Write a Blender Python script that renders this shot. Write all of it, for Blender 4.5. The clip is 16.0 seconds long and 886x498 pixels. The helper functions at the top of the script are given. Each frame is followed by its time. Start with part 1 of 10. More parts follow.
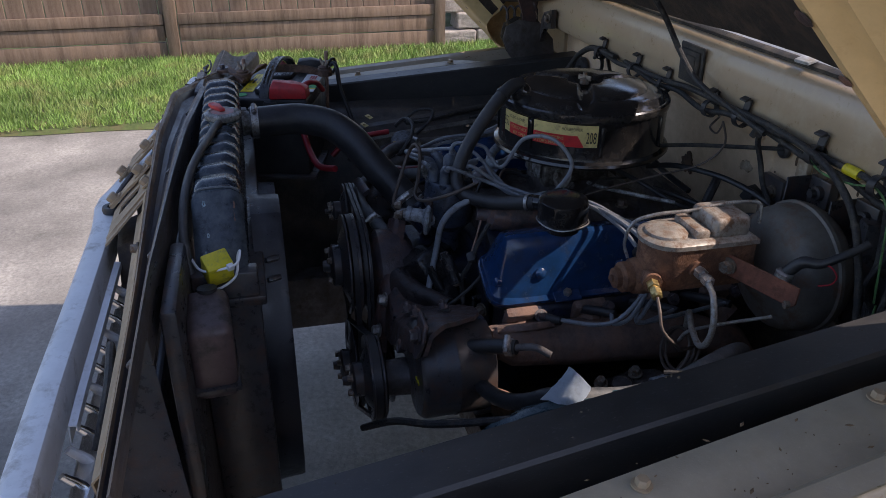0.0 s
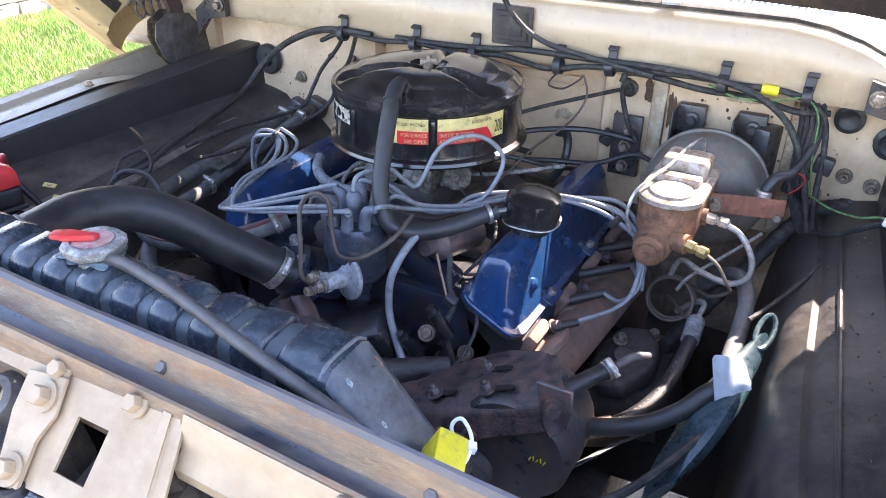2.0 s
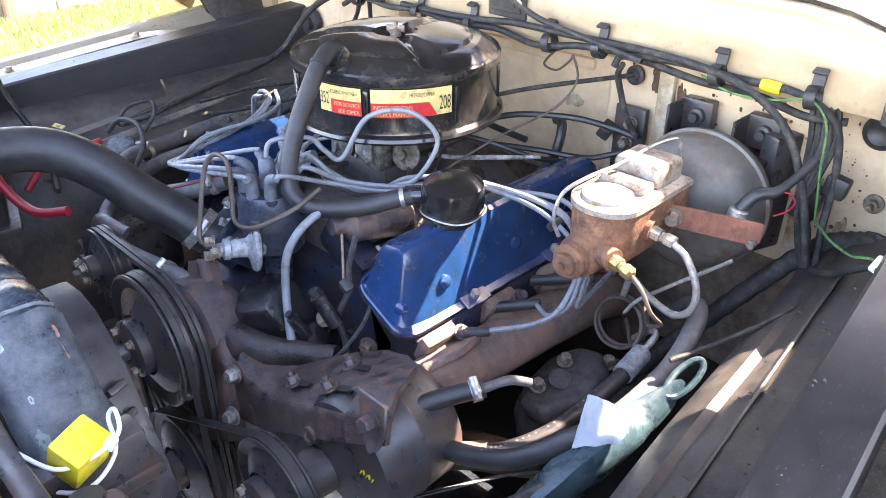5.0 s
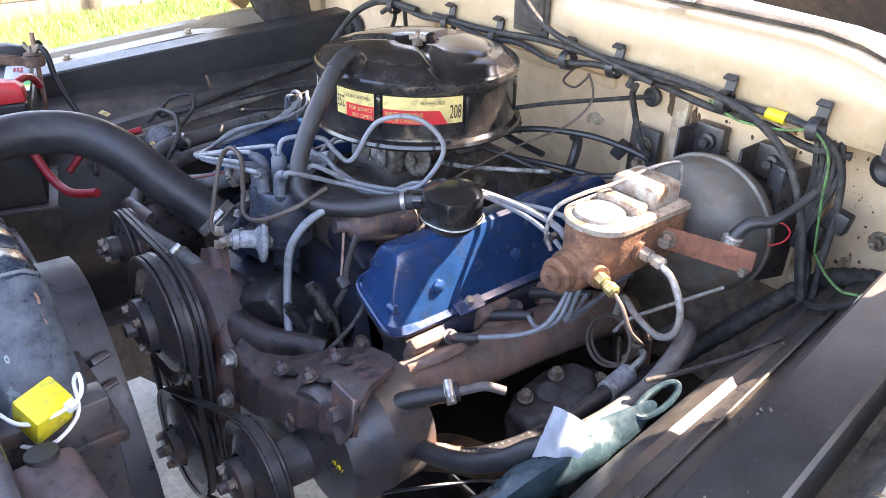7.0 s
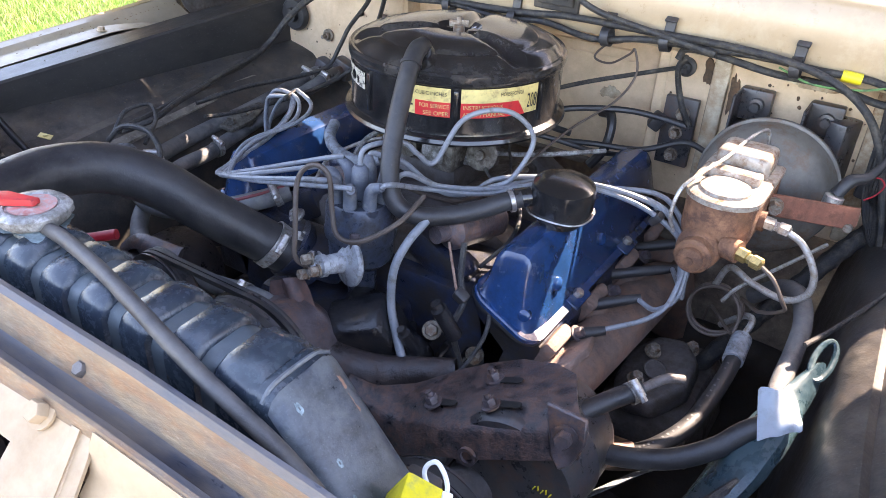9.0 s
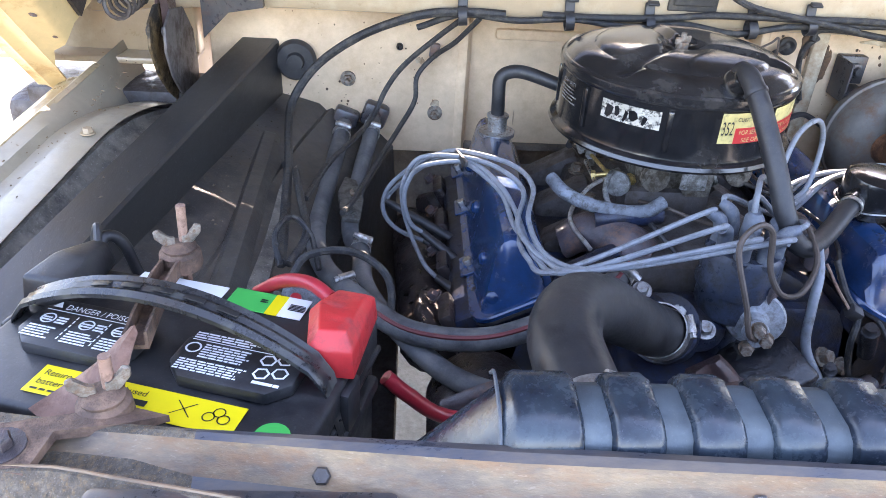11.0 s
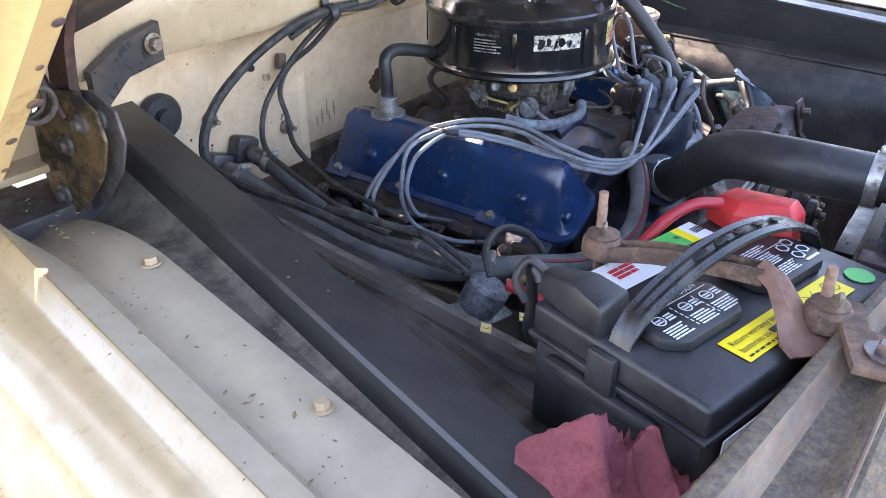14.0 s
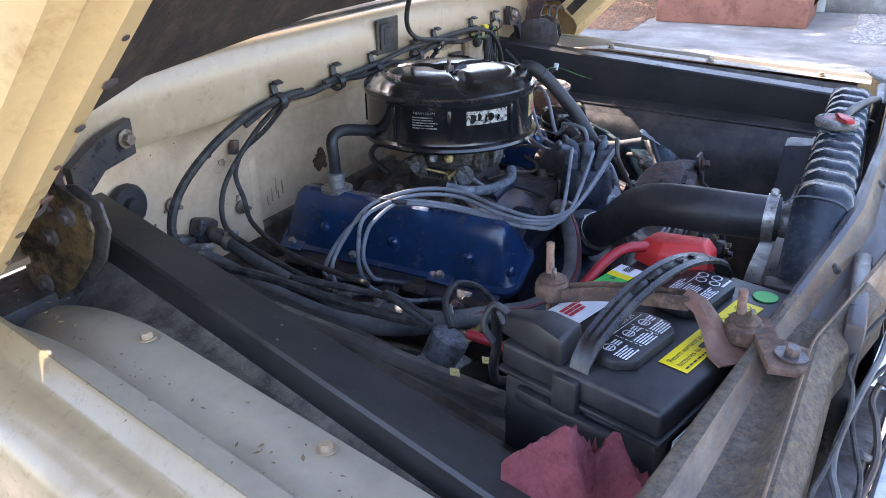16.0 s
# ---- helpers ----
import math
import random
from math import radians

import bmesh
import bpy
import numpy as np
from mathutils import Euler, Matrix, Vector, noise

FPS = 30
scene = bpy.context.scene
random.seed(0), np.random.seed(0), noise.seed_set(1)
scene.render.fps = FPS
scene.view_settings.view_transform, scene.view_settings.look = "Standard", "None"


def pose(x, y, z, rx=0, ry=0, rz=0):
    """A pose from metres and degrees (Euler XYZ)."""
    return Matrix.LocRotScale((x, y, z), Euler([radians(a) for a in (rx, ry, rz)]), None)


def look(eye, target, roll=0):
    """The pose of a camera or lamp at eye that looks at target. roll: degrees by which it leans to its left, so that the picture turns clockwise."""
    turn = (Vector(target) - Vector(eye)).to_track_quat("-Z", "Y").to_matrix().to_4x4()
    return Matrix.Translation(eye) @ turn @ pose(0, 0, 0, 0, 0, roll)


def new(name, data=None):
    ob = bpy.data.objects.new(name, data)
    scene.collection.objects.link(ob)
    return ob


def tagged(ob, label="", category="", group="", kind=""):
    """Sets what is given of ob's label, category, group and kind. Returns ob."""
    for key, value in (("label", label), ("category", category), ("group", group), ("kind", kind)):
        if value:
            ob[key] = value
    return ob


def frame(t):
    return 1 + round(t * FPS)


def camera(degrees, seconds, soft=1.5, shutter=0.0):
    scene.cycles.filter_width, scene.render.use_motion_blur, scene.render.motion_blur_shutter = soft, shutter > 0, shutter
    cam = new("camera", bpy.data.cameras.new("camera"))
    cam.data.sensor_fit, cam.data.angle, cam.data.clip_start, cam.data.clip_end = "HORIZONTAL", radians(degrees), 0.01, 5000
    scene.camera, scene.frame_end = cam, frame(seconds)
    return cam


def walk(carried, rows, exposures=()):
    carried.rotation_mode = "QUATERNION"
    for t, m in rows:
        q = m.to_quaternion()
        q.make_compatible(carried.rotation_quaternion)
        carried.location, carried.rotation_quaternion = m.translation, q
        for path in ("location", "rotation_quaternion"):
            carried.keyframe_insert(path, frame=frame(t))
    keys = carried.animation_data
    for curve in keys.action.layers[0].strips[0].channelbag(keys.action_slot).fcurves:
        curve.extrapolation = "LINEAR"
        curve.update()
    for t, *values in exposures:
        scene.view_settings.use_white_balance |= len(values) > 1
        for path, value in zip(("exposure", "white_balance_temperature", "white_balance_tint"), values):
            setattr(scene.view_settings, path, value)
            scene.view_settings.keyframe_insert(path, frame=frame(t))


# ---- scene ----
cam = camera(60.2, 16.0, 0.6)
PATH = [
    (0, (1.451, -0.880, 1.534), (-0.282, -0.441, 0.638), 0.57),
    (0.5, (1.222, -1.097, 1.540), (-0.376, -0.311, 0.629), 0.59),
    (1, (1.029, -1.193, 1.525), (-0.358, -0.090, 0.598), 0.92),
    (1.5, (0.878, -1.275, 1.520), (-0.230, 0.091, 0.569), 0.89),
    (2, (0.717, -1.379, 1.517), (-0.115, 0.162, 0.551), 0.72),
    (2.5, (0.630, -1.370, 1.525), (-0.164, 0.179, 0.540), -1.19),
    (3, (0.591, -1.338, 1.524), (-0.131, 0.230, 0.515), -1.16),
    (3.5, (0.682, -1.203, 1.501), (-0.065, 0.332, 0.459), -0.87),
    (4, (0.760, -1.121, 1.468), (-0.111, 0.341, 0.416), 0.18),
    (4.5, (0.839, -1.099, 1.449), (-0.207, 0.245, 0.401), 0.33),
    (5, (0.984, -1.060, 1.468), (-0.234, 0.170, 0.466), 0.09),
    (5.2, (1.014, -1.048, 1.475), (-0.238, 0.163, 0.493), 0.37),
    (7.3, (1.070, -1.008, 1.476), (-0.265, 0.113, 0.494), 1.84),
    (7.5, (1.075, -1.006, 1.476), (-0.253, 0.121, 0.493), 1.77),
    (8, (1.024, -1.063, 1.478), (-0.206, 0.165, 0.488), 2.48),
    (8.5, (0.880, -1.194, 1.491), (-0.200, 0.149, 0.475), 2.66),
    (9, (0.689, -1.245, 1.470), (-0.220, 0.208, 0.438), 2.89),
    (9.5, (0.471, -1.257, 1.461), (-0.230, 0.294, 0.411), 3.43),
    (10, (0.179, -1.355, 1.484), (-0.219, 0.301, 0.435), 4.43),
    (10.2, (0.073, -1.364, 1.478), (-0.232, 0.317, 0.439), 4.26),
    (12.3, (-0.747, -1.121, 1.427), (0.086, 0.392, 0.419), 2.63),
    (12.5, (-0.785, -1.088, 1.429), (0.146, 0.357, 0.407), 2.47),
    (13, (-0.923, -1.026, 1.414), (0.253, 0.237, 0.402), 1.89),
    (13.5, (-1.064, -0.980, 1.416), (0.268, 0.122, 0.411), 1.20),
    (14, (-1.136, -0.949, 1.422), (0.276, 0.062, 0.430), 0.30),
    (14.5, (-1.224, -0.933, 1.440), (0.289, -0.028, 0.494), -0.15),
    (15, (-1.246, -0.941, 1.456), (0.317, -0.088, 0.546), -0.19),
    (15.5, (-1.237, -0.953, 1.456), (0.354, -0.106, 0.589), -0.36),
    (16, (-1.247, -0.963, 1.460), (0.341, -0.078, 0.626), -1.11),
]
walk(cam, [(t, look(eye, target, roll)) for t, eye, target, roll in PATH],
     [(0, 0.7, 6600, 22), (0.25, 1.35, 6500, 22), (0.6, 2.57, 6500, 22), (1.0, 2.95, 6650, 22), (2.0, 3.35, 7050, 23), (2.5, 3.49, 7250, 23), (4.0, 3.85, 7700, 24), (5.0, 4.04, 7700, 24), (7.5, 3.68, 7700, 24), (10.0, 3.52, 7500, 24), (12.5, 3.97, 7100, 22), (13.2, 3.93, 7250, 22), (14.0, 3.4, 7400, 23), (14.6, 2.95, 7600, 24), (15.5, 2.88, 7000, 22), (16.0, 2.75, 6700, 22)])

# the sky and the sun: late morning light from behind the cab, on the driver's side
SUN_DIR = Vector((0.33, 0.95, 1.0)).normalized()
world = bpy.data.worlds.new("sky")
scene.world = world
world.use_nodes = True
wn = world.node_tree.nodes
sky = wn.new("ShaderNodeTexSky")
sky.sky_type = "NISHITA"
sky.sun_disc = False
sky.sun_elevation = math.asin(SUN_DIR.z)
sky.sun_rotation = math.atan2(SUN_DIR.x, SUN_DIR.y)
wn["Background"].inputs["Strength"].default_value = 0.15
world.node_tree.links.new(sky.outputs["Color"], wn["Background"].inputs["Color"])
sun_lamp = bpy.data.lights.new("sun", "SUN")
sun_lamp.energy = 3.2
sun_lamp.angle = radians(0.5)
sun_lamp.color = (1.0, 0.93, 0.82)
new("sun", sun_lamp).matrix_world = look(SUN_DIR * 30, (0, 0, 0))


# ---- materials ----
def mat(name, base, rough=0.5, metal=0.0, dirt=None, amount=0.0, scale=6.0, grain=60.0, var=0.25, bump=0.15, coat=0.0, spread=0.12, stretch=(1, 1, 1), stain=None, speck=0.1, dry=0.85):
    """Paint, metal, rubber or cloth: two scales of tone, dirt or rust in patches, fine relief."""
    m = bpy.data.materials.new(name)
    m.use_nodes = True
    nt = m.node_tree
    n, l = nt.nodes, nt.links.new
    bsdf = n["Principled BSDF"]
    tc = n.new("ShaderNodeTexCoord")
    mp = n.new("ShaderNodeMapping")
    mp.inputs["Scale"].default_value = stretch
    l(tc.outputs["Object"], mp.inputs["Vector"])

    def noise_tex(s, detail=4.0, roughness=0.6):
        t = n.new("ShaderNodeTexNoise")
        t.inputs["Scale"].default_value = s
        t.inputs["Detail"].default_value = detail
        t.inputs["Roughness"].default_value = roughness
        l(mp.outputs["Vector"], t.inputs["Vector"])
        return t

    def ramp(src, a, b, lo=0.0, hi=1.0):
        r = n.new("ShaderNodeMapRange")
        r.inputs["From Min"].default_value, r.inputs["From Max"].default_value = a, b
        r.inputs["To Min"].default_value, r.inputs["To Max"].default_value = lo, hi
        l(src, r.inputs["Value"])
        return r.outputs["Result"]

    big, fine = noise_tex(scale), noise_tex(grain, 6.0, 0.7)
    tone = n.new("ShaderNodeMath")
    tone.operation = "MULTIPLY"
    l(ramp(big.outputs["Fac"], 0.3, 0.7, 1 - var * 1.3, 1 + var * 1.3), tone.inputs[0])
    l(ramp(fine.outputs["Fac"], 0.3, 0.7, 1 - var * 0.9, 1 + var * 0.9), tone.inputs[1])
    mix = n.new("ShaderNodeMix")
    mix.data_type, mix.blend_type = "RGBA", "MULTIPLY"
    mix.inputs[0].default_value = 1.0
    mix.inputs[6].default_value = (*base, 1)
    l(tone.outputs[0], mix.inputs[7])
    colour = mix.outputs[2]
    rough_out = ramp(fine.outputs["Fac"], 0.3, 0.7, max(rough - 0.08, 0.02), min(rough + 0.1, 1))
    for shade, much, size in ((dirt, amount, scale * 2.3), (stain, 0.0 if not stain else 0.12, scale * 4.1)):
        if not shade or much <= 0:
            continue
        patch = noise_tex(size, 8.0, 0.72)
        edge = 0.62 - 0.3 * much
        mask = ramp(patch.outputs["Fac"], edge - spread * 0.5, edge + spread)
        mm = n.new("ShaderNodeMix")
        mm.data_type = "RGBA"
        l(mask, mm.inputs[0])
        l(colour, mm.inputs[6])
        mm.inputs[7].default_value = (*shade, 1)
        colour = mm.outputs[2]
        rm = n.new("ShaderNodeMix")
        l(mask, rm.inputs[0])
        l(rough_out, rm.inputs[2])
        rm.inputs[3].default_value = dry
        rough_out = rm.outputs[0]
        if metal > 0:
            me = n.new("ShaderNodeMix")
            l(mask, me.inputs[0])
            me.inputs[2].default_value, me.inputs[3].default_value = metal, 0.0
            l(me.outputs[0], bsdf.inputs["Metallic"])
    if speck:
        dots = noise_tex(grain * 6.0, 2.0, 0.5)
        dm = n.new("ShaderNodeMix")
        dm.data_type = "RGBA"
        l(ramp(dots.outputs["Fac"], 0.64, 0.70, 0.0, speck), dm.inputs[0])
        l(colour, dm.inputs[6])
        dm.inputs[7].default_value = (*[min(0.85, 0.12 + 1.3 * q) if sum(base) < 0.9 else q * 0.45 for q in base], 1)
        colour = dm.outputs[2]
    l(colour, bsdf.inputs["Base Color"])
    l(rough_out, bsdf.inputs["Roughness"])
    if not dirt:
        bsdf.inputs["Metallic"].default_value = metal
    bsdf.inputs["Coat Weight"].default_value = coat
    bsdf.inputs["Coat Roughness"].default_value = 0.15
    if bump:
        b = n.new("ShaderNodeBump")
        b.inputs["Strength"].default_value = min(1.0, bump * 1.7)
        b.inputs["Distance"].default_value = 0.004
        l(fine.outputs["Fac"], b.inputs["Height"])
        l(b.outputs["Normal"], bsdf.inputs["Normal"])
    return m


RUST, DUST, GREASE = (0.16, 0.07, 0.035), (0.16, 0.145, 0.12), (0.025, 0.021, 0.018)
CREAM = mat("cream_paint", (0.43, 0.32, 0.2), 0.32, dirt=(0.52, 0.42, 0.28), amount=0.12, scale=5, var=0.05, bump=0.03, coat=0.4)
FIREWALL = mat("dusty_cream_paint", (0.74, 0.55, 0.36), 0.5, dirt=(0.5, 0.37, 0.24), amount=0.2, scale=3.5, var=0.05, bump=0.06, spread=0.4, stain=(0.34, 0.2, 0.1), speck=0.12)
RIBRUST = mat("rust_streaked_cream_paint", (0.5, 0.42, 0.3), 0.55, dirt=(0.24, 0.13, 0.06), amount=0.45, scale=9, var=0.2, bump=0.15, spread=0.15)
LATCH = mat("worn_cream_paint", (0.36, 0.265, 0.165), 0.42, dirt=(0.26, 0.18, 0.11), amount=0.2, scale=9, var=0.1, bump=0.04, spread=0.25, speck=0.0)
FLANGE = mat("speckled_cream_paint", (0.30, 0.252, 0.18), 0.45, dirt=(0.3, 0.26, 0.2), amount=0.12, scale=16, var=0.08, bump=0.06)
HOODTAN = mat("tan_hood_paint", (0.62, 0.45, 0.22), 0.35, dirt=(0.4, 0.24, 0.1), amount=0.12, scale=5, var=0.08, bump=0.04)
HOODPAD = mat("dark_hood_underside", (0.035, 0.026, 0.02), 0.8, dirt=(0.09, 0.06, 0.04), amount=0.3, scale=9, var=0.3, bump=0.3)
BLACK = mat("satin_black_paint", (0.04, 0.04, 0.044), 0.28, dirt=(0.08, 0.07, 0.062), amount=0.18, scale=9, var=0.3, bump=0.08, spread=0.2, stain=(0.1, 0.05, 0.03), speck=0.12, dry=0.5)
APRON = mat("undercoated_black_panel", (0.036, 0.034, 0.034), 0.36, dirt=(0.13, 0.112, 0.088), amount=0.18, scale=6, var=0.35, bump=0.16, spread=0.22, stain=(0.08, 0.06, 0.042), speck=0.25, dry=0.6)
BARBLACK = mat("rubber_black_strip", (0.025, 0.0245, 0.024), 0.38, dirt=(0.06, 0.053, 0.045), amount=0.14, scale=6, var=0.25, bump=0.08, spread=0.35, stretch=(1, 0.4, 1), speck=0.15, dry=0.6)
GLOSS = mat("gloss_black_enamel", (0.011, 0.011, 0.012), 0.16, dirt=(0.05, 0.043, 0.036), amount=0.05, scale=9, var=0.2, bump=0.02, coat=0.5, spread=0.25, speck=0.08, dry=0.35)
DARK = mat("greasy_dark_iron", (0.078, 0.069, 0.066), 0.45, dirt=(0.06, 0.045, 0.035), amount=0.35, scale=14, var=0.35, bump=0.25)
OVERFLOW = mat("weathered_grey_hose", (0.042, 0.041, 0.042), 0.4, dirt=(0.12, 0.11, 0.1), amount=0.3, scale=14, var=0.3, bump=0.15, spread=0.3)
OILBLK = mat("oil_wet_black_iron", (0.009, 0.01, 0.013), 0.1, dirt=(0.03, 0.024, 0.022), amount=0.3, scale=20, grain=60, var=0.4, bump=0.9, coat=0.4, spread=0.1, speck=0.1, dry=0.2)
BLUE = mat("blue_engine_enamel", (0.008, 0.038, 0.112), 0.18, dirt=(0.02, 0.022, 0.03), amount=0.08, scale=14, var=0.2, bump=0.03, coat=0.5, spread=0.2, speck=0.06, dry=0.4)
BLUEWORN = mat("worn_blue_engine_paint", (0.013, 0.022, 0.05), 0.3, dirt=(0.022, 0.018, 0.016), amount=0.5, scale=12, var=0.4, bump=0.25, dry=0.45)
RADBLUE = mat("weathered_black_radiator_paint", (0.014, 0.02, 0.03), 0.22, dirt=(0.06, 0.085, 0.1), amount=0.2, scale=9, grain=120, var=0.3, bump=0.05, spread=0.35, speck=0.12, dry=0.36)
# groove paint: pale from dust, and from sky sheen put into the colour
RADDUSTSHEEN = mat("dusty_sky_sheen_radiator_paint", (0.05, 0.065, 0.076), 0.34, dirt=(0.1, 0.12, 0.125), amount=0.35, scale=16, grain=120, var=0.35, bump=0.06, spread=0.3, speck=0.2)
RADEND = mat("dust_mottled_radiator_end", (0.026, 0.034, 0.046), 0.3, dirt=(0.085, 0.1, 0.108), amount=0.42, scale=24, grain=140, var=0.45, bump=0.08, spread=0.2, speck=0.35, dry=0.55)
COOLANT = mat("dried_teal_coolant_crust", (0.2, 0.26, 0.275), 0.7, dirt=(0.07, 0.1, 0.11), amount=0.4, scale=40, var=0.35, bump=0.3, spread=0.2)
# blue-black base paints in the channel's shade and sky sheen; tan patches are dirt
SUPPORTDARK = mat("sky_sheen_dark_support", (0.022, 0.03, 0.048), 0.2, dirt=(0.16, 0.12, 0.085), amount=0.48, scale=14, grain=90, var=0.3, bump=0.08, spread=0.3, stretch=(0.3, 1, 1), speck=0.0)
SUPPORTGRIT = mat("gritty_brown_support_paint", (0.12, 0.094, 0.066), 0.5, dirt=(0.055, 0.046, 0.036), amount=0.45, scale=55, grain=190, var=0.35, bump=0.45, spread=0.2, stain=(0.26, 0.16, 0.07), speck=0.6)
SUPPORT = mat("grimy_support_paint", (0.25, 0.172, 0.1), 0.32, dirt=(0.075, 0.064, 0.062), amount=0.4, scale=16, grain=110, var=0.25, bump=0.2, spread=0.25, stretch=(0.3, 1, 1), stain=(0.26, 0.12, 0.05), speck=0.2)
RUSTY = mat("rusty_cast_iron", (0.072, 0.058, 0.062), 0.36, dirt=(0.2, 0.1, 0.06), amount=0.2, scale=14, var=0.4, bump=0.4, coat=0.2, dry=0.6)
RADSEAM = mat("dull_solder", (0.09, 0.1, 0.11), 0.5, var=0.4, bump=0.3)
RUSTLEG = mat("red_brown_cast_iron", (0.055, 0.032, 0.03), 0.36, dirt=(0.12, 0.06, 0.045), amount=0.3, scale=14, var=0.35, bump=0.35)
MANIFOLD = mat("rusted_exhaust_iron", (0.16, 0.11, 0.09), 0.8, dirt=(0.24, 0.14, 0.1), amount=0.4, scale=10, var=0.35, bump=0.6)
MCRUST = mat("orange_rusted_casting", (0.22, 0.1, 0.05), 0.75, dirt=(0.11, 0.05, 0.03), amount=0.4, scale=22, var=0.3, bump=0.5)
COPPER = mat("rusty_bracket_steel", (0.26, 0.09, 0.05), 0.65, dirt=(0.12, 0.05, 0.03), amount=0.3, scale=18, var=0.3, bump=0.3)
BOOST = mat("dull_grey_booster_steel", (0.15, 0.135, 0.115), 0.5, metal=0.0, dirt=(0.16, 0.09, 0.05), amount=0.2, scale=10, var=0.2, bump=0.12)
LID = mat("tarnished_lid_steel", (0.36, 0.32, 0.27), 0.38, metal=0.25, dirt=(0.18, 0.1, 0.055), amount=0.35, scale=22, var=0.25, bump=0.2)
STEEL = mat("dull_steel", (0.42, 0.41, 0.39), 0.38, metal=0.85, dirt=(0.16, 0.1, 0.06), amount=0.2, scale=60, var=0.2, bump=0.1)
BOLT = mat("dirty_bolt_steel", (0.26, 0.23, 0.19), 0.5, metal=0.6, dirt=(0.16, 0.09, 0.05), amount=0.4, scale=60, var=0.3, bump=0.2)
ZINC = mat("zinc_pot_metal", (0.36, 0.36, 0.35), 0.45, metal=0.7, dirt=(0.11, 0.1, 0.085), amount=0.45, scale=30, var=0.3, bump=0.3)
DULLZINC = mat("tarnished_valve_zinc", (0.13, 0.125, 0.11), 0.5, metal=0.5, dirt=(0.06, 0.05, 0.04), amount=0.4, scale=40, var=0.3, bump=0.25)
CARB = mat("stained_carburettor_zinc", (0.2, 0.18, 0.15), 0.5, metal=0.45, dirt=(0.06, 0.045, 0.03), amount=0.5, scale=30, var=0.35, bump=0.3)
BRASS = mat("brass", (0.55, 0.4, 0.16), 0.35, metal=0.9, dirt=(0.2, 0.13, 0.06), amount=0.25, scale=60, var=0.2, bump=0.1)
CHROME = mat("pitted_chrome", (0.7, 0.7, 0.7), 0.14, metal=1.0, var=0.1, bump=0.05, speck=0.0)
DARKARM = mat("oily_brown_black_iron", (0.022, 0.017, 0.017), 0.3, dirt=(0.06, 0.04, 0.035), amount=0.25, scale=14, var=0.35, bump=0.35)
PUMPARM = mat("purple_black_bracket_steel", (0.034, 0.029, 0.032), 0.33, dirt=(0.16, 0.085, 0.06), amount=0.34, scale=26, var=0.4, bump=0.4, spread=0.2)
RUBBER = mat("black_rubber_hose", (0.019, 0.019, 0.021), 0.36, dirt=(0.07, 0.065, 0.06), amount=0.16, scale=12, var=0.25, bump=0.12, spread=0.35)
OLDRUBBER = mat("dusty_heater_hose", (0.075, 0.078, 0.082), 0.55, dirt=(0.19, 0.18, 0.165), amount=0.34, scale=14, var=0.35, bump=0.2, spread=0.25)
DUSTHOSE = mat("chalky_blue_grey_hose", (0.16, 0.18, 0.2), 0.6, dirt=(0.08, 0.075, 0.07), amount=0.3, scale=40, var=0.3, bump=0.2)
UNDERBLK = mat("black_under_sheet", (0.02, 0.019, 0.018), 0.6, dirt=(0.05, 0.04, 0.03), amount=0.35, scale=9, var=0.4, bump=0.3)
RUSTBROWN = mat("brown_rust_steel", (0.13, 0.07, 0.035), 0.7, dirt=(0.05, 0.035, 0.025), amount=0.4, scale=18, var=0.35, bump=0.4)
REDSTRIPE = mat("red_hose_stripe", (0.16, 0.03, 0.03), 0.6, var=0.3, bump=0.1, speck=0.0)
HARNESS = mat("black_loom_tape", (0.018, 0.018, 0.019), 0.5, dirt=(0.09, 0.08, 0.065), amount=0.3, scale=30, grain=220, var=0.3, bump=0.35)
GREYWIRE = mat("grey_plug_wire", (0.2, 0.215, 0.235), 0.4, dirt=(0.13, 0.125, 0.12), amount=0.2, scale=26, var=0.15, bump=0.05, speck=0.0)
BOOT = mat("grey_rubber_boot", (0.10, 0.115, 0.14), 0.5, dirt=(0.2, 0.2, 0.2), amount=0.2, scale=30, var=0.2, bump=0.15)
CAPBLUE = mat("blue_grey_distributor_cap", (0.028, 0.038, 0.06), 0.3, dirt=(0.02, 0.02, 0.02), amount=0.35, scale=30, var=0.3, bump=0.1)
DULLALU = mat("chalky_aluminium", (0.34, 0.36, 0.38), 0.6, metal=0.4, dirt=(0.14, 0.13, 0.12), amount=0.3, scale=40, var=0.2, bump=0.25)
SOLGREY = mat("corroded_solenoid_case", (0.14, 0.15, 0.165), 0.55, dirt=(0.06, 0.055, 0.05), amount=0.4, scale=40, var=0.3, bump=0.25)
LINE = mat("tinned_brake_line", (0.36, 0.34, 0.31), 0.42, metal=0.5, dirt=(0.2, 0.15, 0.1), amount=0.25, scale=50, var=0.2, bump=0.05)
COPLINE = mat("tarnished_copper_line", (0.10, 0.075, 0.06), 0.55, metal=0.2, var=0.3, bump=0.05)
RED = mat("red_plastic", (0.55, 0.03, 0.03), 0.42, dirt=(0.3, 0.04, 0.04), amount=0.2, scale=20, var=0.12, bump=0.08, speck=0.0)
REDCABLE = mat("red_cable", (0.38, 0.02, 0.03), 0.4, var=0.15, bump=0.03, speck=0.0)
YELLOW = mat("yellow_plastic", (0.68, 0.56, 0.02), 0.45, dirt=(0.4, 0.36, 0.08), amount=0.2, scale=40, var=0.1, bump=0.1, speck=0.0)
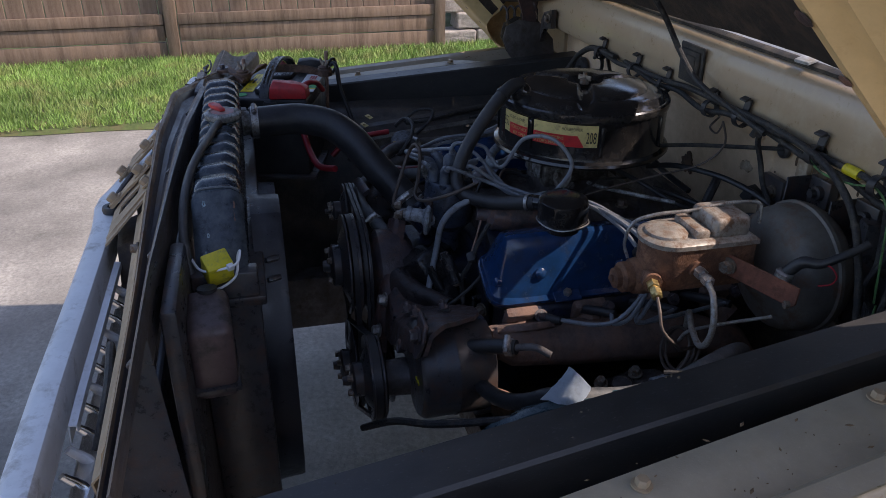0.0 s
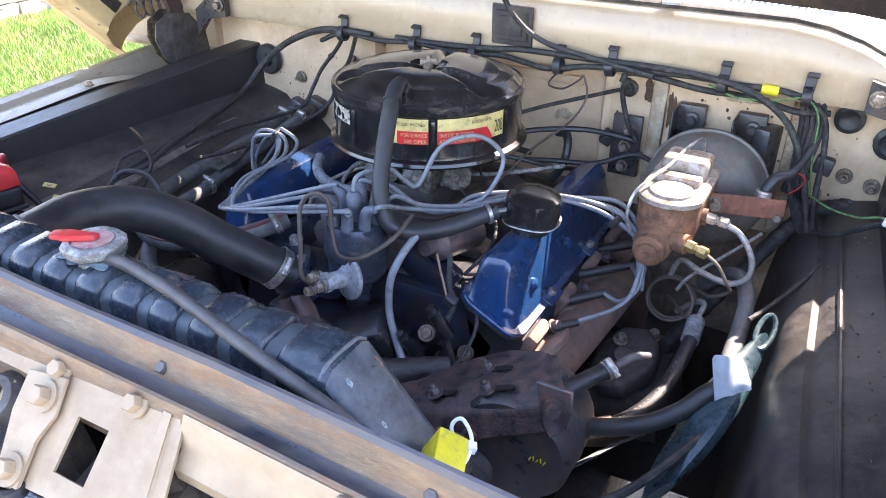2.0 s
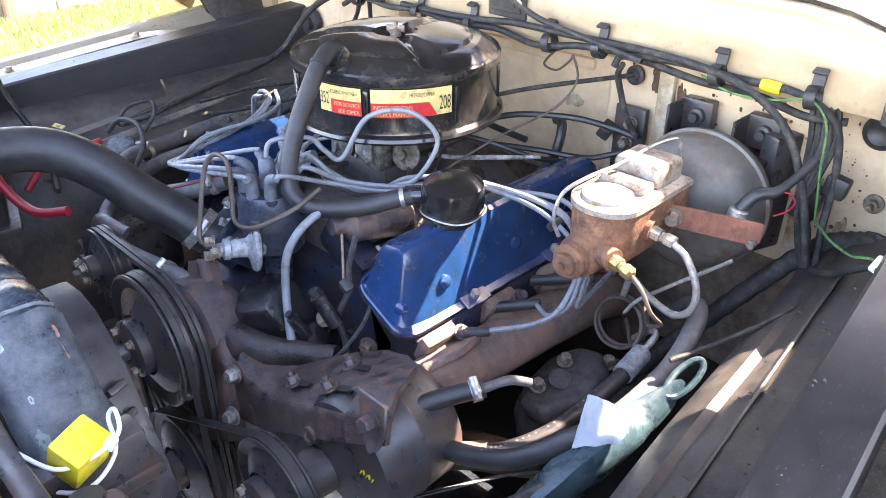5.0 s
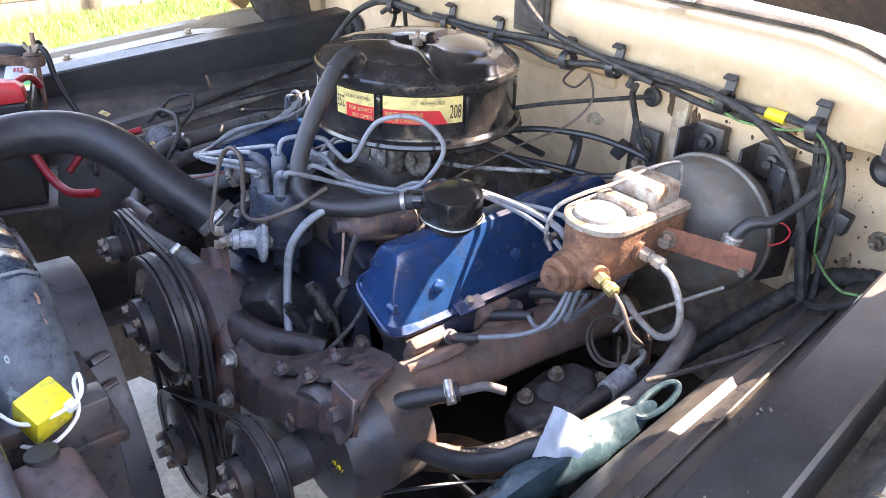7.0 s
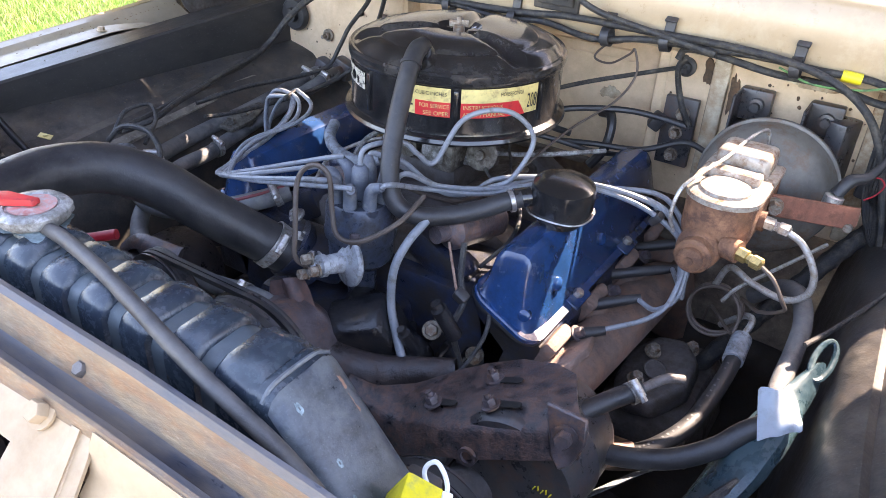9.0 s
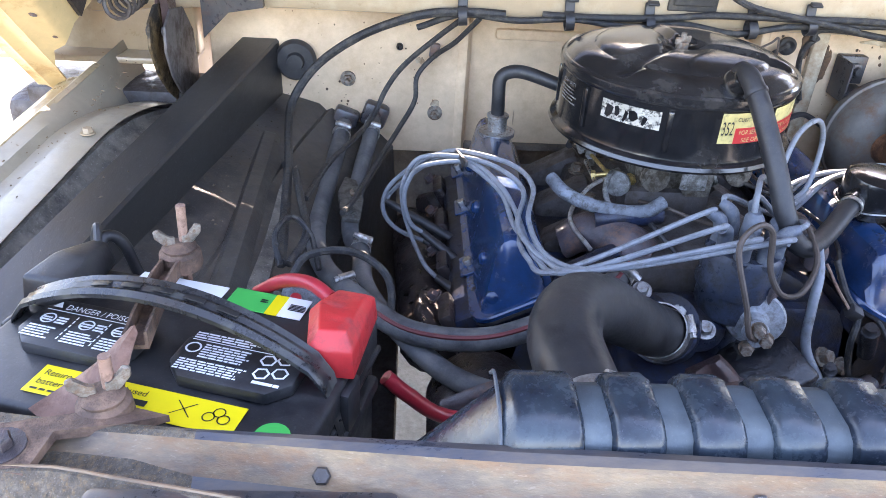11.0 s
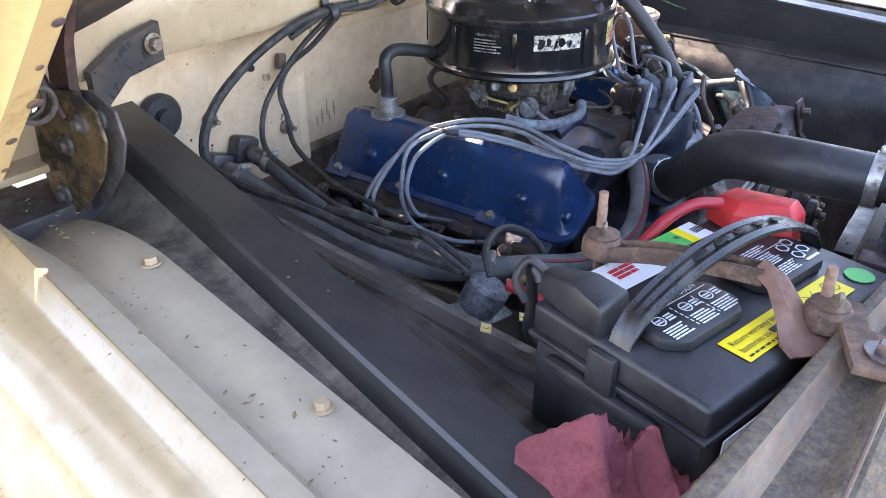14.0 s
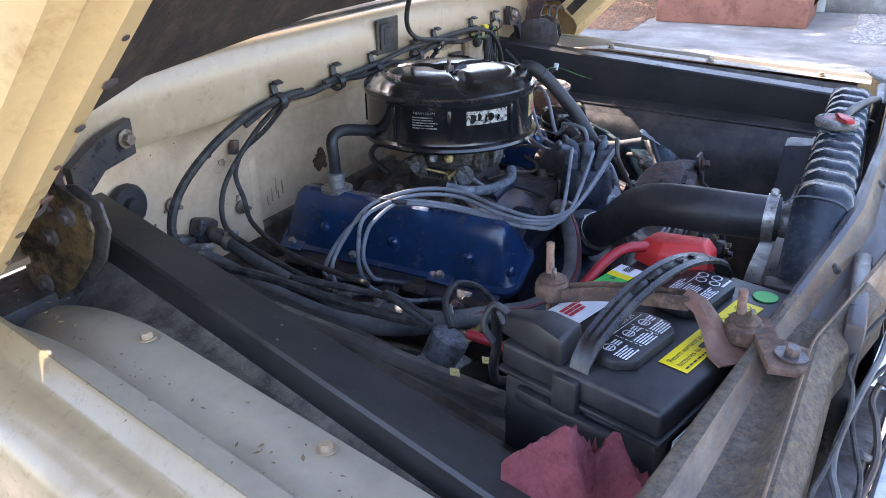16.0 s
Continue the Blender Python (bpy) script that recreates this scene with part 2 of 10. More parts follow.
GREENW = mat("green_wire", (0.1, 0.24, 0.08), 0.45, dirt=(0.06, 0.09, 0.05), amount=0.3, scale=30, var=0.1, bump=0.02, speck=0.0)
WHITE = mat("white_label_paper", (0.78, 0.79, 0.80), 0.4, var=0.04, bump=0.02, speck=0.0)
GREENL = mat("green_label_paper", (0.02, 0.42, 0.08), 0.4, var=0.05, bump=0.02, speck=0.0)
YELLOWL = mat("yellow_label_paper", (0.85, 0.66, 0.01), 0.4, var=0.04, bump=0.02, speck=0.0)
INK = mat("dark_print", (0.015, 0.015, 0.015), 0.5, var=0.1, bump=0.0, speck=0.0)
WHITEINK = mat("white_print", (0.72, 0.73, 0.74), 0.5, var=0.1, bump=0.0, speck=0.0)
STICKER = mat("pale_yellow_sticker", (0.62, 0.5, 0.2), 0.4, dirt=(0.3, 0.22, 0.1), amount=0.15, scale=40, var=0.08, bump=0.05, speck=0.0)
STICKERRED = mat("red_sticker", (0.6, 0.025, 0.03), 0.4, dirt=(0.3, 0.03, 0.03), amount=0.12, scale=40, var=0.08, bump=0.05, speck=0.0)
FOIL = mat("worn_foil_sticker", (0.62, 0.58, 0.5), 0.35, metal=0.4, dirt=(0.05, 0.045, 0.04), amount=0.35, scale=45, var=0.15, bump=0.1, spread=0.05)
SHROUD = mat("grey_black_shroud_plastic", (0.02, 0.021, 0.026), 0.3, dirt=(0.05, 0.048, 0.05), amount=0.2, scale=14, var=0.25, bump=0.08, spread=0.3)
BATTERY = mat("black_battery_plastic", (0.013, 0.013, 0.015), 0.38, dirt=(0.06, 0.058, 0.055), amount=0.15, scale=9, var=0.2, bump=0.08, spread=0.35)
STRAP = mat("grey_black_handle_plastic", (0.02, 0.02, 0.021), 0.27, dirt=(0.07, 0.07, 0.06), amount=0.15, scale=16, var=0.2, bump=0.06)
RAG = mat("faded_red_shop_cloth", (0.46, 0.13, 0.15), 0.9, dirt=(0.3, 0.07, 0.08), amount=0.25, scale=12, grain=260, var=0.2, bump=0.5)
RUSTBAR = mat("rusted_hold_down_steel", (0.10, 0.06, 0.042), 0.75, dirt=(0.22, 0.13, 0.085), amount=0.35, scale=24, var=0.35, bump=0.6)
OILY = mat("oil_soaked_hinge_steel", (0.15, 0.095, 0.04), 0.3, dirt=(0.02, 0.016, 0.012), amount=0.5, scale=11, var=0.35, bump=0.25, spread=0.1)
ACLID = mat("dusty_gloss_black_lid", (0.014, 0.014, 0.015), 0.11, dirt=(0.1, 0.09, 0.08), amount=0.05, scale=9, grain=110, var=0.25, bump=0.02, coat=0.6, spread=0.3, speck=0.12, dry=0.25)
FENDERTAN = mat("tan_cream_fender_paint", (0.33, 0.25, 0.14), 0.3, dirt=(0.27, 0.2, 0.11), amount=0.15, scale=5, var=0.05, bump=0.03, coat=0.5)
CRUMB = mat("dirt_crumbs", (0.10, 0.08, 0.055), 0.9, var=0.5, bump=0.0, speck=0.0)
TOEBOARD = mat("dark_cream_toe_board", (0.2, 0.165, 0.125), 0.6, dirt=(0.05, 0.042, 0.036), amount=0.5, scale=7, var=0.3, bump=0.15, spread=0.2, speck=0.2)
GUTTER = mat("dusty_brown_gutter_paint", (0.2, 0.175, 0.14), 0.6, dirt=(0.08, 0.07, 0.06), amount=0.4, scale=9, var=0.3, bump=0.2, spread=0.15, speck=0.5)
FADEDRED = mat("faded_red_cap_print", (0.42, 0.16, 0.14), 0.45, dirt=(0.36, 0.33, 0.31), amount=0.4, scale=60, var=0.2, bump=0.05)
TABBROWN = mat("smooth_brown_rusted_tab", (0.2, 0.1, 0.065), 0.55, dirt=(0.12, 0.06, 0.04), amount=0.3, scale=16, var=0.2, bump=0.15)
PEACH = mat("pinkish_rust_rod", (0.3, 0.18, 0.13), 0.65, dirt=(0.16, 0.09, 0.06), amount=0.3, scale=50, var=0.2, bump=0.3)
BAGBLUE = mat("blue_green_washer_bag_vinyl", (0.024, 0.05, 0.062), 0.25, dirt=(0.05, 0.09, 0.1), amount=0.25, scale=9, var=0.25, bump=0.08)
TAPE = mat("bluish_white_plastic_cap", (0.55, 0.62, 0.68), 0.45, dirt=(0.4, 0.44, 0.46), amount=0.2, scale=16, var=0.06, bump=0.12, speck=0.0)
BROWNPLASTIC = mat("brown_tinted_plastic", (0.10, 0.065, 0.06), 0.4, dirt=(0.05, 0.04, 0.035), amount=0.3, scale=12, var=0.2, bump=0.06)
GASKET = mat("black_weatherstrip", (0.03, 0.028, 0.026), 0.7, dirt=(0.1, 0.085, 0.065), amount=0.35, scale=10, var=0.25, bump=0.25)
VENT = mat("grey_white_vent_metal", (0.5, 0.52, 0.53), 0.4, dirt=(0.3, 0.28, 0.24), amount=0.2, scale=12, var=0.1, bump=0.05)
GRILLE = mat("white_grille_paint", (0.62, 0.63, 0.64), 0.35, dirt=(0.3, 0.28, 0.25), amount=0.15, scale=8, var=0.08, bump=0.04, speck=0.0)
HUSK = mat("dry_seed_husk", (0.16, 0.1, 0.05), 0.8, var=0.4, bump=0.0, speck=0.0)
TYRE = mat("black_tyre_rubber", (0.02, 0.02, 0.02), 0.85, var=0.2, bump=0.2)
CONCRETE = mat("aged_concrete", (0.28, 0.26, 0.225), 0.9, dirt=(0.21, 0.195, 0.17), amount=0.3, scale=1.6, grain=55, var=0.42, bump=0.6, spread=0.3, speck=0.35)
SOIL = mat("lawn_soil", (0.09, 0.12, 0.035), 0.95, dirt=(0.14, 0.1, 0.05), amount=0.25, scale=1.2, grain=50, var=0.3, bump=0.6)
GRASS = mat("bright_grass", (0.2, 0.33, 0.07), 0.55, dirt=(0.3, 0.29, 0.11), amount=0.25, scale=1.5, grain=30, var=0.35, bump=0.0, speck=0.0)
FENCE = mat("weathered_brown_fence_stain", (0.18, 0.12, 0.08), 0.8, dirt=(0.25, 0.175, 0.125), amount=0.35, scale=3, grain=45, var=0.25, bump=0.3, stretch=(4, 4, 0.4))
STONE = mat("split_face_wall_stone", (0.36, 0.32, 0.28), 0.95, dirt=(0.24, 0.21, 0.18), amount=0.35, scale=8, grain=70, var=0.25, bump=0.9)
STEPRED = mat("brown_painted_step", (0.3, 0.12, 0.075), 0.75, dirt=(0.2, 0.08, 0.05), amount=0.3, scale=3, var=0.15, bump=0.15)
SIDING = mat("white_painted_siding", (0.66, 0.66, 0.62), 0.6, dirt=(0.5, 0.48, 0.44), amount=0.2, scale=2, var=0.06, bump=0.05, speck=0.0)
GRAVEL = mat("pale_river_gravel", (0.42, 0.39, 0.35), 0.9, dirt=(0.2, 0.18, 0.16), amount=0.35, scale=14, grain=40, var=0.4, bump=0.4)
MULCH = mat("red_brown_leaf_litter", (0.22, 0.11, 0.06), 0.9, dirt=(0.35, 0.2, 0.1), amount=0.4, scale=12, grain=40, var=0.4, bump=0.5)
LEAF = mat("evergreen_leaf", (0.05, 0.1, 0.03), 0.6, var=0.4, bump=0.0, speck=0.0)
BARK = mat("tree_bark", (0.1, 0.075, 0.055), 0.9, var=0.3, bump=0.6)
GLASS = mat("tinted_windshield_glass", (0.02, 0.025, 0.025), 0.06, var=0.05, bump=0.0, coat=0.6, speck=0.0)

# ---- mesh tools ----
def thing(name, label, category, at=(0, 0, 0), group="", kind=""):
    ob = new(name)
    ob.empty_display_size = 0.05
    ob.location = at
    return tagged(ob, label, category, group, kind)


def part(name, bm, material, parent=None, label="", smooth=40.0):
    """Links a bmesh, drawn in world coordinates, as one mesh object under its thing or part."""
    me = bpy.data.meshes.new(name)
    bmesh.ops.recalc_face_normals(bm, faces=bm.faces)
    bm.to_mesh(me)
    bm.free()
    me.materials.append(material)
    if smooth:
        me.polygons.foreach_set("use_smooth", [True] * len(me.polygons))
        me.set_sharp_from_angle(angle=radians(smooth))
    ob = new(name, me)
    if parent:
        base = Vector(parent.location)
        if parent.parent:
            base = base + Vector(parent.parent.location)
        me.transform(Matrix.Translation(-base))
        ob.parent = parent
    return tagged(ob, label) if label else ob


def single(name, bm, material, label, category, group="", kind="", smooth=40.0):
    return tagged(part(name, bm, material, None, "", smooth), label, category, group, kind)


def spin(axis):
    """The turn that brings z to the given axis."""
    return Vector((0, 0, 1)).rotation_difference(Vector(axis)).to_matrix().to_4x4()


def box(bm, c, s, rot=(0, 0, 0), bevel=0.0, seg=2, m=None):
    place = m if m is not None else pose(*c, *rot)
    made = bmesh.ops.create_cube(bm, size=1.0, matrix=place @ Matrix.Diagonal((*s, 1)))
    if bevel:
        vs = set(made["verts"])
        bmesh.ops.bevel(bm, geom=[e for e in bm.edges if e.verts[0] in vs and e.verts[1] in vs], offset=bevel, segments=seg, profile=0.5, affect="EDGES", clamp_overlap=True)
    return bm


def lathe(bm, prof, centre, axis=(0, 0, 1), seg=32, closed=True):
    """A turned body: prof is a list of (radius, height)."""
    m = Matrix.Translation(centre) @ spin(axis)
    rings = []
    for r, z in prof:
        if r < 1e-5:
            rings.append([bm.verts.new(m @ Vector((0, 0, z)))])
        else:
            rings.append([bm.verts.new(m @ Vector((r * math.cos(2 * math.pi * k / seg), r * math.sin(2 * math.pi * k / seg), z))) for k in range(seg)])
    for a, b in zip(rings, rings[1:]):
        for k in range(seg):
            q = [a[k % len(a)], a[(k + 1) % len(a)], b[(k + 1) % len(b)], b[k % len(b)]]
            q = list(dict.fromkeys(q))
            if len(q) > 2:
                bm.faces.new(q)
    if closed:
        for ring in (rings[0], rings[-1]):
            if len(ring) > 2:
                bm.faces.new(ring)
    return bm


def cyl(bm, a, b, r, r2=None, seg=20):
    a, b = Vector(a), Vector(b)
    return lathe(bm, [(r, 0), (r if r2 is None else r2, (b - a).length)], a, b - a, seg)


def smooth_path(pts, res=6):
    p = [Vector(q) for q in pts]
    p = [p[0] * 2 - p[1]] + p + [p[-1] * 2 - p[-2]]
    out = []
    for a, b, c, d in zip(p, p[1:], p[2:], p[3:]):
        for k in range(res):
            t = k / res
            out.append(0.5 * (2 * b + (c - a) * t + (2 * a - 5 * b + 4 * c - d) * t * t + (3 * b - a - 3 * c + d) * t ** 3))
    out.append(p[-2].copy())
    return out


def tube(bm, pts, r, seg=10, res=6, flat=1.0, ripple=0.0):
    """A hose or wire through the points; r is one radius or one for each point."""
    line = smooth_path(pts, res)
    side = None
    rings = []
    for i, q in enumerate(line):
        d = (line[min(i + 1, len(line) - 1)] - line[max(i - 1, 0)]).normalized()
        if side is None:
            side = d.orthogonal().normalized()
        side = (side - d * side.dot(d)).normalized()
        up = d.cross(side)
        if isinstance(r, (int, float)):
            rad = r
        else:
            f = i / (len(line) - 1) * (len(r) - 1)
            k = min(int(f), len(r) - 2)
            rad = r[k] + (r[k + 1] - r[k]) * (f - k)
        if ripple and i % 2:
            rad += ripple
        rings.append([bm.verts.new(q + (side * math.cos(2 * math.pi * k / seg) + up * math.sin(2 * math.pi * k / seg) * flat) * rad) for k in range(seg)])
    for a, b in zip(rings, rings[1:]):
        for k in range(seg):
            bm.faces.new((a[k], a[(k + 1) % seg], b[(k + 1) % seg], b[k]))
    bm.faces.new(rings[0])
    bm.faces.new(rings[-1])
    return bm


def prism(bm, outline, m, depth, bevel=0.0, seg=2):
    """A plate: an outline in the plane of m, depth along its z."""
    low = [bm.verts.new(m @ Vector((x, y, 0))) for x, y in outline]
    high = [bm.verts.new(m @ Vector((x, y, depth))) for x, y in outline]
    fs = [bm.faces.new(low), bm.faces.new(high)]
    k = len(outline)
    for i in range(k):
        fs.append(bm.faces.new((low[i], low[(i + 1) % k], high[(i + 1) % k], high[i])))
    if bevel:
        es = {e for f in fs for e in f.edges}
        bmesh.ops.bevel(bm, geom=list(es), offset=bevel, segments=seg, profile=0.5, affect="EDGES", clamp_overlap=True)
    return bm


def extrude_line(bm, profile, stations, thick=0.0):
    """A rolled panel: stations are functions of the profile's (u, v) giving places; a sheet with thickness downwards."""
    grid = [[bm.verts.new(st(u, v)) for u, v in profile] for st in stations]
    faces = []
    for a, b in zip(grid, grid[1:]):
        for k in range(len(profile) - 1):
            faces.append(bm.faces.new((a[k], a[k + 1], b[k + 1], b[k])))
    if thick:
        bmesh.ops.recalc_face_normals(bm, faces=faces)
        bmesh.ops.solidify(bm, geom=faces, thickness=thick)
    return bm


def loft(bm, rings, cap=True):
    vs = [[bm.verts.new(p) for p in ring] for ring in rings]
    k = len(rings[0])
    for a, b in zip(vs, vs[1:]):
        for i in range(k):
            bm.faces.new((a[i], a[(i + 1) % k], b[(i + 1) % k], b[i]))
    if cap:
        bm.faces.new(vs[0])
        bm.faces.new(vs[-1])
    return bm


def hexhead(bm, at, axis, r=0.009, h=0.007, washer=1.5):
    ax = Vector(axis).normalized()
    at = Vector(at)
    if washer:
        cyl(bm, at, at + ax * h * 0.3, r * washer, seg=16)
    lathe(bm, [(r, 0), (r, h), (r * 0.86, h * 1.2), (0, h * 1.2)], at + ax * h * 0.28, ax, 6)
    return bm


def band(bm, at, axis, r, width=0.012, screw=True):
    """A worm-drive hose clamp with its screw housing."""
    ax = Vector(axis).normalized()
    at = Vector(at)
    lathe(bm, [(r, -width / 2), (r + 0.0018, -width / 2), (r + 0.0018, width / 2), (r, width / 2), (r, -width / 2)], at, ax, 28, closed=False)
    if screw:
        side = ax.cross(Vector((0.3, -0.5, 0.8))).normalized()
        out = side.cross(ax).normalized()
        if out.z < 0:
            out = -out
        p = at + out * (r + 0.004)
        cyl(bm, p - side * 0.011, p + side * 0.011, 0.0055, seg=10)
        cyl(bm, p + side * 0.011, p + side * 0.017, 0.0042, seg=6)
    return bm


def text_faces(words, size):
    """The built-in font's outline of some words as flat geometry, starting at the origin."""
    cu = bpy.data.curves.new("letters", "FONT")
    cu.body, cu.size = words, size
    ob = new("letters", cu)
    me = ob.to_mesh()
    vs = [v.co.copy() for v in me.vertices]
    fs = [tuple(p.vertices) for p in me.polygons]
    ob.to_mesh_clear()
    bpy.data.objects.remove(ob)
    bpy.data.curves.remove(cu)
    wide = max((v.x for v in vs), default=0)
    return vs, fs, wide


def print_words(bm, words, size, spot, width=None):
    """Prints words: spot maps flat (x, y) to a place; width, where given, squeezes the line to it."""
    vs, fs, wide = text_faces(words, size)
    k = width / wide if width and wide else 1.0
    made = [bm.verts.new(spot(v.x * k, v.y)) for v in vs]
    for f in fs:
        if len(set(f)) > 2:
            try:
                bm.faces.new([made[i] for i in f])
            except ValueError:
                pass
    return bm


def bars(bm, spot, x0, y0, x1, y1, rows, gap=0.45, seed=1, words=5):
    """Lines of writing too small to read, as broken bars."""
    rnd = random.Random(seed)
    step = (y1 - y0) / rows
    for i in range(rows):
        x = x0
        stop = x1 - rnd.random() * (x1 - x0) * 0.25
        y = y0 + i * step
        while x < stop:
            w = (x1 - x0) / words * (0.5 + rnd.random())
            e = min(x + w, stop)
            q = [spot(x, y), spot(e, y), spot(e, y + step * (1 - gap)), spot(x, y + step * (1 - gap))]
            bm.faces.new([bm.verts.new(p) for p in q])
            x = e + (x1 - x0) * 0.02
    return bm


def on_plane(m, lift=0.0006):
    return lambda x, y: m @ Vector((x, y, lift))


def on_drum(centre, r, a0, z0):
    """Flat x, y laid round an upright drum from the angle a0 (degrees), at the height z0."""
    return lambda x, y: Vector((centre[0] + r * math.cos(radians(a0) + x / r), centre[1] + r * math.sin(radians(a0) + x / r), z0 + y))


def drum_patch(bm, centre, r, a0, a1, z0, z1, n=14, slant=0.0):
    lo, hi = [], []
    for k in range(n + 1):
        t = k / n
        a = radians(a0 + (a1 - a0) * t)
        lo.append(bm.verts.new((centre[0] + r * math.cos(a), centre[1] + r * math.sin(a), z0)))
        hi.append(bm.verts.new((centre[0] + r * math.cos(a), centre[1] + r * math.sin(a), z1 - slant * abs(t - 0.5))))
    for k in range(n):
        bm.faces.new((lo[k], lo[k + 1], hi[k + 1], hi[k]))
    return bm


def nb():
    return bmesh.new()

# ---- the truck's body round the engine bay ----
XC = 0.07  # the engine's middle


BC = 0.10  # the body's middle; the engine sits a little to the passenger side


def body_x(x, s):
    return x if s < 0 else 2 * BC - x


def bar_x(y, s):
    return -0.577 + 0.215 * y if s < 0 else 0.84 - 0.08 * y


def bar_z(y, s):
    return 1.062 + 0.12 * y if s < 0 else 1.085 + 0.095 * y


def flange_x(y):
    return -0.695 + 0.125 * y


def flange_z(y, s=-1):
    return 1.04 + 0.11 * y if s < 0 else 1.081 + 0.085 * y


def flange_dip(y, s):
    """The rear end of the flange bends down towards the hinge."""
    return -0.098 * min(1.0, max(0.0, (y + 0.31) / 0.31)) ** 1.7


def fender(s):
    who = "passenger" if s < 0 else "driver"
    t = thing("front_fender", f"cream painted steel front fender on the {who} side, dusty bolted flange", "fender", (body_x(-0.9, s), -0.5, 0.5), "front fenders")
    bm = nb()
    prof = [(0, -0.012), (0.0, 0), (0.046, 0.002), (0.058, -0.006), (0.078, -0.006), (0.088, 0.004), (0.108, 0.006), (0.116, 0.0095), (0.12, 0.0075), (0.132, -0.011), (0.137, -0.0145), (0.148, -0.015), (0.163, -0.018), (0.178, -0.025), (0.191, -0.036), (0.2, -0.052), (0.205, -0.075), (0.203, -0.098), (0.206, -0.104), (0.214, -0.14), (0.222, -0.3), (0.215, -0.5)]

    def station(y):
        def put(u, v):
            return Vector((body_x(flange_x(y) - u, s), y, flange_z(y, s) + v))
        return put

    ys = [-1.05 + 0.97 * k / 26 for k in range(27)]
    extrude_line(bm, prof[6:], [station(y) for y in ys], 0.0015)
    part("fender_skin", bm, FENDERTAN, t)
    bm = nb()
    def dipped(y):
        return lambda u, v: station(y)(u, v + flange_dip(y, s) * min(1.0, max(0.0, (0.112 - u) / 0.03)))

    flat = [(0.004, 0.0035), (0.046, 0.0055), (0.058, -0.0025), (0.078, -0.0025), (0.088, 0.0075), (0.115, 0.0085)]
    extrude_line(bm, flat, [dipped(y) for y in [-0.98 + 0.04 * k for k in range(17)] + [-0.32 + 0.02 * k for k in range(1, 19)]], 0.001)
    part("bolt_flange", bm, FLANGE, t, "grey dusty cream flange with seed specks")
    for y in (-0.304, -0.577, -0.86, 0.02):
        bm = nb()
        hexhead(bm, (body_x(flange_x(y) - 0.024, s), y, flange_z(y, s) + flange_dip(y, s) + 0.005), (0, 0.07, 1), 0.007, 0.006, 1.45)
        part("bolt", bm, LATCH, t, "cream overpainted hex bolt")
    return t


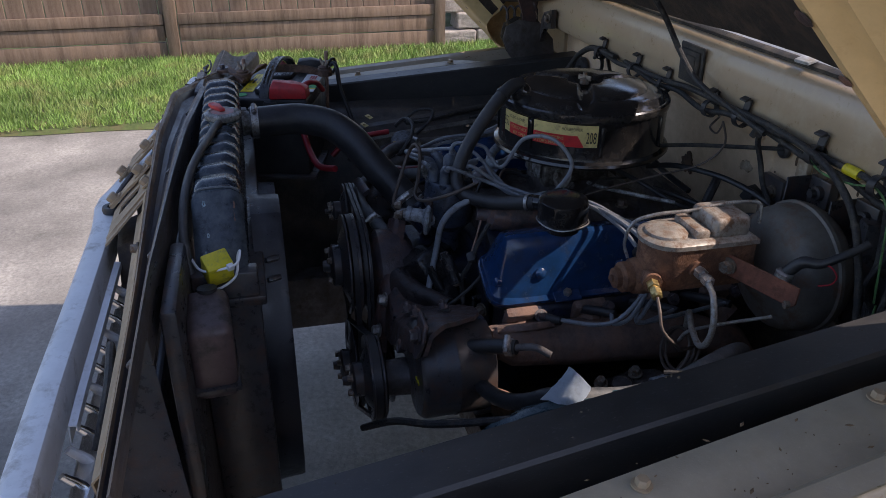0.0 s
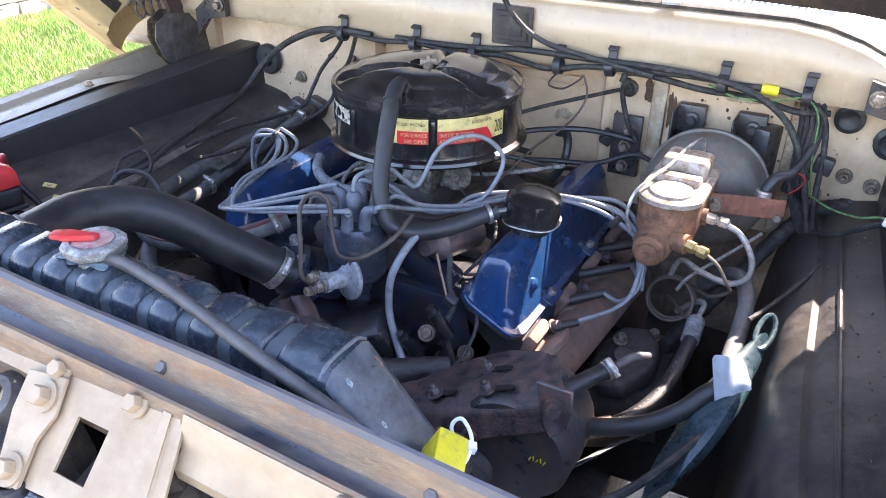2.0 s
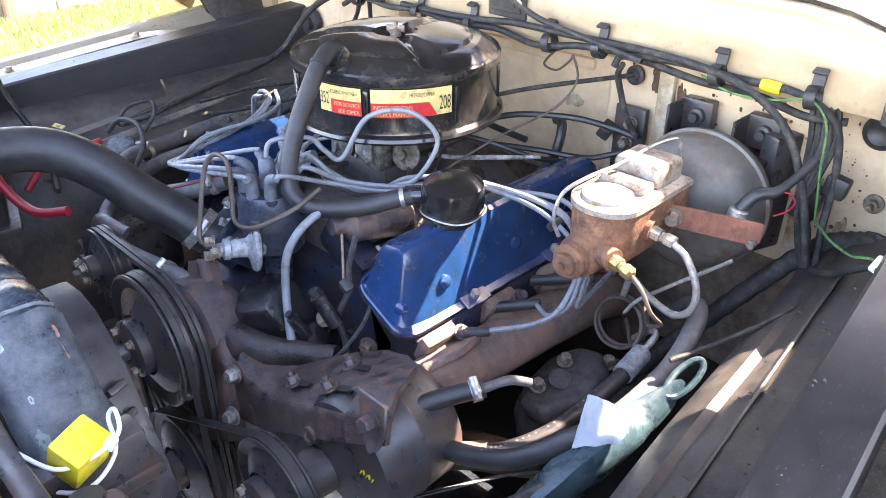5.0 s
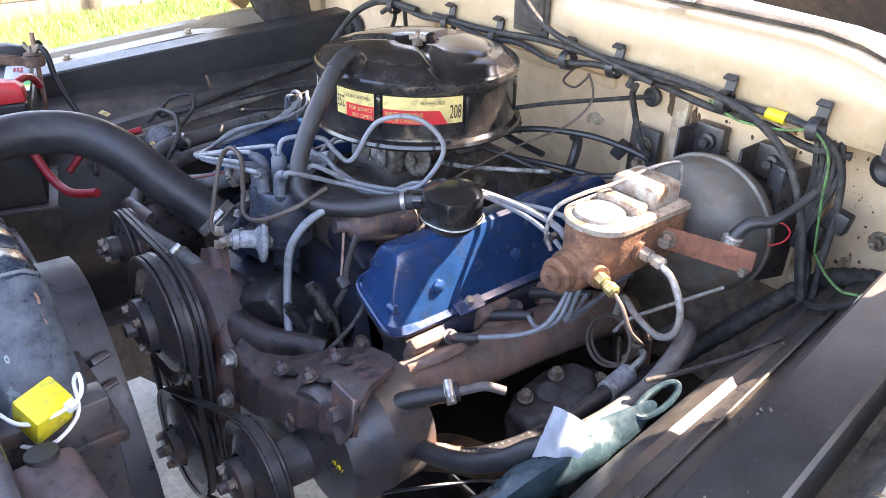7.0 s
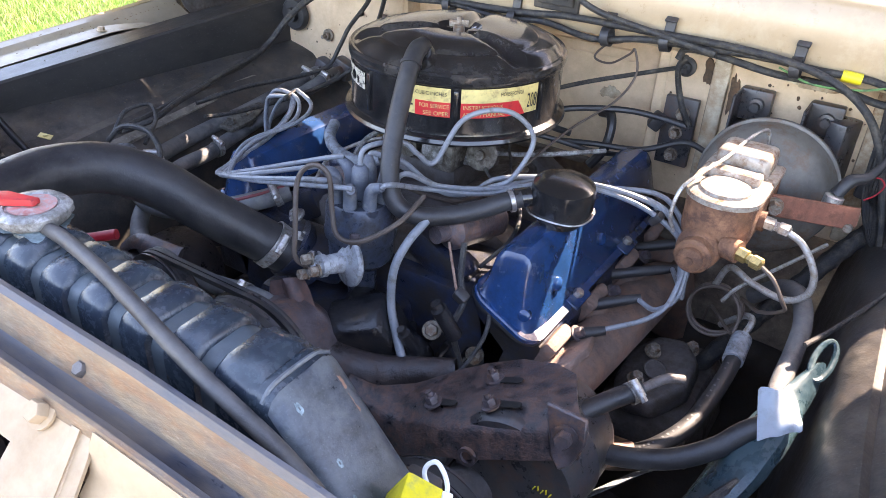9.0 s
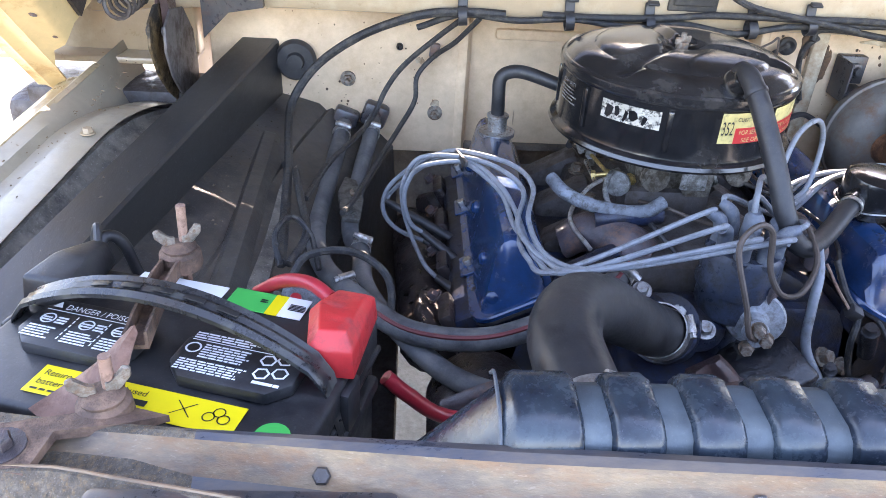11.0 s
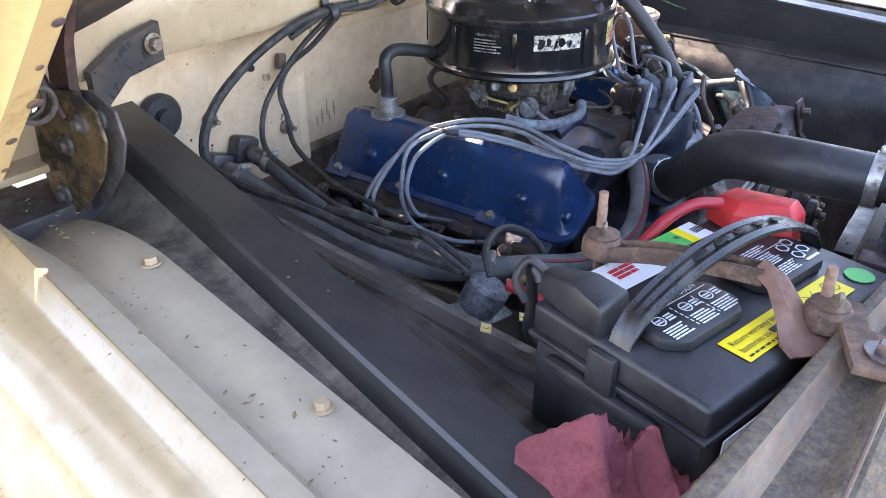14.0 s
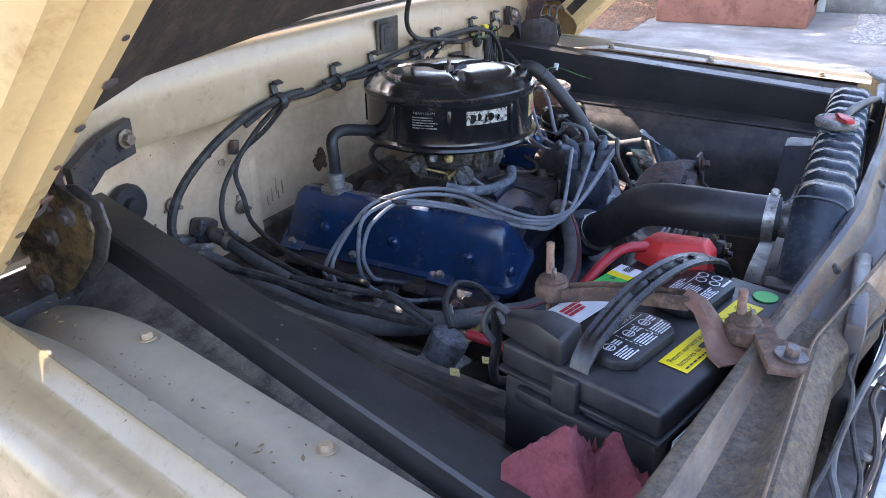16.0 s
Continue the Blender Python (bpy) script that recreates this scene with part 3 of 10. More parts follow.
def inner_fender(s):
    who = "passenger" if s < 0 else "driver"
    t = thing("inner_fender", f"black painted inner fender panel with raised seal bar, {who} side", "inner fender", (body_x(-0.62, s), -0.45, 0.5), "inner fenders")
    ys = [-0.95 + 0.97 * k / 24 for k in range(25)]
    bm = nb()
    prof = [(-0.033, -0.10 if s < 0 else -0.135), (-0.033, -0.004), (-0.029, 0.0), (0.029, 0.0), (0.033, -0.004), (0.036, -0.10 if s > 0 else -0.135)]

    def bar(y):
        return lambda u, v: Vector((bar_x(y, s) + u, y, bar_z(y, s) + v))

    extrude_line(bm, prof, [bar(y) for y in ys], 0.002)
    part("seal_bar", bm, BARBLACK, t, "dusty black flat-topped bar")
    bm = nb()
    prof = [(0.026, 0.967), (0.07, 0.957), (0.10, 0.948), (0.112, 0.936), (0.122, 0.941), (0.136, 0.932)]
    prof += [(0.2, 0.905), (0.235, 0.87), (0.255, 0.6), (0.26, 0.42)] if s < 0 else [(0.15, 0.918), (0.16, 0.885), (0.172, 0.8), (0.19, 0.6), (0.2, 0.42)]

    def apron(y):
        return lambda u, v: Vector((bar_x(y, s) - s * (u + 0.004 * math.sin(9 * y)), y, v + 0.05 * y + 0.003 * noise.noise(Vector((u * 9, y * 6, s)))))

    extrude_line(bm, prof, [apron(y) for y in ys], 0.002)
    part("apron", bm, APRON, t, "dusty black sloping apron")
    bm = nb()

    def gutter(y):
        def put(u, v):
            a = bar_x(y, s) + s * 0.03
            b = body_x(flange_x(y) - 0.004, s)
            return Vector((a + (b - a) * u, y, v + flange_z(y, s) + flange_dip(y, s) * min(1.0, u) - 1.0 + (0.0 if s < 0 or u > 0.9 else -0.04 * (1 - u))))
        return put

    extrude_line(bm, [(0, 0.978), (0.3, 0.968), (0.75, 0.974), (0.97, 0.988), (1, 0.995), (1.25, 0.994), (1.8, 0.992)], [gutter(y) for y in ys], 0.002)
    part("gutter", bm, GUTTER, t, "dirty brown gutter beside the fender")
    if s > 0:
        for u, lift in ((0.088, 0.955),):
            bm = nb()
            tube(bm, [(bar_x(y, s) - u, y, lift + 0.05 * y) for y in (-0.9, -0.7, -0.5, -0.3, -0.1)], 0.0035, 6, 3, 0.7)
            part("ridge", bm, APRON, t)
    else:
        def rib(y):
            k = min(1.0, max(0.05, (-0.09 - y) / 0.05))
            return lambda u, v: Vector((-0.556 + u * (0.6 + 0.4 * k), y, 0.966 + 0.05 * y - 0.27 * (0.021 + 0.215 * -y + u) + v * k))
        bm = nb()
        spots = [-0.09 - 0.006 * k for k in range(9)] + [-0.16 - 0.045 * k for k in range(12)]
        extrude_line(bm, [(0.0, -0.006), (0.006, 0.009), (0.012, 0.014), (0.03, 0.015), (0.036, 0.011), (0.046, -0.002)], [rib(y) for y in spots], 0.0015)
        part("pressed_rib", bm, APRON, t, "pressed rib along the apron", 30)
        bm = nb()
        extrude_line(bm, [(0.046, -0.001), (0.056, 0.002), (0.07, 0.001), (0.075, -0.02)], [rib(y) for y in spots], 0.0015)
        part("ledge", bm, GUTTER, t, "dusty brown ledge beside the rib", 30)
    return t


for side in (-1, 1):
    fender(side)
    inner_fender(side)


def husks(s, n, seed):
    """Seed husks and leaf crumbs lying on a fender flange."""
    rng = np.random.default_rng(seed)
    y = rng.uniform(-1.0, -0.05, n)
    u = np.where(rng.random(n) < 0.5, rng.normal(0.066, 0.012, n), rng.uniform(0.0, 0.13, n))
    size = 0.0012 + 0.0042 * rng.random(n) ** 2.5
    a = rng.uniform(0, 3.14, n)
    v, f = [], []
    for k in range(n):
        x = body_x(flange_x(y[k]) - u[k], s)
        z = flange_z(y[k], s) + (0.0075 if u[k] < 0.05 or u[k] > 0.085 else 0.0) + 0.0016
        d = Vector((math.cos(a[k]), math.sin(a[k]), 0.1)) * size[k]
        e = Vector((-math.sin(a[k]), math.cos(a[k]), 0)) * size[k] * 0.4
        c = Vector((x, y[k], z))
        i = len(v)
        v += [tuple(c - d), tuple(c - e), tuple(c + d), tuple(c + e), tuple(c + Vector((0, 0, 0.0012)))]
        f += [(i, i + 1, i + 4), (i + 1, i + 2, i + 4), (i + 2, i + 3, i + 4), (i + 3, i, i + 4)]
    me = bpy.data.meshes.new("seed_husks")
    me.from_pydata(v, [], f)
    me.materials.append(HUSK)
    return tagged(new("seed_husks", me), "brown seed husks and crumbs scattered on the fender flange", "debris", kind="stuff")


def crumbs(s, n, seed):
    """Dirt and leaf crumbs lying on the inner fender's apron and bar."""
    rng = np.random.default_rng(seed)
    v, f = [], []
    for k in range(n):
        y = rng.uniform(-0.92, -0.04)
        if rng.random() < 0.15:
            c = Vector((bar_x(y, s) + rng.uniform(-0.028, 0.028), y, bar_z(y, s) + 0.001))
        else:
            u = rng.uniform(0.04, 0.105)
            c = Vector((bar_x(y, s) - s * u, y, 0.966 - (u - 0.036) * 0.27 + 0.05 * y + 0.002))
        r = 0.0007 + 0.0019 * rng.random() ** 3
        a = rng.uniform(0, 3.14)
        d = Vector((math.cos(a), math.sin(a), 0)) * r * 1.4
        e = Vector((-math.sin(a), math.cos(a), 0)) * r * 0.8
        i = len(v)
        v += [tuple(c - d), tuple(c - e), tuple(c + d), tuple(c + e), tuple(c + Vector((0, 0, r)))]
        f += [(i, i + 1, i + 4), (i + 1, i + 2, i + 4), (i + 2, i + 3, i + 4), (i + 3, i, i + 4)]
    me = bpy.data.meshes.new("dirt_crumbs")
    me.from_pydata(v, [], f)
    me.materials.append(CRUMB)
    return tagged(new("dirt_crumbs", me), "pale dirt crumbs lying on the black inner fender", "debris", kind="stuff")


crumbs(-1, 120, 11)
crumbs(1, 160, 12)
husks(-1, 130, 5)
husks(1, 160, 6)

# firewall
fw = thing("firewall", "cream painted steel firewall, stained and dusty, with studs and holes", "firewall", (XC, 0.04, 0.5), kind="structure")
for x0, x1, y in ((-0.66, -0.215, 0.02), (0.315, 0.90, 0.02)):
    bm = nb()
    box(bm, ((x0 + x1) / 2, y + 0.02, 1.01), (x1 - x0, 0.04, 0.30), bevel=0.008)
    part("upper_panel", bm, FIREWALL, fw)
bm = nb()
box(bm, (0.05, 0.065, 1.01), (0.60, 0.04, 0.30), bevel=0.004)
part("recessed_panel", bm, FIREWALL, fw)
for x, d in ((-0.21, -1), (0.31, 1)):
    bm = nb()
    box(bm, (x, 0.05, 1.01), (0.02, 0.07, 0.296), (0, 0, 14 * d), 0.006)
    part("panel_step", bm, FIREWALL, fw)
# toe board in a darker cream than the panels above, with darker patches
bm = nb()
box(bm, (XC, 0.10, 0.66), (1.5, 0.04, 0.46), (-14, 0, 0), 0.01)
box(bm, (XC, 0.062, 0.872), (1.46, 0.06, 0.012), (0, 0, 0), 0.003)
part("toe_board", bm, TOEBOARD, fw, "dusty dark cream toe board")
for x in (0.415, 0.655):
    bm = nb()
    box(bm, (x, 0.014, 1.0), (0.028, 0.014, 0.26), bevel=0.005)
    part("pressed_rib", bm, RIBRUST, fw, "rust-edged vertical rib")
bm = nb()
box(bm, (0.05, 0.044, 1.085), (0.42, 0.014, 0.02), bevel=0.006)
part("pressed_bead", bm, FIREWALL, fw)
for p in ((-0.42, 0.018, 1.0), (-0.262, 0.018, 0.942), (0.745, 0.018, 1.0), (0.79, 0.018, 0.99)):
    bm = nb()
    cyl(bm, p, (p[0], p[1] - 0.005, p[2]), 0.0135, seg=18)
    cyl(bm, (p[0], p[1] - 0.004, p[2]), (p[0], p[1] - 0.024, p[2]), 0.004, seg=10)
    lathe(bm, [(0.0085, 0), (0.0085, 0.008)], (p[0], p[1] - 0.005, p[2]), (0, -1, 0), 6)
    part("stud_nut", bm, BOLT, fw, "dull stud with nut and washer")
for p, r in (((0.357, 0.016, 1.095), 0.016), ((0.73, 0.016, 1.10), 0.024), ((0.80, 0.016, 1.07), 0.028), ((-0.329, 0.017, 1.062), 0.006), ((0.12, 0.043, 1.12), 0.007), ((0.76, 0.016, 0.935), 0.026)):
    bm = nb()
    lathe(bm, [(r, 0), (r, 0.006), (r * 0.7, 0.009), (r * 0.35, 0.004), (0, 0.004)], p, (0, -1, 0), 22)
    part("grommet", bm, RUBBER, fw, "black rubber grommet")
bm = nb()
lathe(bm, [(0.036, 0), (0.036, 0.006), (0.031, 0.012), (0.016, 0.012), (0.014, 0.022), (0, 0.022)], (-0.51, 0.014, 1.031), (0, -1, 0), 30)
part("rubber_bumper", bm, RUBBER, fw, "round black rubber bumper")

def smear(name, material, x0, x1, z0, z1, y, seed, label):
    """A thin crust of dirt with a ragged outline."""
    bm = nb()
    pts = []
    for k in range(40):
        a = 2 * math.pi * k / 40
        w = 1 + 0.55 * noise.noise(Vector((math.cos(a) * 1.7, math.sin(a) * 1.7, seed)))  + 0.2 * noise.noise(Vector((math.cos(a) * 6, math.sin(a) * 6, seed)))
        pts.append(((x0 + x1) / 2 + (x1 - x0) / 2 * math.cos(a) * w, (z0 + z1) / 2 + (z1 - z0) / 2 * math.sin(a) * w))
    mid = Vector((sum(p[0] for p in pts) / 40, y - 0.0016, sum(p[1] for p in pts) / 40))
    rim = [bm.verts.new((x, y + 0.003, z)) for x, z in pts]
    top = [bm.verts.new((mid.x + (x - mid.x) * 0.93, y - 0.0012, mid.z + (z - mid.z) * 0.93)) for x, z in pts]
    hub = bm.verts.new(mid)
    for k in range(40):
        bm.faces.new((rim[k], rim[(k + 1) % 40], top[(k + 1) % 40], top[k]))
        bm.faces.new((top[k], top[(k + 1) % 40], hub))
    return part(name, bm, material, fw, label)


for k, (x0, x1, z0, z1, y, m_) in enumerate(((-0.004, 0.046, 0.926, 0.97, 0.0438, RUSTBROWN), (0.2, 0.24, 1.0, 1.025, 0.0438, RIBRUST), (0.385, 0.405, 1.07, 1.12, 0.0185, RUSTBROWN), (0.43, 0.445, 1.03, 1.1, 0.0185, RUSTBROWN), (0.5, 0.6, 1.10, 1.115, 0.0185, RIBRUST), (0.56, 0.6, 0.86, 0.9, 0.0185, RIBRUST), (0.7, 0.72, 0.9, 0.96, 0.0185, RIBRUST), (0.66, 0.72, 0.87, 0.885, 0.0185, RIBRUST), (-0.3, -0.285, 1.03, 1.045, 0.0185, RIBRUST), (-0.27, -0.255, 0.945, 0.965, 0.0185, RIBRUST))):
    smear("dirt_crust", m_, x0, x1, z0, z1, y, k * 3.7, "ragged stain of grease or rust")
for k in range(5):
    x = -0.16 + 0.011 * k + 0.003 * (k % 3)
    smear("soot_streak", RIBRUST, x, x + 0.0012, 0.905 + 0.006 * (k % 3), 0.922 + 0.007 * (k * 2 % 5), 0.0438, 40 + k * 2.3, "thin sooty grease streak")

rng = np.random.default_rng(31)
bm = nb()
for k in range(230):
    x = 0.33 + 0.42 * rng.random() ** 0.8 if k < 170 else rng.uniform(-0.6, -0.25)
    z = rng.uniform(0.9, 1.15) if k < 170 else rng.uniform(0.95, 1.14)
    r = 0.0007 + 0.0026 * rng.random() ** 3
    turn, n = rng.uniform(0, 6.28), 7
    ring = [bm.verts.new((x + r * (0.7 + 0.5 * rng.random()) * math.cos(turn + 6.283 * i / n), 0.0192, z + r * (0.8 + 0.6 * rng.random()) * math.sin(turn + 6.283 * i / n))) for i in range(n)]
    top = bm.verts.new((x, 0.0184, z))
    for i in range(n):
        bm.faces.new((ring[(i + 1) % n], ring[i], top))
tagged(part("rust_freckle", bm, RUSTBROWN, fw, "small rust freckles in the paint"), kind="stuff")

# cowl
cowl = thing("cowl", "cream painted cowl panel with dark weatherstrip and ribbed air vent", "cowl", (XC, 0.05, 1.1), kind="structure")
bm = nb()
prof = [(0.03, 1.127), (-0.035, 1.131), (-0.052, 1.136), (-0.06, 1.15), (-0.058, 1.20), (-0.054, 1.238), (-0.045, 1.25), (-0.02, 1.256), (0.01, 1.256)]


def cowl_at(x):
    f = max(0.0, abs(x - BC) - 0.58)
    g = min(0.17, max(0.0, x - BC - 0.5))
    return lambda u, v: Vector((x, u + f * 0.05, v - f * f * 0.12 - (0.03 * max(0, f - 0.05) if v < 1.15 else 0) - 1.6 * g * g * max(0.0, min(1.0, (v - 1.15) / 0.11))))


xs = [BC - 0.93 + 1.86 * k / 36 for k in range(37)]
extrude_line(bm, prof, [cowl_at(x) for x in xs], 0.0018)
part("cowl_panel", bm, CREAM, cowl)
bm = nb()
extrude_line(bm, [(-0.03, 1.254), (-0.031, 1.26), (-0.024, 1.264), (-0.012, 1.263), (-0.008, 1.256)], [cowl_at(x) for x in xs], 0.001)
part("weatherstrip", bm, GASKET, cowl, "dusty dark rubber weatherstrip")
bm = nb()
extrude_line(bm, [(-0.008, 1.26), (0.004, 1.267), (0.10, 1.282), (0.25, 1.30)], [cowl_at(x) for x in xs], 0.0015)
part("vent_panel", bm, VENT, cowl)
bm = nb()
for k in range(110):
    x = BC - 0.58 + 1.16 * k / 109
    box(bm, (x, 0.045, 1.2775), (0.0045, 0.07, 0.004), (6.5, 0, 0))
tagged(part("vent_rib", bm, VENT, cowl, "close-set vent ribs"), kind="stuff")
bm = nb()
box(bm, (0.145, -0.062, 1.2), (0.082, 0.006, 0.074), (2, 0, 0), 0.012, 3)
box(bm, (0.145, -0.067, 1.2), (0.066, 0.006, 0.054), (2, 0, 0), 0.01, 3)
box(bm, (0.145, -0.0695, 1.2), (0.046, 0.005, 0.036), (2, 0, 0), 0.006, 2)
part("block_off_plate", bm, GASKET, cowl, "dark ribbed rubber block-off plate")
for x in (-0.36, 0.42):
    bm = nb()
    box(bm, (x, -0.03, 1.268), (0.03, 0.03, 0.006), (15, 0, 8), 0.002)
    part("trim_clip", bm, VENT, cowl)

# cab behind the cowl, closing the view and shading as it does
cab = thing("cab", "cream painted truck cab with dark windshield", "cab", (XC, 1.0, 0.5))
bm = nb()
for s in (-1, 1):
    loft(bm, [[Vector((XC + s * 0.78 + a, 0.30 + b, 1.29)) for a, b in ((-0.03, -0.03), (0.03, -0.03), (0.03, 0.03), (-0.03, 0.03))], [Vector((XC + s * 0.68 + a, 0.72 + b, 1.84)) for a, b in ((-0.03, -0.03), (0.03, -0.03), (0.03, 0.03), (-0.03, 0.03))]])
    box(bm, (XC + s * 0.86, 0.95, 0.86), (0.06, 1.5, 0.86), bevel=0.03)
box(bm, (XC, 1.25, 1.87), (1.5, 1.15, 0.06), bevel=0.03)
box(bm, (XC, 1.78, 1.2), (1.7, 0.06, 1.4), bevel=0.03)
part("cab_shell", bm, CREAM, cab)
bm = nb()
box(bm, (XC, 0.50, 1.57), (1.42, 0.008, 0.66), (-37, 0, 0))
part("windshield", bm, GLASS, cab, "dark tinted windshield")

for s in (-1, 1):
    bm = nb()
    box(bm, (body_x(-0.89, s), 0.03, 0.79), (0.2, 0.2, 0.36), bevel=0.02)
    part("cowl_side", bm, DARK, cab, "dark greasy cowl side behind the hinge")
    bm = nb()
    box(bm, (body_x(-0.86, s), 0.045, 1.09), (0.36, 0.05, 0.14), bevel=0.008)
    box(bm, (body_x(-0.86, s), 0.02, 1.028), (0.36, 0.09, 0.012), bevel=0.004)
    part("cowl_corner", bm, CREAM, cab, "cream painted cowl corner above the hinge pocket")
    bm = nb()
    box(bm, (XC + s * 0.895, 0.78, 0.82), (0.03, 0.94, 0.78), bevel=0.02)
    door = part("door", bm, FENDERTAN, cab, "tan painted cab door")
    bm = nb()
    box(bm, (XC + s * 0.80, 1.05, 1.55), (0.008, 1.1, 0.5), (0, s * -10, 0))
    part("side_window", bm, GLASS, cab, "dark side window")
    bm = nb()
    box(bm, (XC + s * 0.92, 1.1, 1.06), (0.03, 0.14, 0.03), bevel=0.01)
    part("door_handle", bm, CHROME, door)

# hood, standing open
HO, HD, HN = Vector((BC, -0.06, 1.05)), Vector((0, -0.715, 0.70)), Vector((0, 0.70, 0.715))
hood = thing("hood", "cream and tan painted truck hood propped open, dark underside", "hood", HO)


def hood_row(u):
    """Places across the hood at the share u of its length: a from the middle, h along the hood's normal."""
    def put(a, h):
        k = min(1.0, max(0.0, (abs(a) - 0.86) / 0.05))
        near = min(1.0, max(0.0, (abs(a) - (0.77 if a > 0 else 0.62)) / 0.04))
        rear = 0.15 + 0.06 * (min(abs(a), 0.86) / 0.85) ** 2
        if a < 0:
            rear += (0.13 - rear) * min(1.0, max(0.0, (-a - 0.3) / 0.1))
        else:
            rear += 0.028 * min(1.0, max(0.0, (a - 0.15) / 0.06))
        rear = rear * (1 - near) + 0.105 * near
        start = rear * (1 - k) + (0.098 + 0.03 * max(0.0, 1 - (abs(a) - 0.91) / 0.025) - 0.12 * min(1.0, max(0.0, (abs(a) - 0.95) / 0.02))) * k
        uu = start + (1.2 - start) * u
        return HO + Vector((a, 0, 0)) + HD * uu + HN * (h + 0.02 * math.sin(u * math.pi) * (1 - k))
    return put


bm = nb()
half = [(0.905, -0.02), (0.914, -0.041), (0.922, -0.047), (0.944, -0.049), (0.956, -0.058), (0.966, -0.05), (0.984, -0.049), (0.996, -0.056), (1.008, -0.05), (1.02, -0.05), (1.03, -0.036), (1.035, 0.0), (1.02, 0.05), (0.98, 0.09), (0.9, 0.13), (0.84, 0.145), (0.73, 0.16), (0.6, 0.19), (0.4, 0.222), (0.2, 0.236)]
prof = [(-0.88, 0.03)] + [(-a, h) for a, h in half] + [(0.0, 0.24)] + [(a, h) for a, h in reversed(half)] + [(0.88, 0.03)]
extrude_line(bm, prof, [hood_row(k / 12) for k in range(13)], 0.002)
part("hood_skin", bm, HOODTAN, hood)
bm = nb()
well = [(0.898, -0.012), (0.89, 0.045), (0.86, 0.075), (0.72, 0.11), (0.6, 0.135), (0.4, 0.153), (0.2, 0.16)]
prof = [(-a, h) for a, h in well] + [(0, 0.165)] + [(a, h) for a, h in reversed(well)]
extrude_line(bm, prof, [hood_row(0.005 + 0.98 * k / 8) for k in range(9)], 0.006)
part("underside", bm, HOODPAD, hood, "dark brown grimy underside")
bm = nb()
edge = [(-0.88, 0.06, 0.13)] + [(-a, h, h + 0.06 + 0.012 * (1 - a)) for a, h in well[2:]] + [(0, 0.165, 0.235)] + [(a, h, h + 0.06 + 0.012 * (1 - a)) for a, h in reversed(well[2:])] + [(0.88, 0.06, 0.13)]
rows = [(bm.verts.new(hood_row(0.012)(a, lo)), bm.verts.new(hood_row(0.002)(a, hi))) for a, lo, hi in edge]
for p, q in zip(rows, rows[1:]):
    bm.faces.new((p[0], q[0], q[1], p[1]))
bmesh.ops.solidify(bm, geom=bm.faces[:], thickness=0.002)
part("rear_closing_panel", bm, HOODPAD, hood, "dark rear edge of the inner hood panel")
for s in (-1, 1):
    for k in range(16):
        bm = nb()
        p = HO + Vector((s * (0.925 + 0.006 * math.sin(k * 2.3)), 0, 0)) + HD * (0.14 + 0.06 * k) + HN * -0.0485
        lathe(bm, [(0.004 + 0.002 * (k % 3), 0), (0.003 + 0.0015 * (k % 3), 0.0008), (0, 0.001)], p, -HN, 7)
        part("rust_spot", bm, RUSTY, hood, "small rust spot on the hood flange")


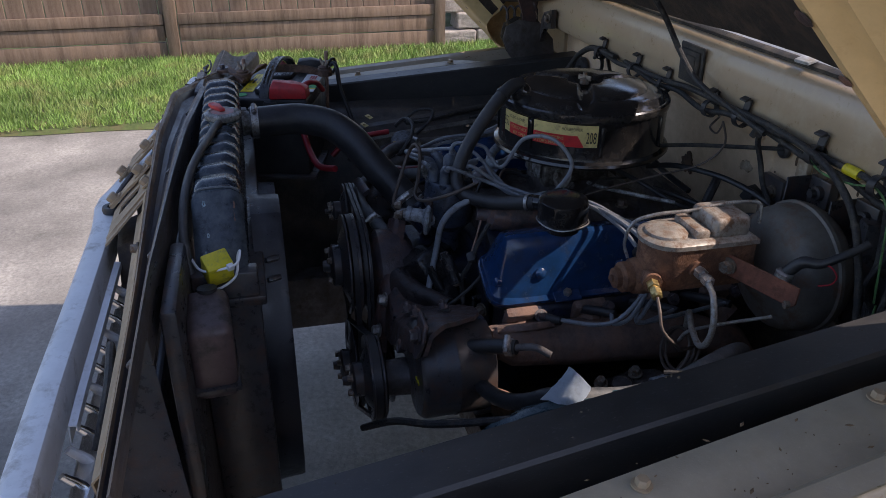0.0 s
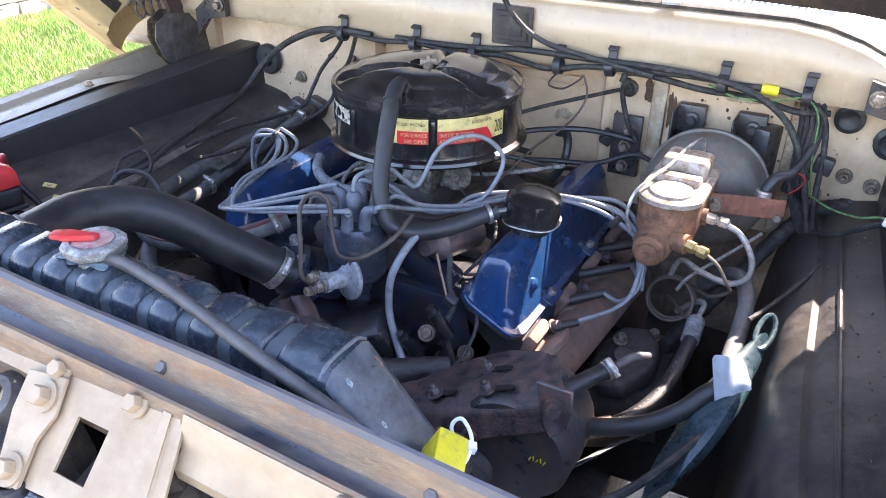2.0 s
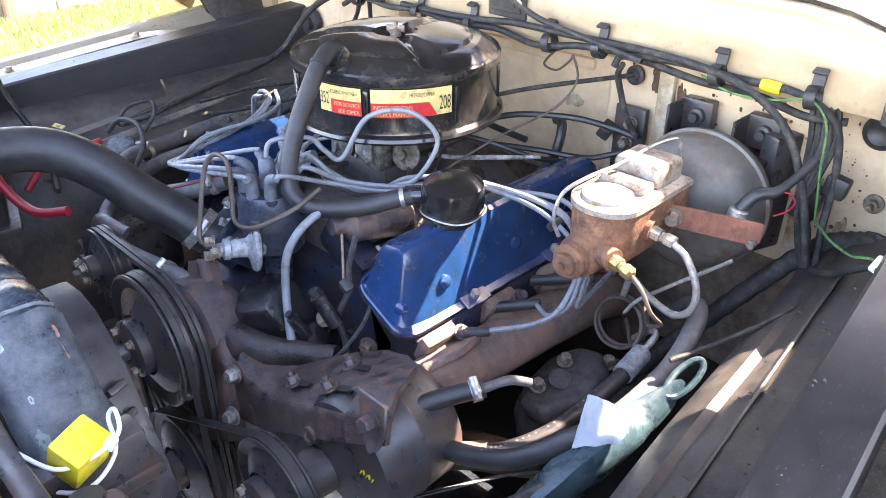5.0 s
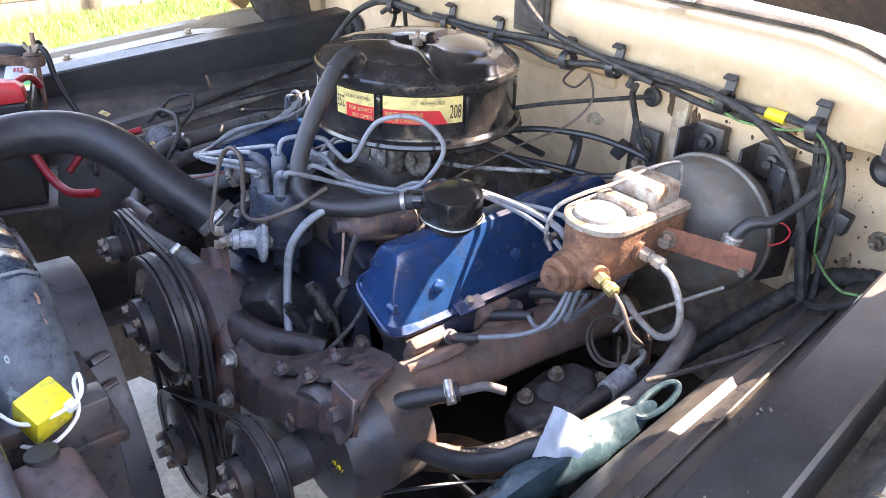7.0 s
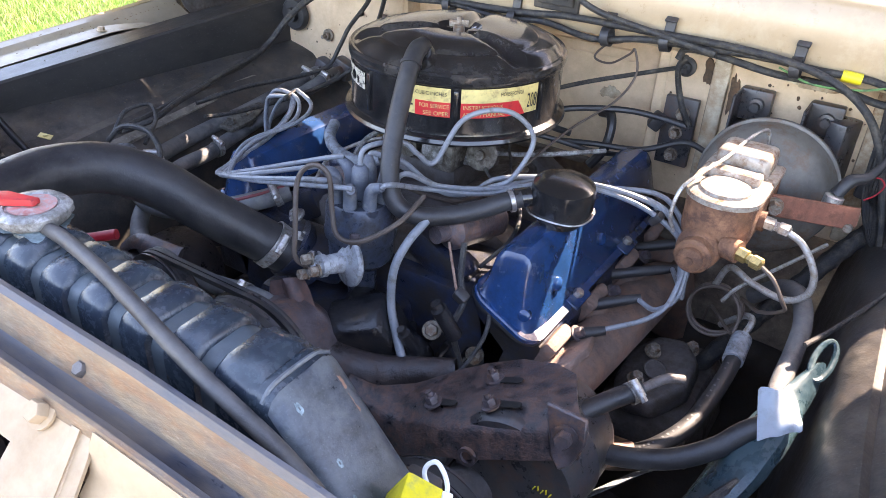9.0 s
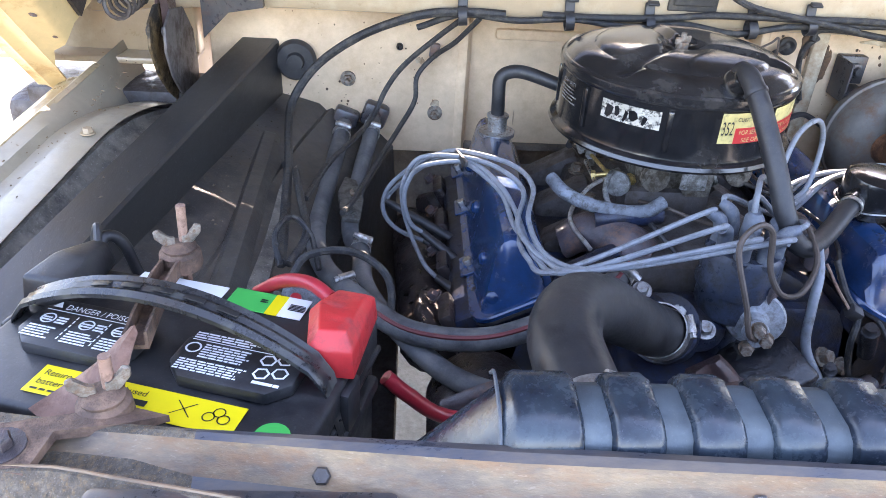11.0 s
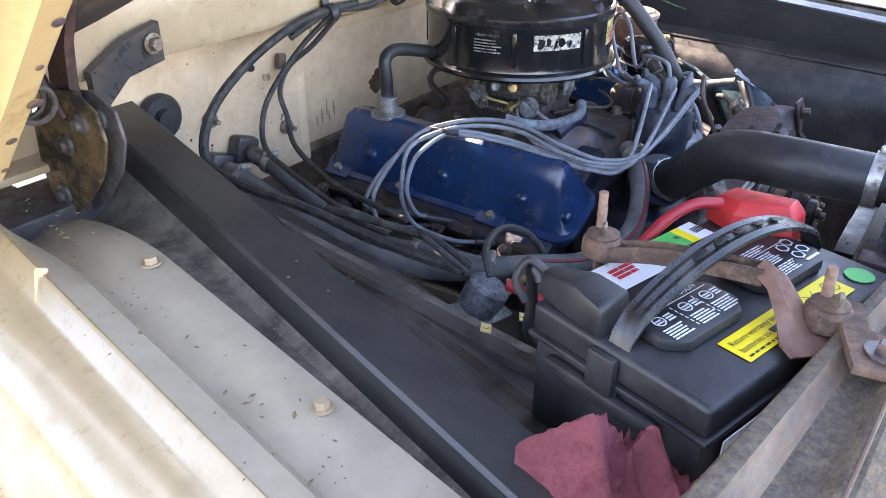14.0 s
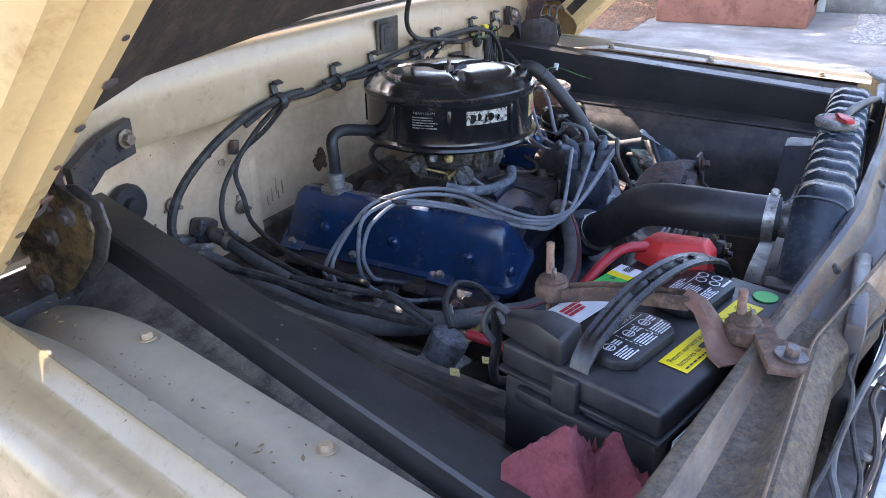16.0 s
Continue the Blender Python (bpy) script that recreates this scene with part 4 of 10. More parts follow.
def hinge(s):
    who = "passenger" if s < 0 else "driver"
    t = thing("hinge_assembly", f"greasy black steel hood hinge with coil spring, {who} side", "hood hinge", (body_x(-0.68, s), -0.03, 0.98), "hood hinges")
    X = lambda x: body_x(x, s)
    bm = nb()
    loft(bm, [[Vector((X(-0.545 + a), -0.064 - b, 1.17 + c)) for a, b, c in ((0, 0, 0.02), (0.0, 0, -0.03), (0, 0.014, -0.03), (0, 0.014, 0.02))],
              [Vector((X(-0.60 + a), -0.064 - b, 1.155 + c)) for a, b, c in ((0, 0, 0.02), (0.0, 0, -0.025), (0, 0.014, -0.025), (0, 0.014, 0.02))],
              [Vector((X(-0.645 + a), -0.055 - b, 1.115 + c)) for a, b, c in ((0, 0, 0.03), (0.0, 0, -0.03), (0, 0.014, -0.03), (0, 0.014, 0.03))]])
    part("cowl_bracket", bm, BLACK, t, "black angled bracket bolted to the cowl")
    bm = nb()
    hexhead(bm, (X(-0.56), -0.08, 1.165), (0, -1, 0), 0.009, 0.008)
    part("bolt", bm, BOLT, t)
    side_on = [(-0.020, 0.963), (-0.058, 0.966), (-0.105, 0.998), (-0.15, 1.045), (-0.17, 1.09), (-0.162, 1.125), (-0.125, 1.143), (-0.06, 1.132), (-0.016, 1.085), (-0.006, 1.02)]
    for x, mat_, words in ((-0.68, DARK, "dark greasy hinge plate"), (-0.703, OILY, "oil-soaked amber hinge plate")):
        bm = nb()
        lift = 0.006 * (x < -0.69)
        prism(bm, [(y, z + lift) for y, z in side_on], Matrix(((0, 0, 1, X(x)), (1, 0, 0, 0), (0, 1, 0, 0), (0, 0, 0, 1))), 0.005, 0.0018, 2)
        plate_ob = part("hinge_plate", bm, mat_, t, words)
        for y, z in ((-0.05, 1.0), (-0.085, 1.075), (-0.13, 1.11)):
            bm = nb()
            lathe(bm, [(0.014, 0), (0.013, 0.004), (0.008, 0.006), (0.007, 0.011), (0, 0.011)], (X(x) - (0.0 if s < 0 else -0.005), y, z), (s, 0, 0), 16)
            part("rivet", bm, DARK, plate_ob)
    bm = nb()
    loft(bm, [[Vector((X(x + dx), y + dy, z)) for dx, dy in ((-0.006, -w), (0.006, -w), (0.006, w), (-0.006, w))] for x, y, z, w in ((-0.688, -0.09, 1.06, 0.016), (-0.688, -0.092, 1.1, 0.02), (-0.69, -0.088, 1.15, 0.02), (-0.693, -0.105, 1.2, 0.02), (-0.697, -0.135, 1.245, 0.02), (-0.70, -0.19, 1.3, 0.018), (-0.702, -0.25, 1.345, 0.016))])
    part("link_arm", bm, RUSTLEG, t, "dark brown curved hinge link", 60)
    bm = nb()
    tube(bm, [(X(-0.71), -0.06, 1.2), (X(-0.706), -0.075, 1.15), (X(-0.704), -0.1, 1.11)], 0.008, 8, 5, 0.6)
    part("spring_hook", bm, RUSTLEG, t)
    bm = nb()
    tube(bm, [(X(-0.752 + 0.021 * math.cos(k * 0.9)), 0.045 - 0.0033 * k, 1.148 + 0.021 * math.sin(k * 0.9)) for k in range(60)], 0.0032, 6, 2)
    part("coil_spring", bm, DARK, t, "black coil spring")
    bm = nb()
    box(bm, (X(-0.78), -0.01, 0.965), (0.34, 0.11, 0.05), bevel=0.006)
    part("mount_plate", bm, DARK, t)
    return t


for side in (-1, 1):
    hinge(side)

# radiator support
sup = thing("radiator_support", "grimy tan and black radiator support channel with bolt holes", "radiator support", (XC, -1.03, 0.5))
bm = nb()
prof = [(-0.982, 1.04), (-0.982, 1.108), (-0.985, 1.114), (-0.992, 1.1155), (-0.999, 1.113), (-1.004, 1.103), (-1.016, 1.09), (-1.03, 1.083), (-1.042, 1.085), (-1.049, 1.098), (-1.054, 1.106), (-1.06, 1.107), (-1.065, 1.101), (-1.066, 1.06)]


SUPPORT_RUN = ((-0.86, -0.868, -0.952, 1.046, 1.052), (-0.53, -0.922, -0.968, 1.062, 1.068), (-0.25, -0.984, -1.048, 1.107, 1.098), (0.07, -1.007, -1.055, 1.116, 1.104), (0.3, -1.0135, -1.051, 1.119, 1.093), (0.6, -1.022, -1.046, 1.11, 1.068), (0.96, -1.022, -1.046, 1.095, 1.045))


def sup_at(x):
    """The section of the support at x: y and height of the rear lip and of the front crest run along a bent line."""
    k = max(i for i in range(6) if i == 0 or SUPPORT_RUN[i][0] <= x)
    a, b = SUPPORT_RUN[k], SUPPORT_RUN[k + 1]
    f = min(1.0, max(0.0, (x - a[0]) / (b[0] - a[0])))
    yr, yf, zr, zf = (a[i] + (b[i] - a[i]) * f for i in (1, 2, 3, 4))
    flat = 0.55 if x < -0.45 else 1.0

    def put(u, v):
        g = (-0.992 - u) / 0.068
        base = 1.1155 + (1.107 - 1.1155) * g
        dip = v - base
        return Vector((x, yr + (yf - yr) * g, zr + (zf - zr) * g + (dip * flat if dip > -0.03 else dip + 0.03 - 0.03 * flat)))
    return put


xs = [-0.86 + 1.82 * k / 44 for k in range(45)]
bm.free()
# past the gritty end, lip and floor carry painted shade and sky sheen
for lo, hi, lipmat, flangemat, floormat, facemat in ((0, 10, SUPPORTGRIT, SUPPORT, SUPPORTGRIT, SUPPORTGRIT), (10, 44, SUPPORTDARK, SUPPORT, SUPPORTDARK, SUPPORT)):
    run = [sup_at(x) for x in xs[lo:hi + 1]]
    for words, label, a, b, material, angle in (("rear_lip", "dark rolled lip", 0, 5, lipmat, 24), ("rear_flange", "rust-stained sloping flange", 4, 7, flangemat, 40), ("channel", "channel floor, shade and sky sheen painted into its blue-dark run", 6, 10, floormat, 40), ("front_face", "tan front face", 9, 14, facemat, 24)):
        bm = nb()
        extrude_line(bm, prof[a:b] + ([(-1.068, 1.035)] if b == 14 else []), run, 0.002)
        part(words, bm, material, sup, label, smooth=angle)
bm = nb()
extrude_line(bm, [(0.002, 0.0), (-0.003, 0.001), (-0.02, -0.014), (-0.024, -0.03), (-0.024, -0.06)], [(lambda p: (lambda u, v: p + Vector((0, u, v))))(sup_at(x)(-1.0605, 1.1085)) for x in xs[:12]], 0.002)
part("front_skirt", bm, SUPPORTGRIT, sup, "gritty sloping front skirt", smooth=24)
bm = nb()
tube(bm, [sup_at(x)(-1.0585, 1.1085) for x in xs[:12]], 0.0016, 6, 2)
part("worn_crest", bm, SUPPORT, sup, "tan worn crest line")
for x in (0.244, -0.095, 0.52, -0.36, 0.75):
    p = sup_at(x)(-1.009, 1.097)
    bm = nb()
    lathe(bm, [(0.0062, -0.002), (0.0062, 0.003), (0.005, 0.0045), (0, 0.0045)], p, (0, -0.66, 0.75), 6)
    part("bolt", bm, DARK, sup, "small dark bolt in the flange")
for x in (0.46, -0.155):
    bm = nb()
    hexhead(bm, (x, sup_at(x)(-1.068, 1.07).y, 1.07), (0, -1, 0.1), 0.006, 0.007, 1.5)
    part("bolt", bm, BOLT, sup)
for s, x0, x1 in ((1, 0.7, 0.96),):
    bm = nb()
    a, b = sup_at(x0)(-0.985, 1.085), sup_at(x1)(-0.985, 1.085)
    pts = [a, b, b + Vector((0, 0.06, -0.02)), a + Vector((0.0, 0.0, -0.02))]
    lo = [p - Vector((0, 0, 0.004)) for p in pts]
    loft(bm, [lo, pts])
    part("corner_gusset", bm, BLACK, sup, "black triangular corner gusset")
for x0, x1 in ((-0.50, -0.31), (0.47, 0.66)):
    bm = nb()
    box(bm, ((x0 + x1) / 2, -1.0, 0.78), (x1 - x0, 0.02, 0.6), bevel=0.006)
    part("side_panel", bm, BLACK, sup, "black support side panel")

# latch panel and grille
latch = thing("hood_latch_panel", "worn cream painted hood latch panel with slots and rusty bolts", "latch panel", (0.07, -1.1, 0.9))
LM = pose(0.07, -1.047, 1.09, 45, 0, 0)
LN = LM.to_3x3() @ Vector((0, 0, 1))


def latch_plate(s, k):
    """One half of the panel; k narrows the shorter half."""
    bm = nb()
    shape = [(0.03, 0.0), (0.192, 0.0), (0.2, -0.004), (0.222, -0.004), (0.232, -0.02), (0.25, -0.108), (0.092, -0.115), (0.078, -0.03), (0.03, -0.028)]
    slot = [(0.122, -0.042), (0.16, -0.042), (0.16, -0.092), (0.122, -0.092)]
    s = s * k
    vo = [bm.verts.new(LM @ Vector((s * x, y, 0))) for x, y in shape]
    vi = [bm.verts.new(LM @ Vector((s * x, y, 0))) for x, y in slot]
    eo = [bm.edges.new((vo[i], vo[(i + 1) % len(vo)])) for i in range(len(vo))]
    ei = [bm.edges.new((vi[i], vi[(i + 1) % 4])) for i in range(4)]
    fs = bmesh.ops.triangle_fill(bm, edges=eo + ei, use_beauty=True)
    faces = [g for g in fs["geom"] if isinstance(g, bmesh.types.BMFace)]
    bmesh.ops.solidify(bm, geom=faces, thickness=0.003)
    part("panel", bm, LATCH, latch)
    bm = nb()
    q = [(0.205, -0.008), (0.216, -0.008), (0.236, -0.104), (0.222, -0.104)]
    loft(bm, [[LM @ Vector((s * x, y, 0.0)) for x, y in q], [LM @ Vector((s * (x * 0.8 + 0.2 * 0.22), y, 0.003)) for x, y in q]])
    part("pressed_fold", bm, LATCH, latch)
    for x, y in ((0.178, -0.012), (0.083, -0.012)):
        bm = nb()
        hexhead(bm, LM @ Vector((s * x, y, 0.002)), LN, 0.0085, 0.008, 1.5)
        part("bolt", bm, LATCH, latch, "painted rusty hex bolt")


for side, narrow in ((-1, 0.58), (1, 1.0)):
    latch_plate(side, narrow)
bm = nb()
prism(bm, [(-0.0172, 0.0), (0.0298, 0.0), (0.0298, -0.028), (-0.0172, -0.028)], LM @ Matrix.Translation((0, 0, -0.003)), 0.003)
part("panel", bm, LATCH, latch)
for s in (-0.58, 1):
    bm = nb()
    prism(bm, [(s * x, y) for x, y in ((0.05, -0.022), (0.098, -0.016), (0.104, -0.05), (0.094, -0.075), (0.1, -0.118), (0.07, -0.124), (0.062, -0.09), (0.052, -0.06))], LM @ Matrix.Translation((0, 0, 0.003)), 0.004, 0.001, 1)
    part("latch_ear", bm, LATCH, latch, "cream latch bracket ear")
    for y in (-0.038, -0.105):
        bm = nb()
        hexhead(bm, LM @ Vector((s * 0.083, y, 0.007)), LN, 0.0095, 0.009, 1.6)
        part("bolt", bm, LATCH, latch, "painted rusty hex bolt")
bm = nb()
prism(bm, [(-0.05, -0.03), (0.05, -0.03), (0.056, -0.11), (-0.056, -0.11)], LM @ Matrix.Translation((0, 0, -0.05)), 0.004, 0.001, 1)
part("latch_pan", bm, DARK, latch, "dark recessed latch pan")
bm = nb()
lathe(bm, [(0.03, 0), (0.028, 0.02), (0.02, 0.034), (0.012, 0.036), (0.01, 0.02), (0, 0.02)], LM @ Vector((0.01, -0.06, -0.04)), LN, 24)
part("latch_cup", bm, DARK, latch, "dark greasy striker cup")
bm = nb()
tube(bm, [LM @ Vector(p) for p in ((-0.07, -0.1, -0.01), (-0.02, -0.095, 0.0), (0.03, -0.11, 0.004), (0.045, -0.14, 0.0), (0.03, -0.16, -0.01))], 0.0045, 8, 5)
part("release_lever", bm, DARK, latch, "dark greasy release lever")
for k in range(2):
    bm = nb()
    box(bm, (0, 0, 0), (0.016, 0.06, 0.003), bevel=0.001, seg=1, m=LM @ Matrix.Translation((-0.035 + 0.05 * k, -0.07, -0.012)) @ Matrix.Rotation(radians(35 - 50 * k), 4, "Y"))
    part("latch_plate_edge", bm, LATCH, latch)
bm = nb()
extrude_line(bm, [(0.0, 0.001), (-0.005, -0.008), (-0.009, -0.03), (-0.02, -0.042), (-0.018, -0.055)], [(lambda p: (lambda u, v: p + Vector((0, u, v))))(sup_at(x)(-1.064, 1.105)) for x in (0.30, 0.4, 0.5, 0.6, 0.7, 0.84)], 0.002)
part("apron_strip", bm, LATCH, latch, "tan strip under the support")
bm = nb()
loft(bm, [[Vector((x, y, z)) for x, y, z in ((0.20, -1.12, 1.0), (0.30, -1.11, 1.0), (0.30, -1.06, 1.02), (0.20, -1.06, 1.02))],
          [Vector((x, y, z)) for x, y, z in ((0.5, -1.10, 0.5), (0.58, -1.10, 0.5), (0.58, -1.05, 0.5), (0.5, -1.05, 0.5))]])
part("brace", bm, HOODPAD, latch, "dark brown diagonal brace")
for x0, x1, y0 in ((0.13, 0.36, -1.1), (0.26, 0.6, -1.085)):
    bm = nb()
    loft(bm, [[Vector((x + dx, y + dy, z)) for dx, dy in ((-0.03, -0.012), (-0.012, -0.024), (0.012, -0.024), (0.03, -0.012), (0.03, 0.012), (-0.03, 0.012))] for x, y, z in ((x0, y0 + 0.03, 1.03), ((x0 + x1) / 2, y0 + 0.02, 0.78), (x1, y0 + 0.02, 0.5))])
    part("brace", bm, HOODPAD, latch, "dark brown channel brace")

grille = thing("grille", "white and chrome truck grille below a pale header panel", "grille", (XC, -1.15, 0.5))


def header_at(x):
    back = 0.128 * max(0.0, 0.09 - x) + 0.02 * max(0.0, x - 0.65)
    kink = 0.01 * math.exp(-((x - 0.1) / 0.07) ** 2)
    return lambda u, v: Vector((x, u + back - (kink if u < -1.15 else 0), v))


bm = nb()
extrude_line(bm, [(-1.126, 0.955), (-1.125, 0.994), (-1.129, 1.0), (-1.152, 1.001), (-1.161, 0.995), (-1.168, 0.95), (-1.175, 0.90)], [header_at(-0.78 + 1.62 * k / 36) for k in range(37)], 0.002)
part("header_panel", bm, GRILLE, grille, "pale grey-white header panel")
bm = nb()
extrude_line(bm, [(-1.106, 0.972), (-1.107, 0.98), (-1.116, 0.981), (-1.118, 0.955)], [header_at(0.31 + 0.4 * k / 8) for k in range(9)], 0.0015)
part("inner_trim", bm, GRILLE, grille, "narrow pale trim strip")
for k in range(5):
    bm = nb()
    extrude_line(bm, [(-1.09 - 0.006 * k, 0.915 - 0.08 * k), (-1.088 - 0.006 * k, 0.94 - 0.08 * k), (-1.115 - 0.006 * k, 0.935 - 0.08 * k), (-1.125 - 0.006 * k, 0.91 - 0.08 * k)], [header_at(-0.76 + 1.58 * j / 20) for j in range(21)], 0.002)
    part("grille_bar", bm, GRILLE if k % 2 else CHROME, grille)
for k in range(12):
    bm = nb()
    x = 0.34 + 0.042 * k
    tube(bm, [header_at(x)(-1.12, 0.955), header_at(x)(-1.10, 0.93), header_at(x)(-1.096, 0.88), header_at(x + 0.004)(-1.11, 0.8)], [0.007, 0.011, 0.012, 0.011], 10, 4, 0.6)
    part("grille_loop", bm, CHROME if k % 3 else GRILLE, grille)
bm = nb()
lathe(bm, [(0.016, 0), (0.017, 0.006), (0.015, 0.011), (0.008, 0.011), (0.007, 0.006), (0, 0.006)], (0.156, -1.134, 1.001), (0, 0, 1), 24)
part("rubber_stop", bm, RUBBER, grille, "round black hood bump stop")
bm = nb()
box(bm, (XC, -1.045, 0.66), (1.45, 0.012, 0.5), bevel=0.004)
part("backing", bm, BLACK, grille)
bm = nb()
tube(bm, [(0.72, -1.09, 0.95), (0.68, -1.075, 1.0), (0.6, -1.08, 1.01), (0.58, -1.09, 0.96), (0.64, -1.1, 0.92)], 0.005, 8, 6)
single("grille_wiring", bm, HARNESS, "black wiring loop behind the grille", "wire")
# wiring beside the battery end of the support
nose = thing("horn_wiring", "loose dusty wires hanging in front of the radiator support", "wiring", (-0.45, -1.08, 0.9))
rnd = random.Random(8)
for k in range(7):
    bm = nb()
    x = -0.33 - 0.025 * k
    tube(bm, [(x, -1.06 + 0.06 * (-0.3 - x), 1.04 - 0.006 * k), (x - 0.03, -1.085 + 0.12 * (-0.3 - x), 1.0 - 0.01 * k), (x - 0.02 + 0.02 * (k % 3), -1.08 + 0.1 * (-0.3 - x), 0.93), (x - 0.05, -1.07 + 0.1 * (-0.3 - x), 0.86), (x - 0.02, -1.06, 0.78)], 0.003 + 0.0012 * (k % 3), 7, 6)
    part("wire", bm, (HARNESS, GREYWIRE, BLACK, COPLINE)[k % 4], nose)

for k in range(5):
    bm = nb()
    line = []
    for i in range(9):
        x = -0.42 - 0.05 * i
        p = sup_at(x)(-1.0605, 1.1085)
        line.append(p + Vector((0.004 * math.sin(2.1 * i + k), -0.034 - 0.009 * k + 0.007 * math.sin(1.3 * i + 2 * k), -0.012 - 0.01 * k - 0.014 * math.sin(0.9 * i + k) ** 2)))
    tube(bm, line, 0.0024 + 0.0008 * (k % 2), 7, 5)
    part("wire", bm, (HARNESS, OLDRUBBER, HARNESS, COPLINE, HARNESS)[k], nose, "dusty wire along the support")
for k, (x, dz) in enumerate(((-0.62, 0.0), (-0.5, 0.01))):
    bm = nb()
    p = sup_at(x)(-1.0605, 1.1085) + Vector((0, -0.055, -0.045))
    tube(bm, [p, p + Vector((0.03, -0.02, -0.03)), p + Vector((0.0, -0.06, -0.06 + dz)), p + Vector((-0.05, -0.05, -0.05)), p + Vector((-0.07, -0.01, -0.02))], 0.004, 8, 6)
    part("wire_loop", bm, OLDRUBBER, nose, "dusty wire loop")
bm = nb()
p = sup_at(-0.58)(-1.0605, 1.1085) + Vector((0, -0.05, -0.09))
box(bm, p, (0.24, 0.03, 0.06), (0, 5, -8), 0.006)
part("bracket_strip", bm, DARK, nose, "dark grimy bracket behind the grille")

# frame, axle and wheels under the bay
frame_ob = thing("chassis_frame", "dark steel frame rails and crossmember under the engine", "frame", (XC, -0.3, 0.45))
for s in (-1, 1):
    bm = nb()
    box(bm, (XC + s * 0.42, 0.0, 0.5), (0.07, 2.2, 0.15), bevel=0.01)
    part("rail", bm, DARK, frame_ob)
bm = nb()
box(bm, (XC, -0.42, 0.42), (0.86, 0.14, 0.1), bevel=0.02)
part("crossmember", bm, DARK, frame_ob)


def wheel(s):
    t = thing("road_wheel", "black tyre on a dark steel rim under the fender", "wheel", (XC + s * 0.82, -0.3, 0.0), "front wheels")
    bm = nb()
    lathe(bm, [(0.2, -0.09), (0.32, -0.1), (0.36, -0.08), (0.37, 0), (0.36, 0.08), (0.32, 0.1), (0.2, 0.09), (0.2, -0.09)], (XC + s * 0.82, -0.3, 0.37), (1, 0, 0), 40, closed=False)
    part("tyre", bm, TYRE, t)
    bm = nb()
    lathe(bm, [(0.2, -0.08), (0.19, 0.0), (0.08, 0.03), (0.05, 0.08), (0, 0.08)], (XC + s * 0.82, -0.3, 0.37), (s, 0, 0), 28)
    part("rim", bm, DARK, t)


for side in (-1, 1):
    wheel(side)

# ---- radiator ----
rad = thing("radiator", "weathered black radiator with ribbed top tank and slanted ends", "radiator", (XC, -0.94, 0.5))


def tank_ring(x, top, low, y0=-0.982, y1=-0.912, soft=0.02):
    return [Vector((x, y, z)) for y, z in ((y0, low), (y0, top - soft), (y0 + soft * 0.35, top - soft * 0.35), (y0 + soft, top), (y1 - soft * 1.3, top + 0.002), (y1 - soft * 0.45, top - soft * 0.3), (y1, top - soft), (y1, low))]


bm = nb()
rings = [tank_ring(-0.335, 1.02, 0.99)]
x0, x1 = -0.243, 0.379
rings.append(tank_ring(x0 - 0.004, 1.112, 0.99))
grooves = [-0.197 + 0.0515 * k for k in range(11)]
gw = 0.018
for a, b in zip([x0] + [g + gw for g in grooves], grooves + [x1]):
    rings += [tank_ring(a + 0.0015, 1.118, 0.99, soft=0.014), tank_ring(a + 0.005, 1.122, 0.99, soft=0.016), tank_ring(b - 0.005, 1.122, 0.99, soft=0.016), tank_ring(b - 0.0015, 1.118, 0.99, soft=0.014)]
    if b < x1:
        rings += [tank_ring(b + 0.0005, 1.1135, 0.99, -0.978, -0.916, 0.014), tank_ring(b + gw - 0.0005, 1.1135, 0.99, -0.978, -0.916, 0.014)]
rings += [tank_ring(x1 + 0.003, 1.120, 0.99, soft=0.014), tank_ring(x1 + 0.012, 1.116, 0.99, soft=0.012), tank_ring(0.478, 1.022, 0.99, soft=0.012)]
loft(bm, rings)
part("top_tank", bm, RADBLUE, rad)
# groove strips: dust plus painted sky reflection, paler than the ribs
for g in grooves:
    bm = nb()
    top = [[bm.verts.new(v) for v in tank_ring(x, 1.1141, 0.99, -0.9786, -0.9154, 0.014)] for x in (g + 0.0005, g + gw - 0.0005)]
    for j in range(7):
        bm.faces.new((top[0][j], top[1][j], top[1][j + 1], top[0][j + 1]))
    part("groove", bm, RADDUSTSHEEN, rad, "dusty groove between the ribs, sky sheen painted in")
bm = nb()
end = [[bm.verts.new(v) for v in tank_ring(x, top, 0.99, -0.9826, -0.9114, 0.012)] for x, top in [(x, 1.1178 - 1.0805 * (x - 0.391)) for x in (0.3925, 0.42, 0.45, 0.4785)]]
for ra, rb in zip(end, end[1:]):
    for j in range(1, 6):
        bm.faces.new((ra[j], rb[j], rb[j + 1], ra[j + 1]))
part("slanted_end", bm, RADEND, rad, "pale dusty slanted end of the top tank")
bm = nb()
tube(bm, [(x1 + 0.006, -0.98, 1.108), (x1 + 0.007, -0.968, 1.1182), (x1 + 0.008, -0.93, 1.1192), (x1 + 0.009, -0.915, 1.112)], 0.002, 6, 4)
part("solder_seam", bm, RADSEAM, rad, "grey solder seam")
bm = nb()
tube(bm, [(x0 - 0.006, -0.98, 1.1), (x0 - 0.006, -0.96, 1.113), (x0 - 0.006, -0.92, 1.114), (x0 - 0.006, -0.902, 1.1)], 0.0014, 6, 4)
part("solder_seam", bm, RADSEAM, rad, "grey solder seam")
bm = nb()
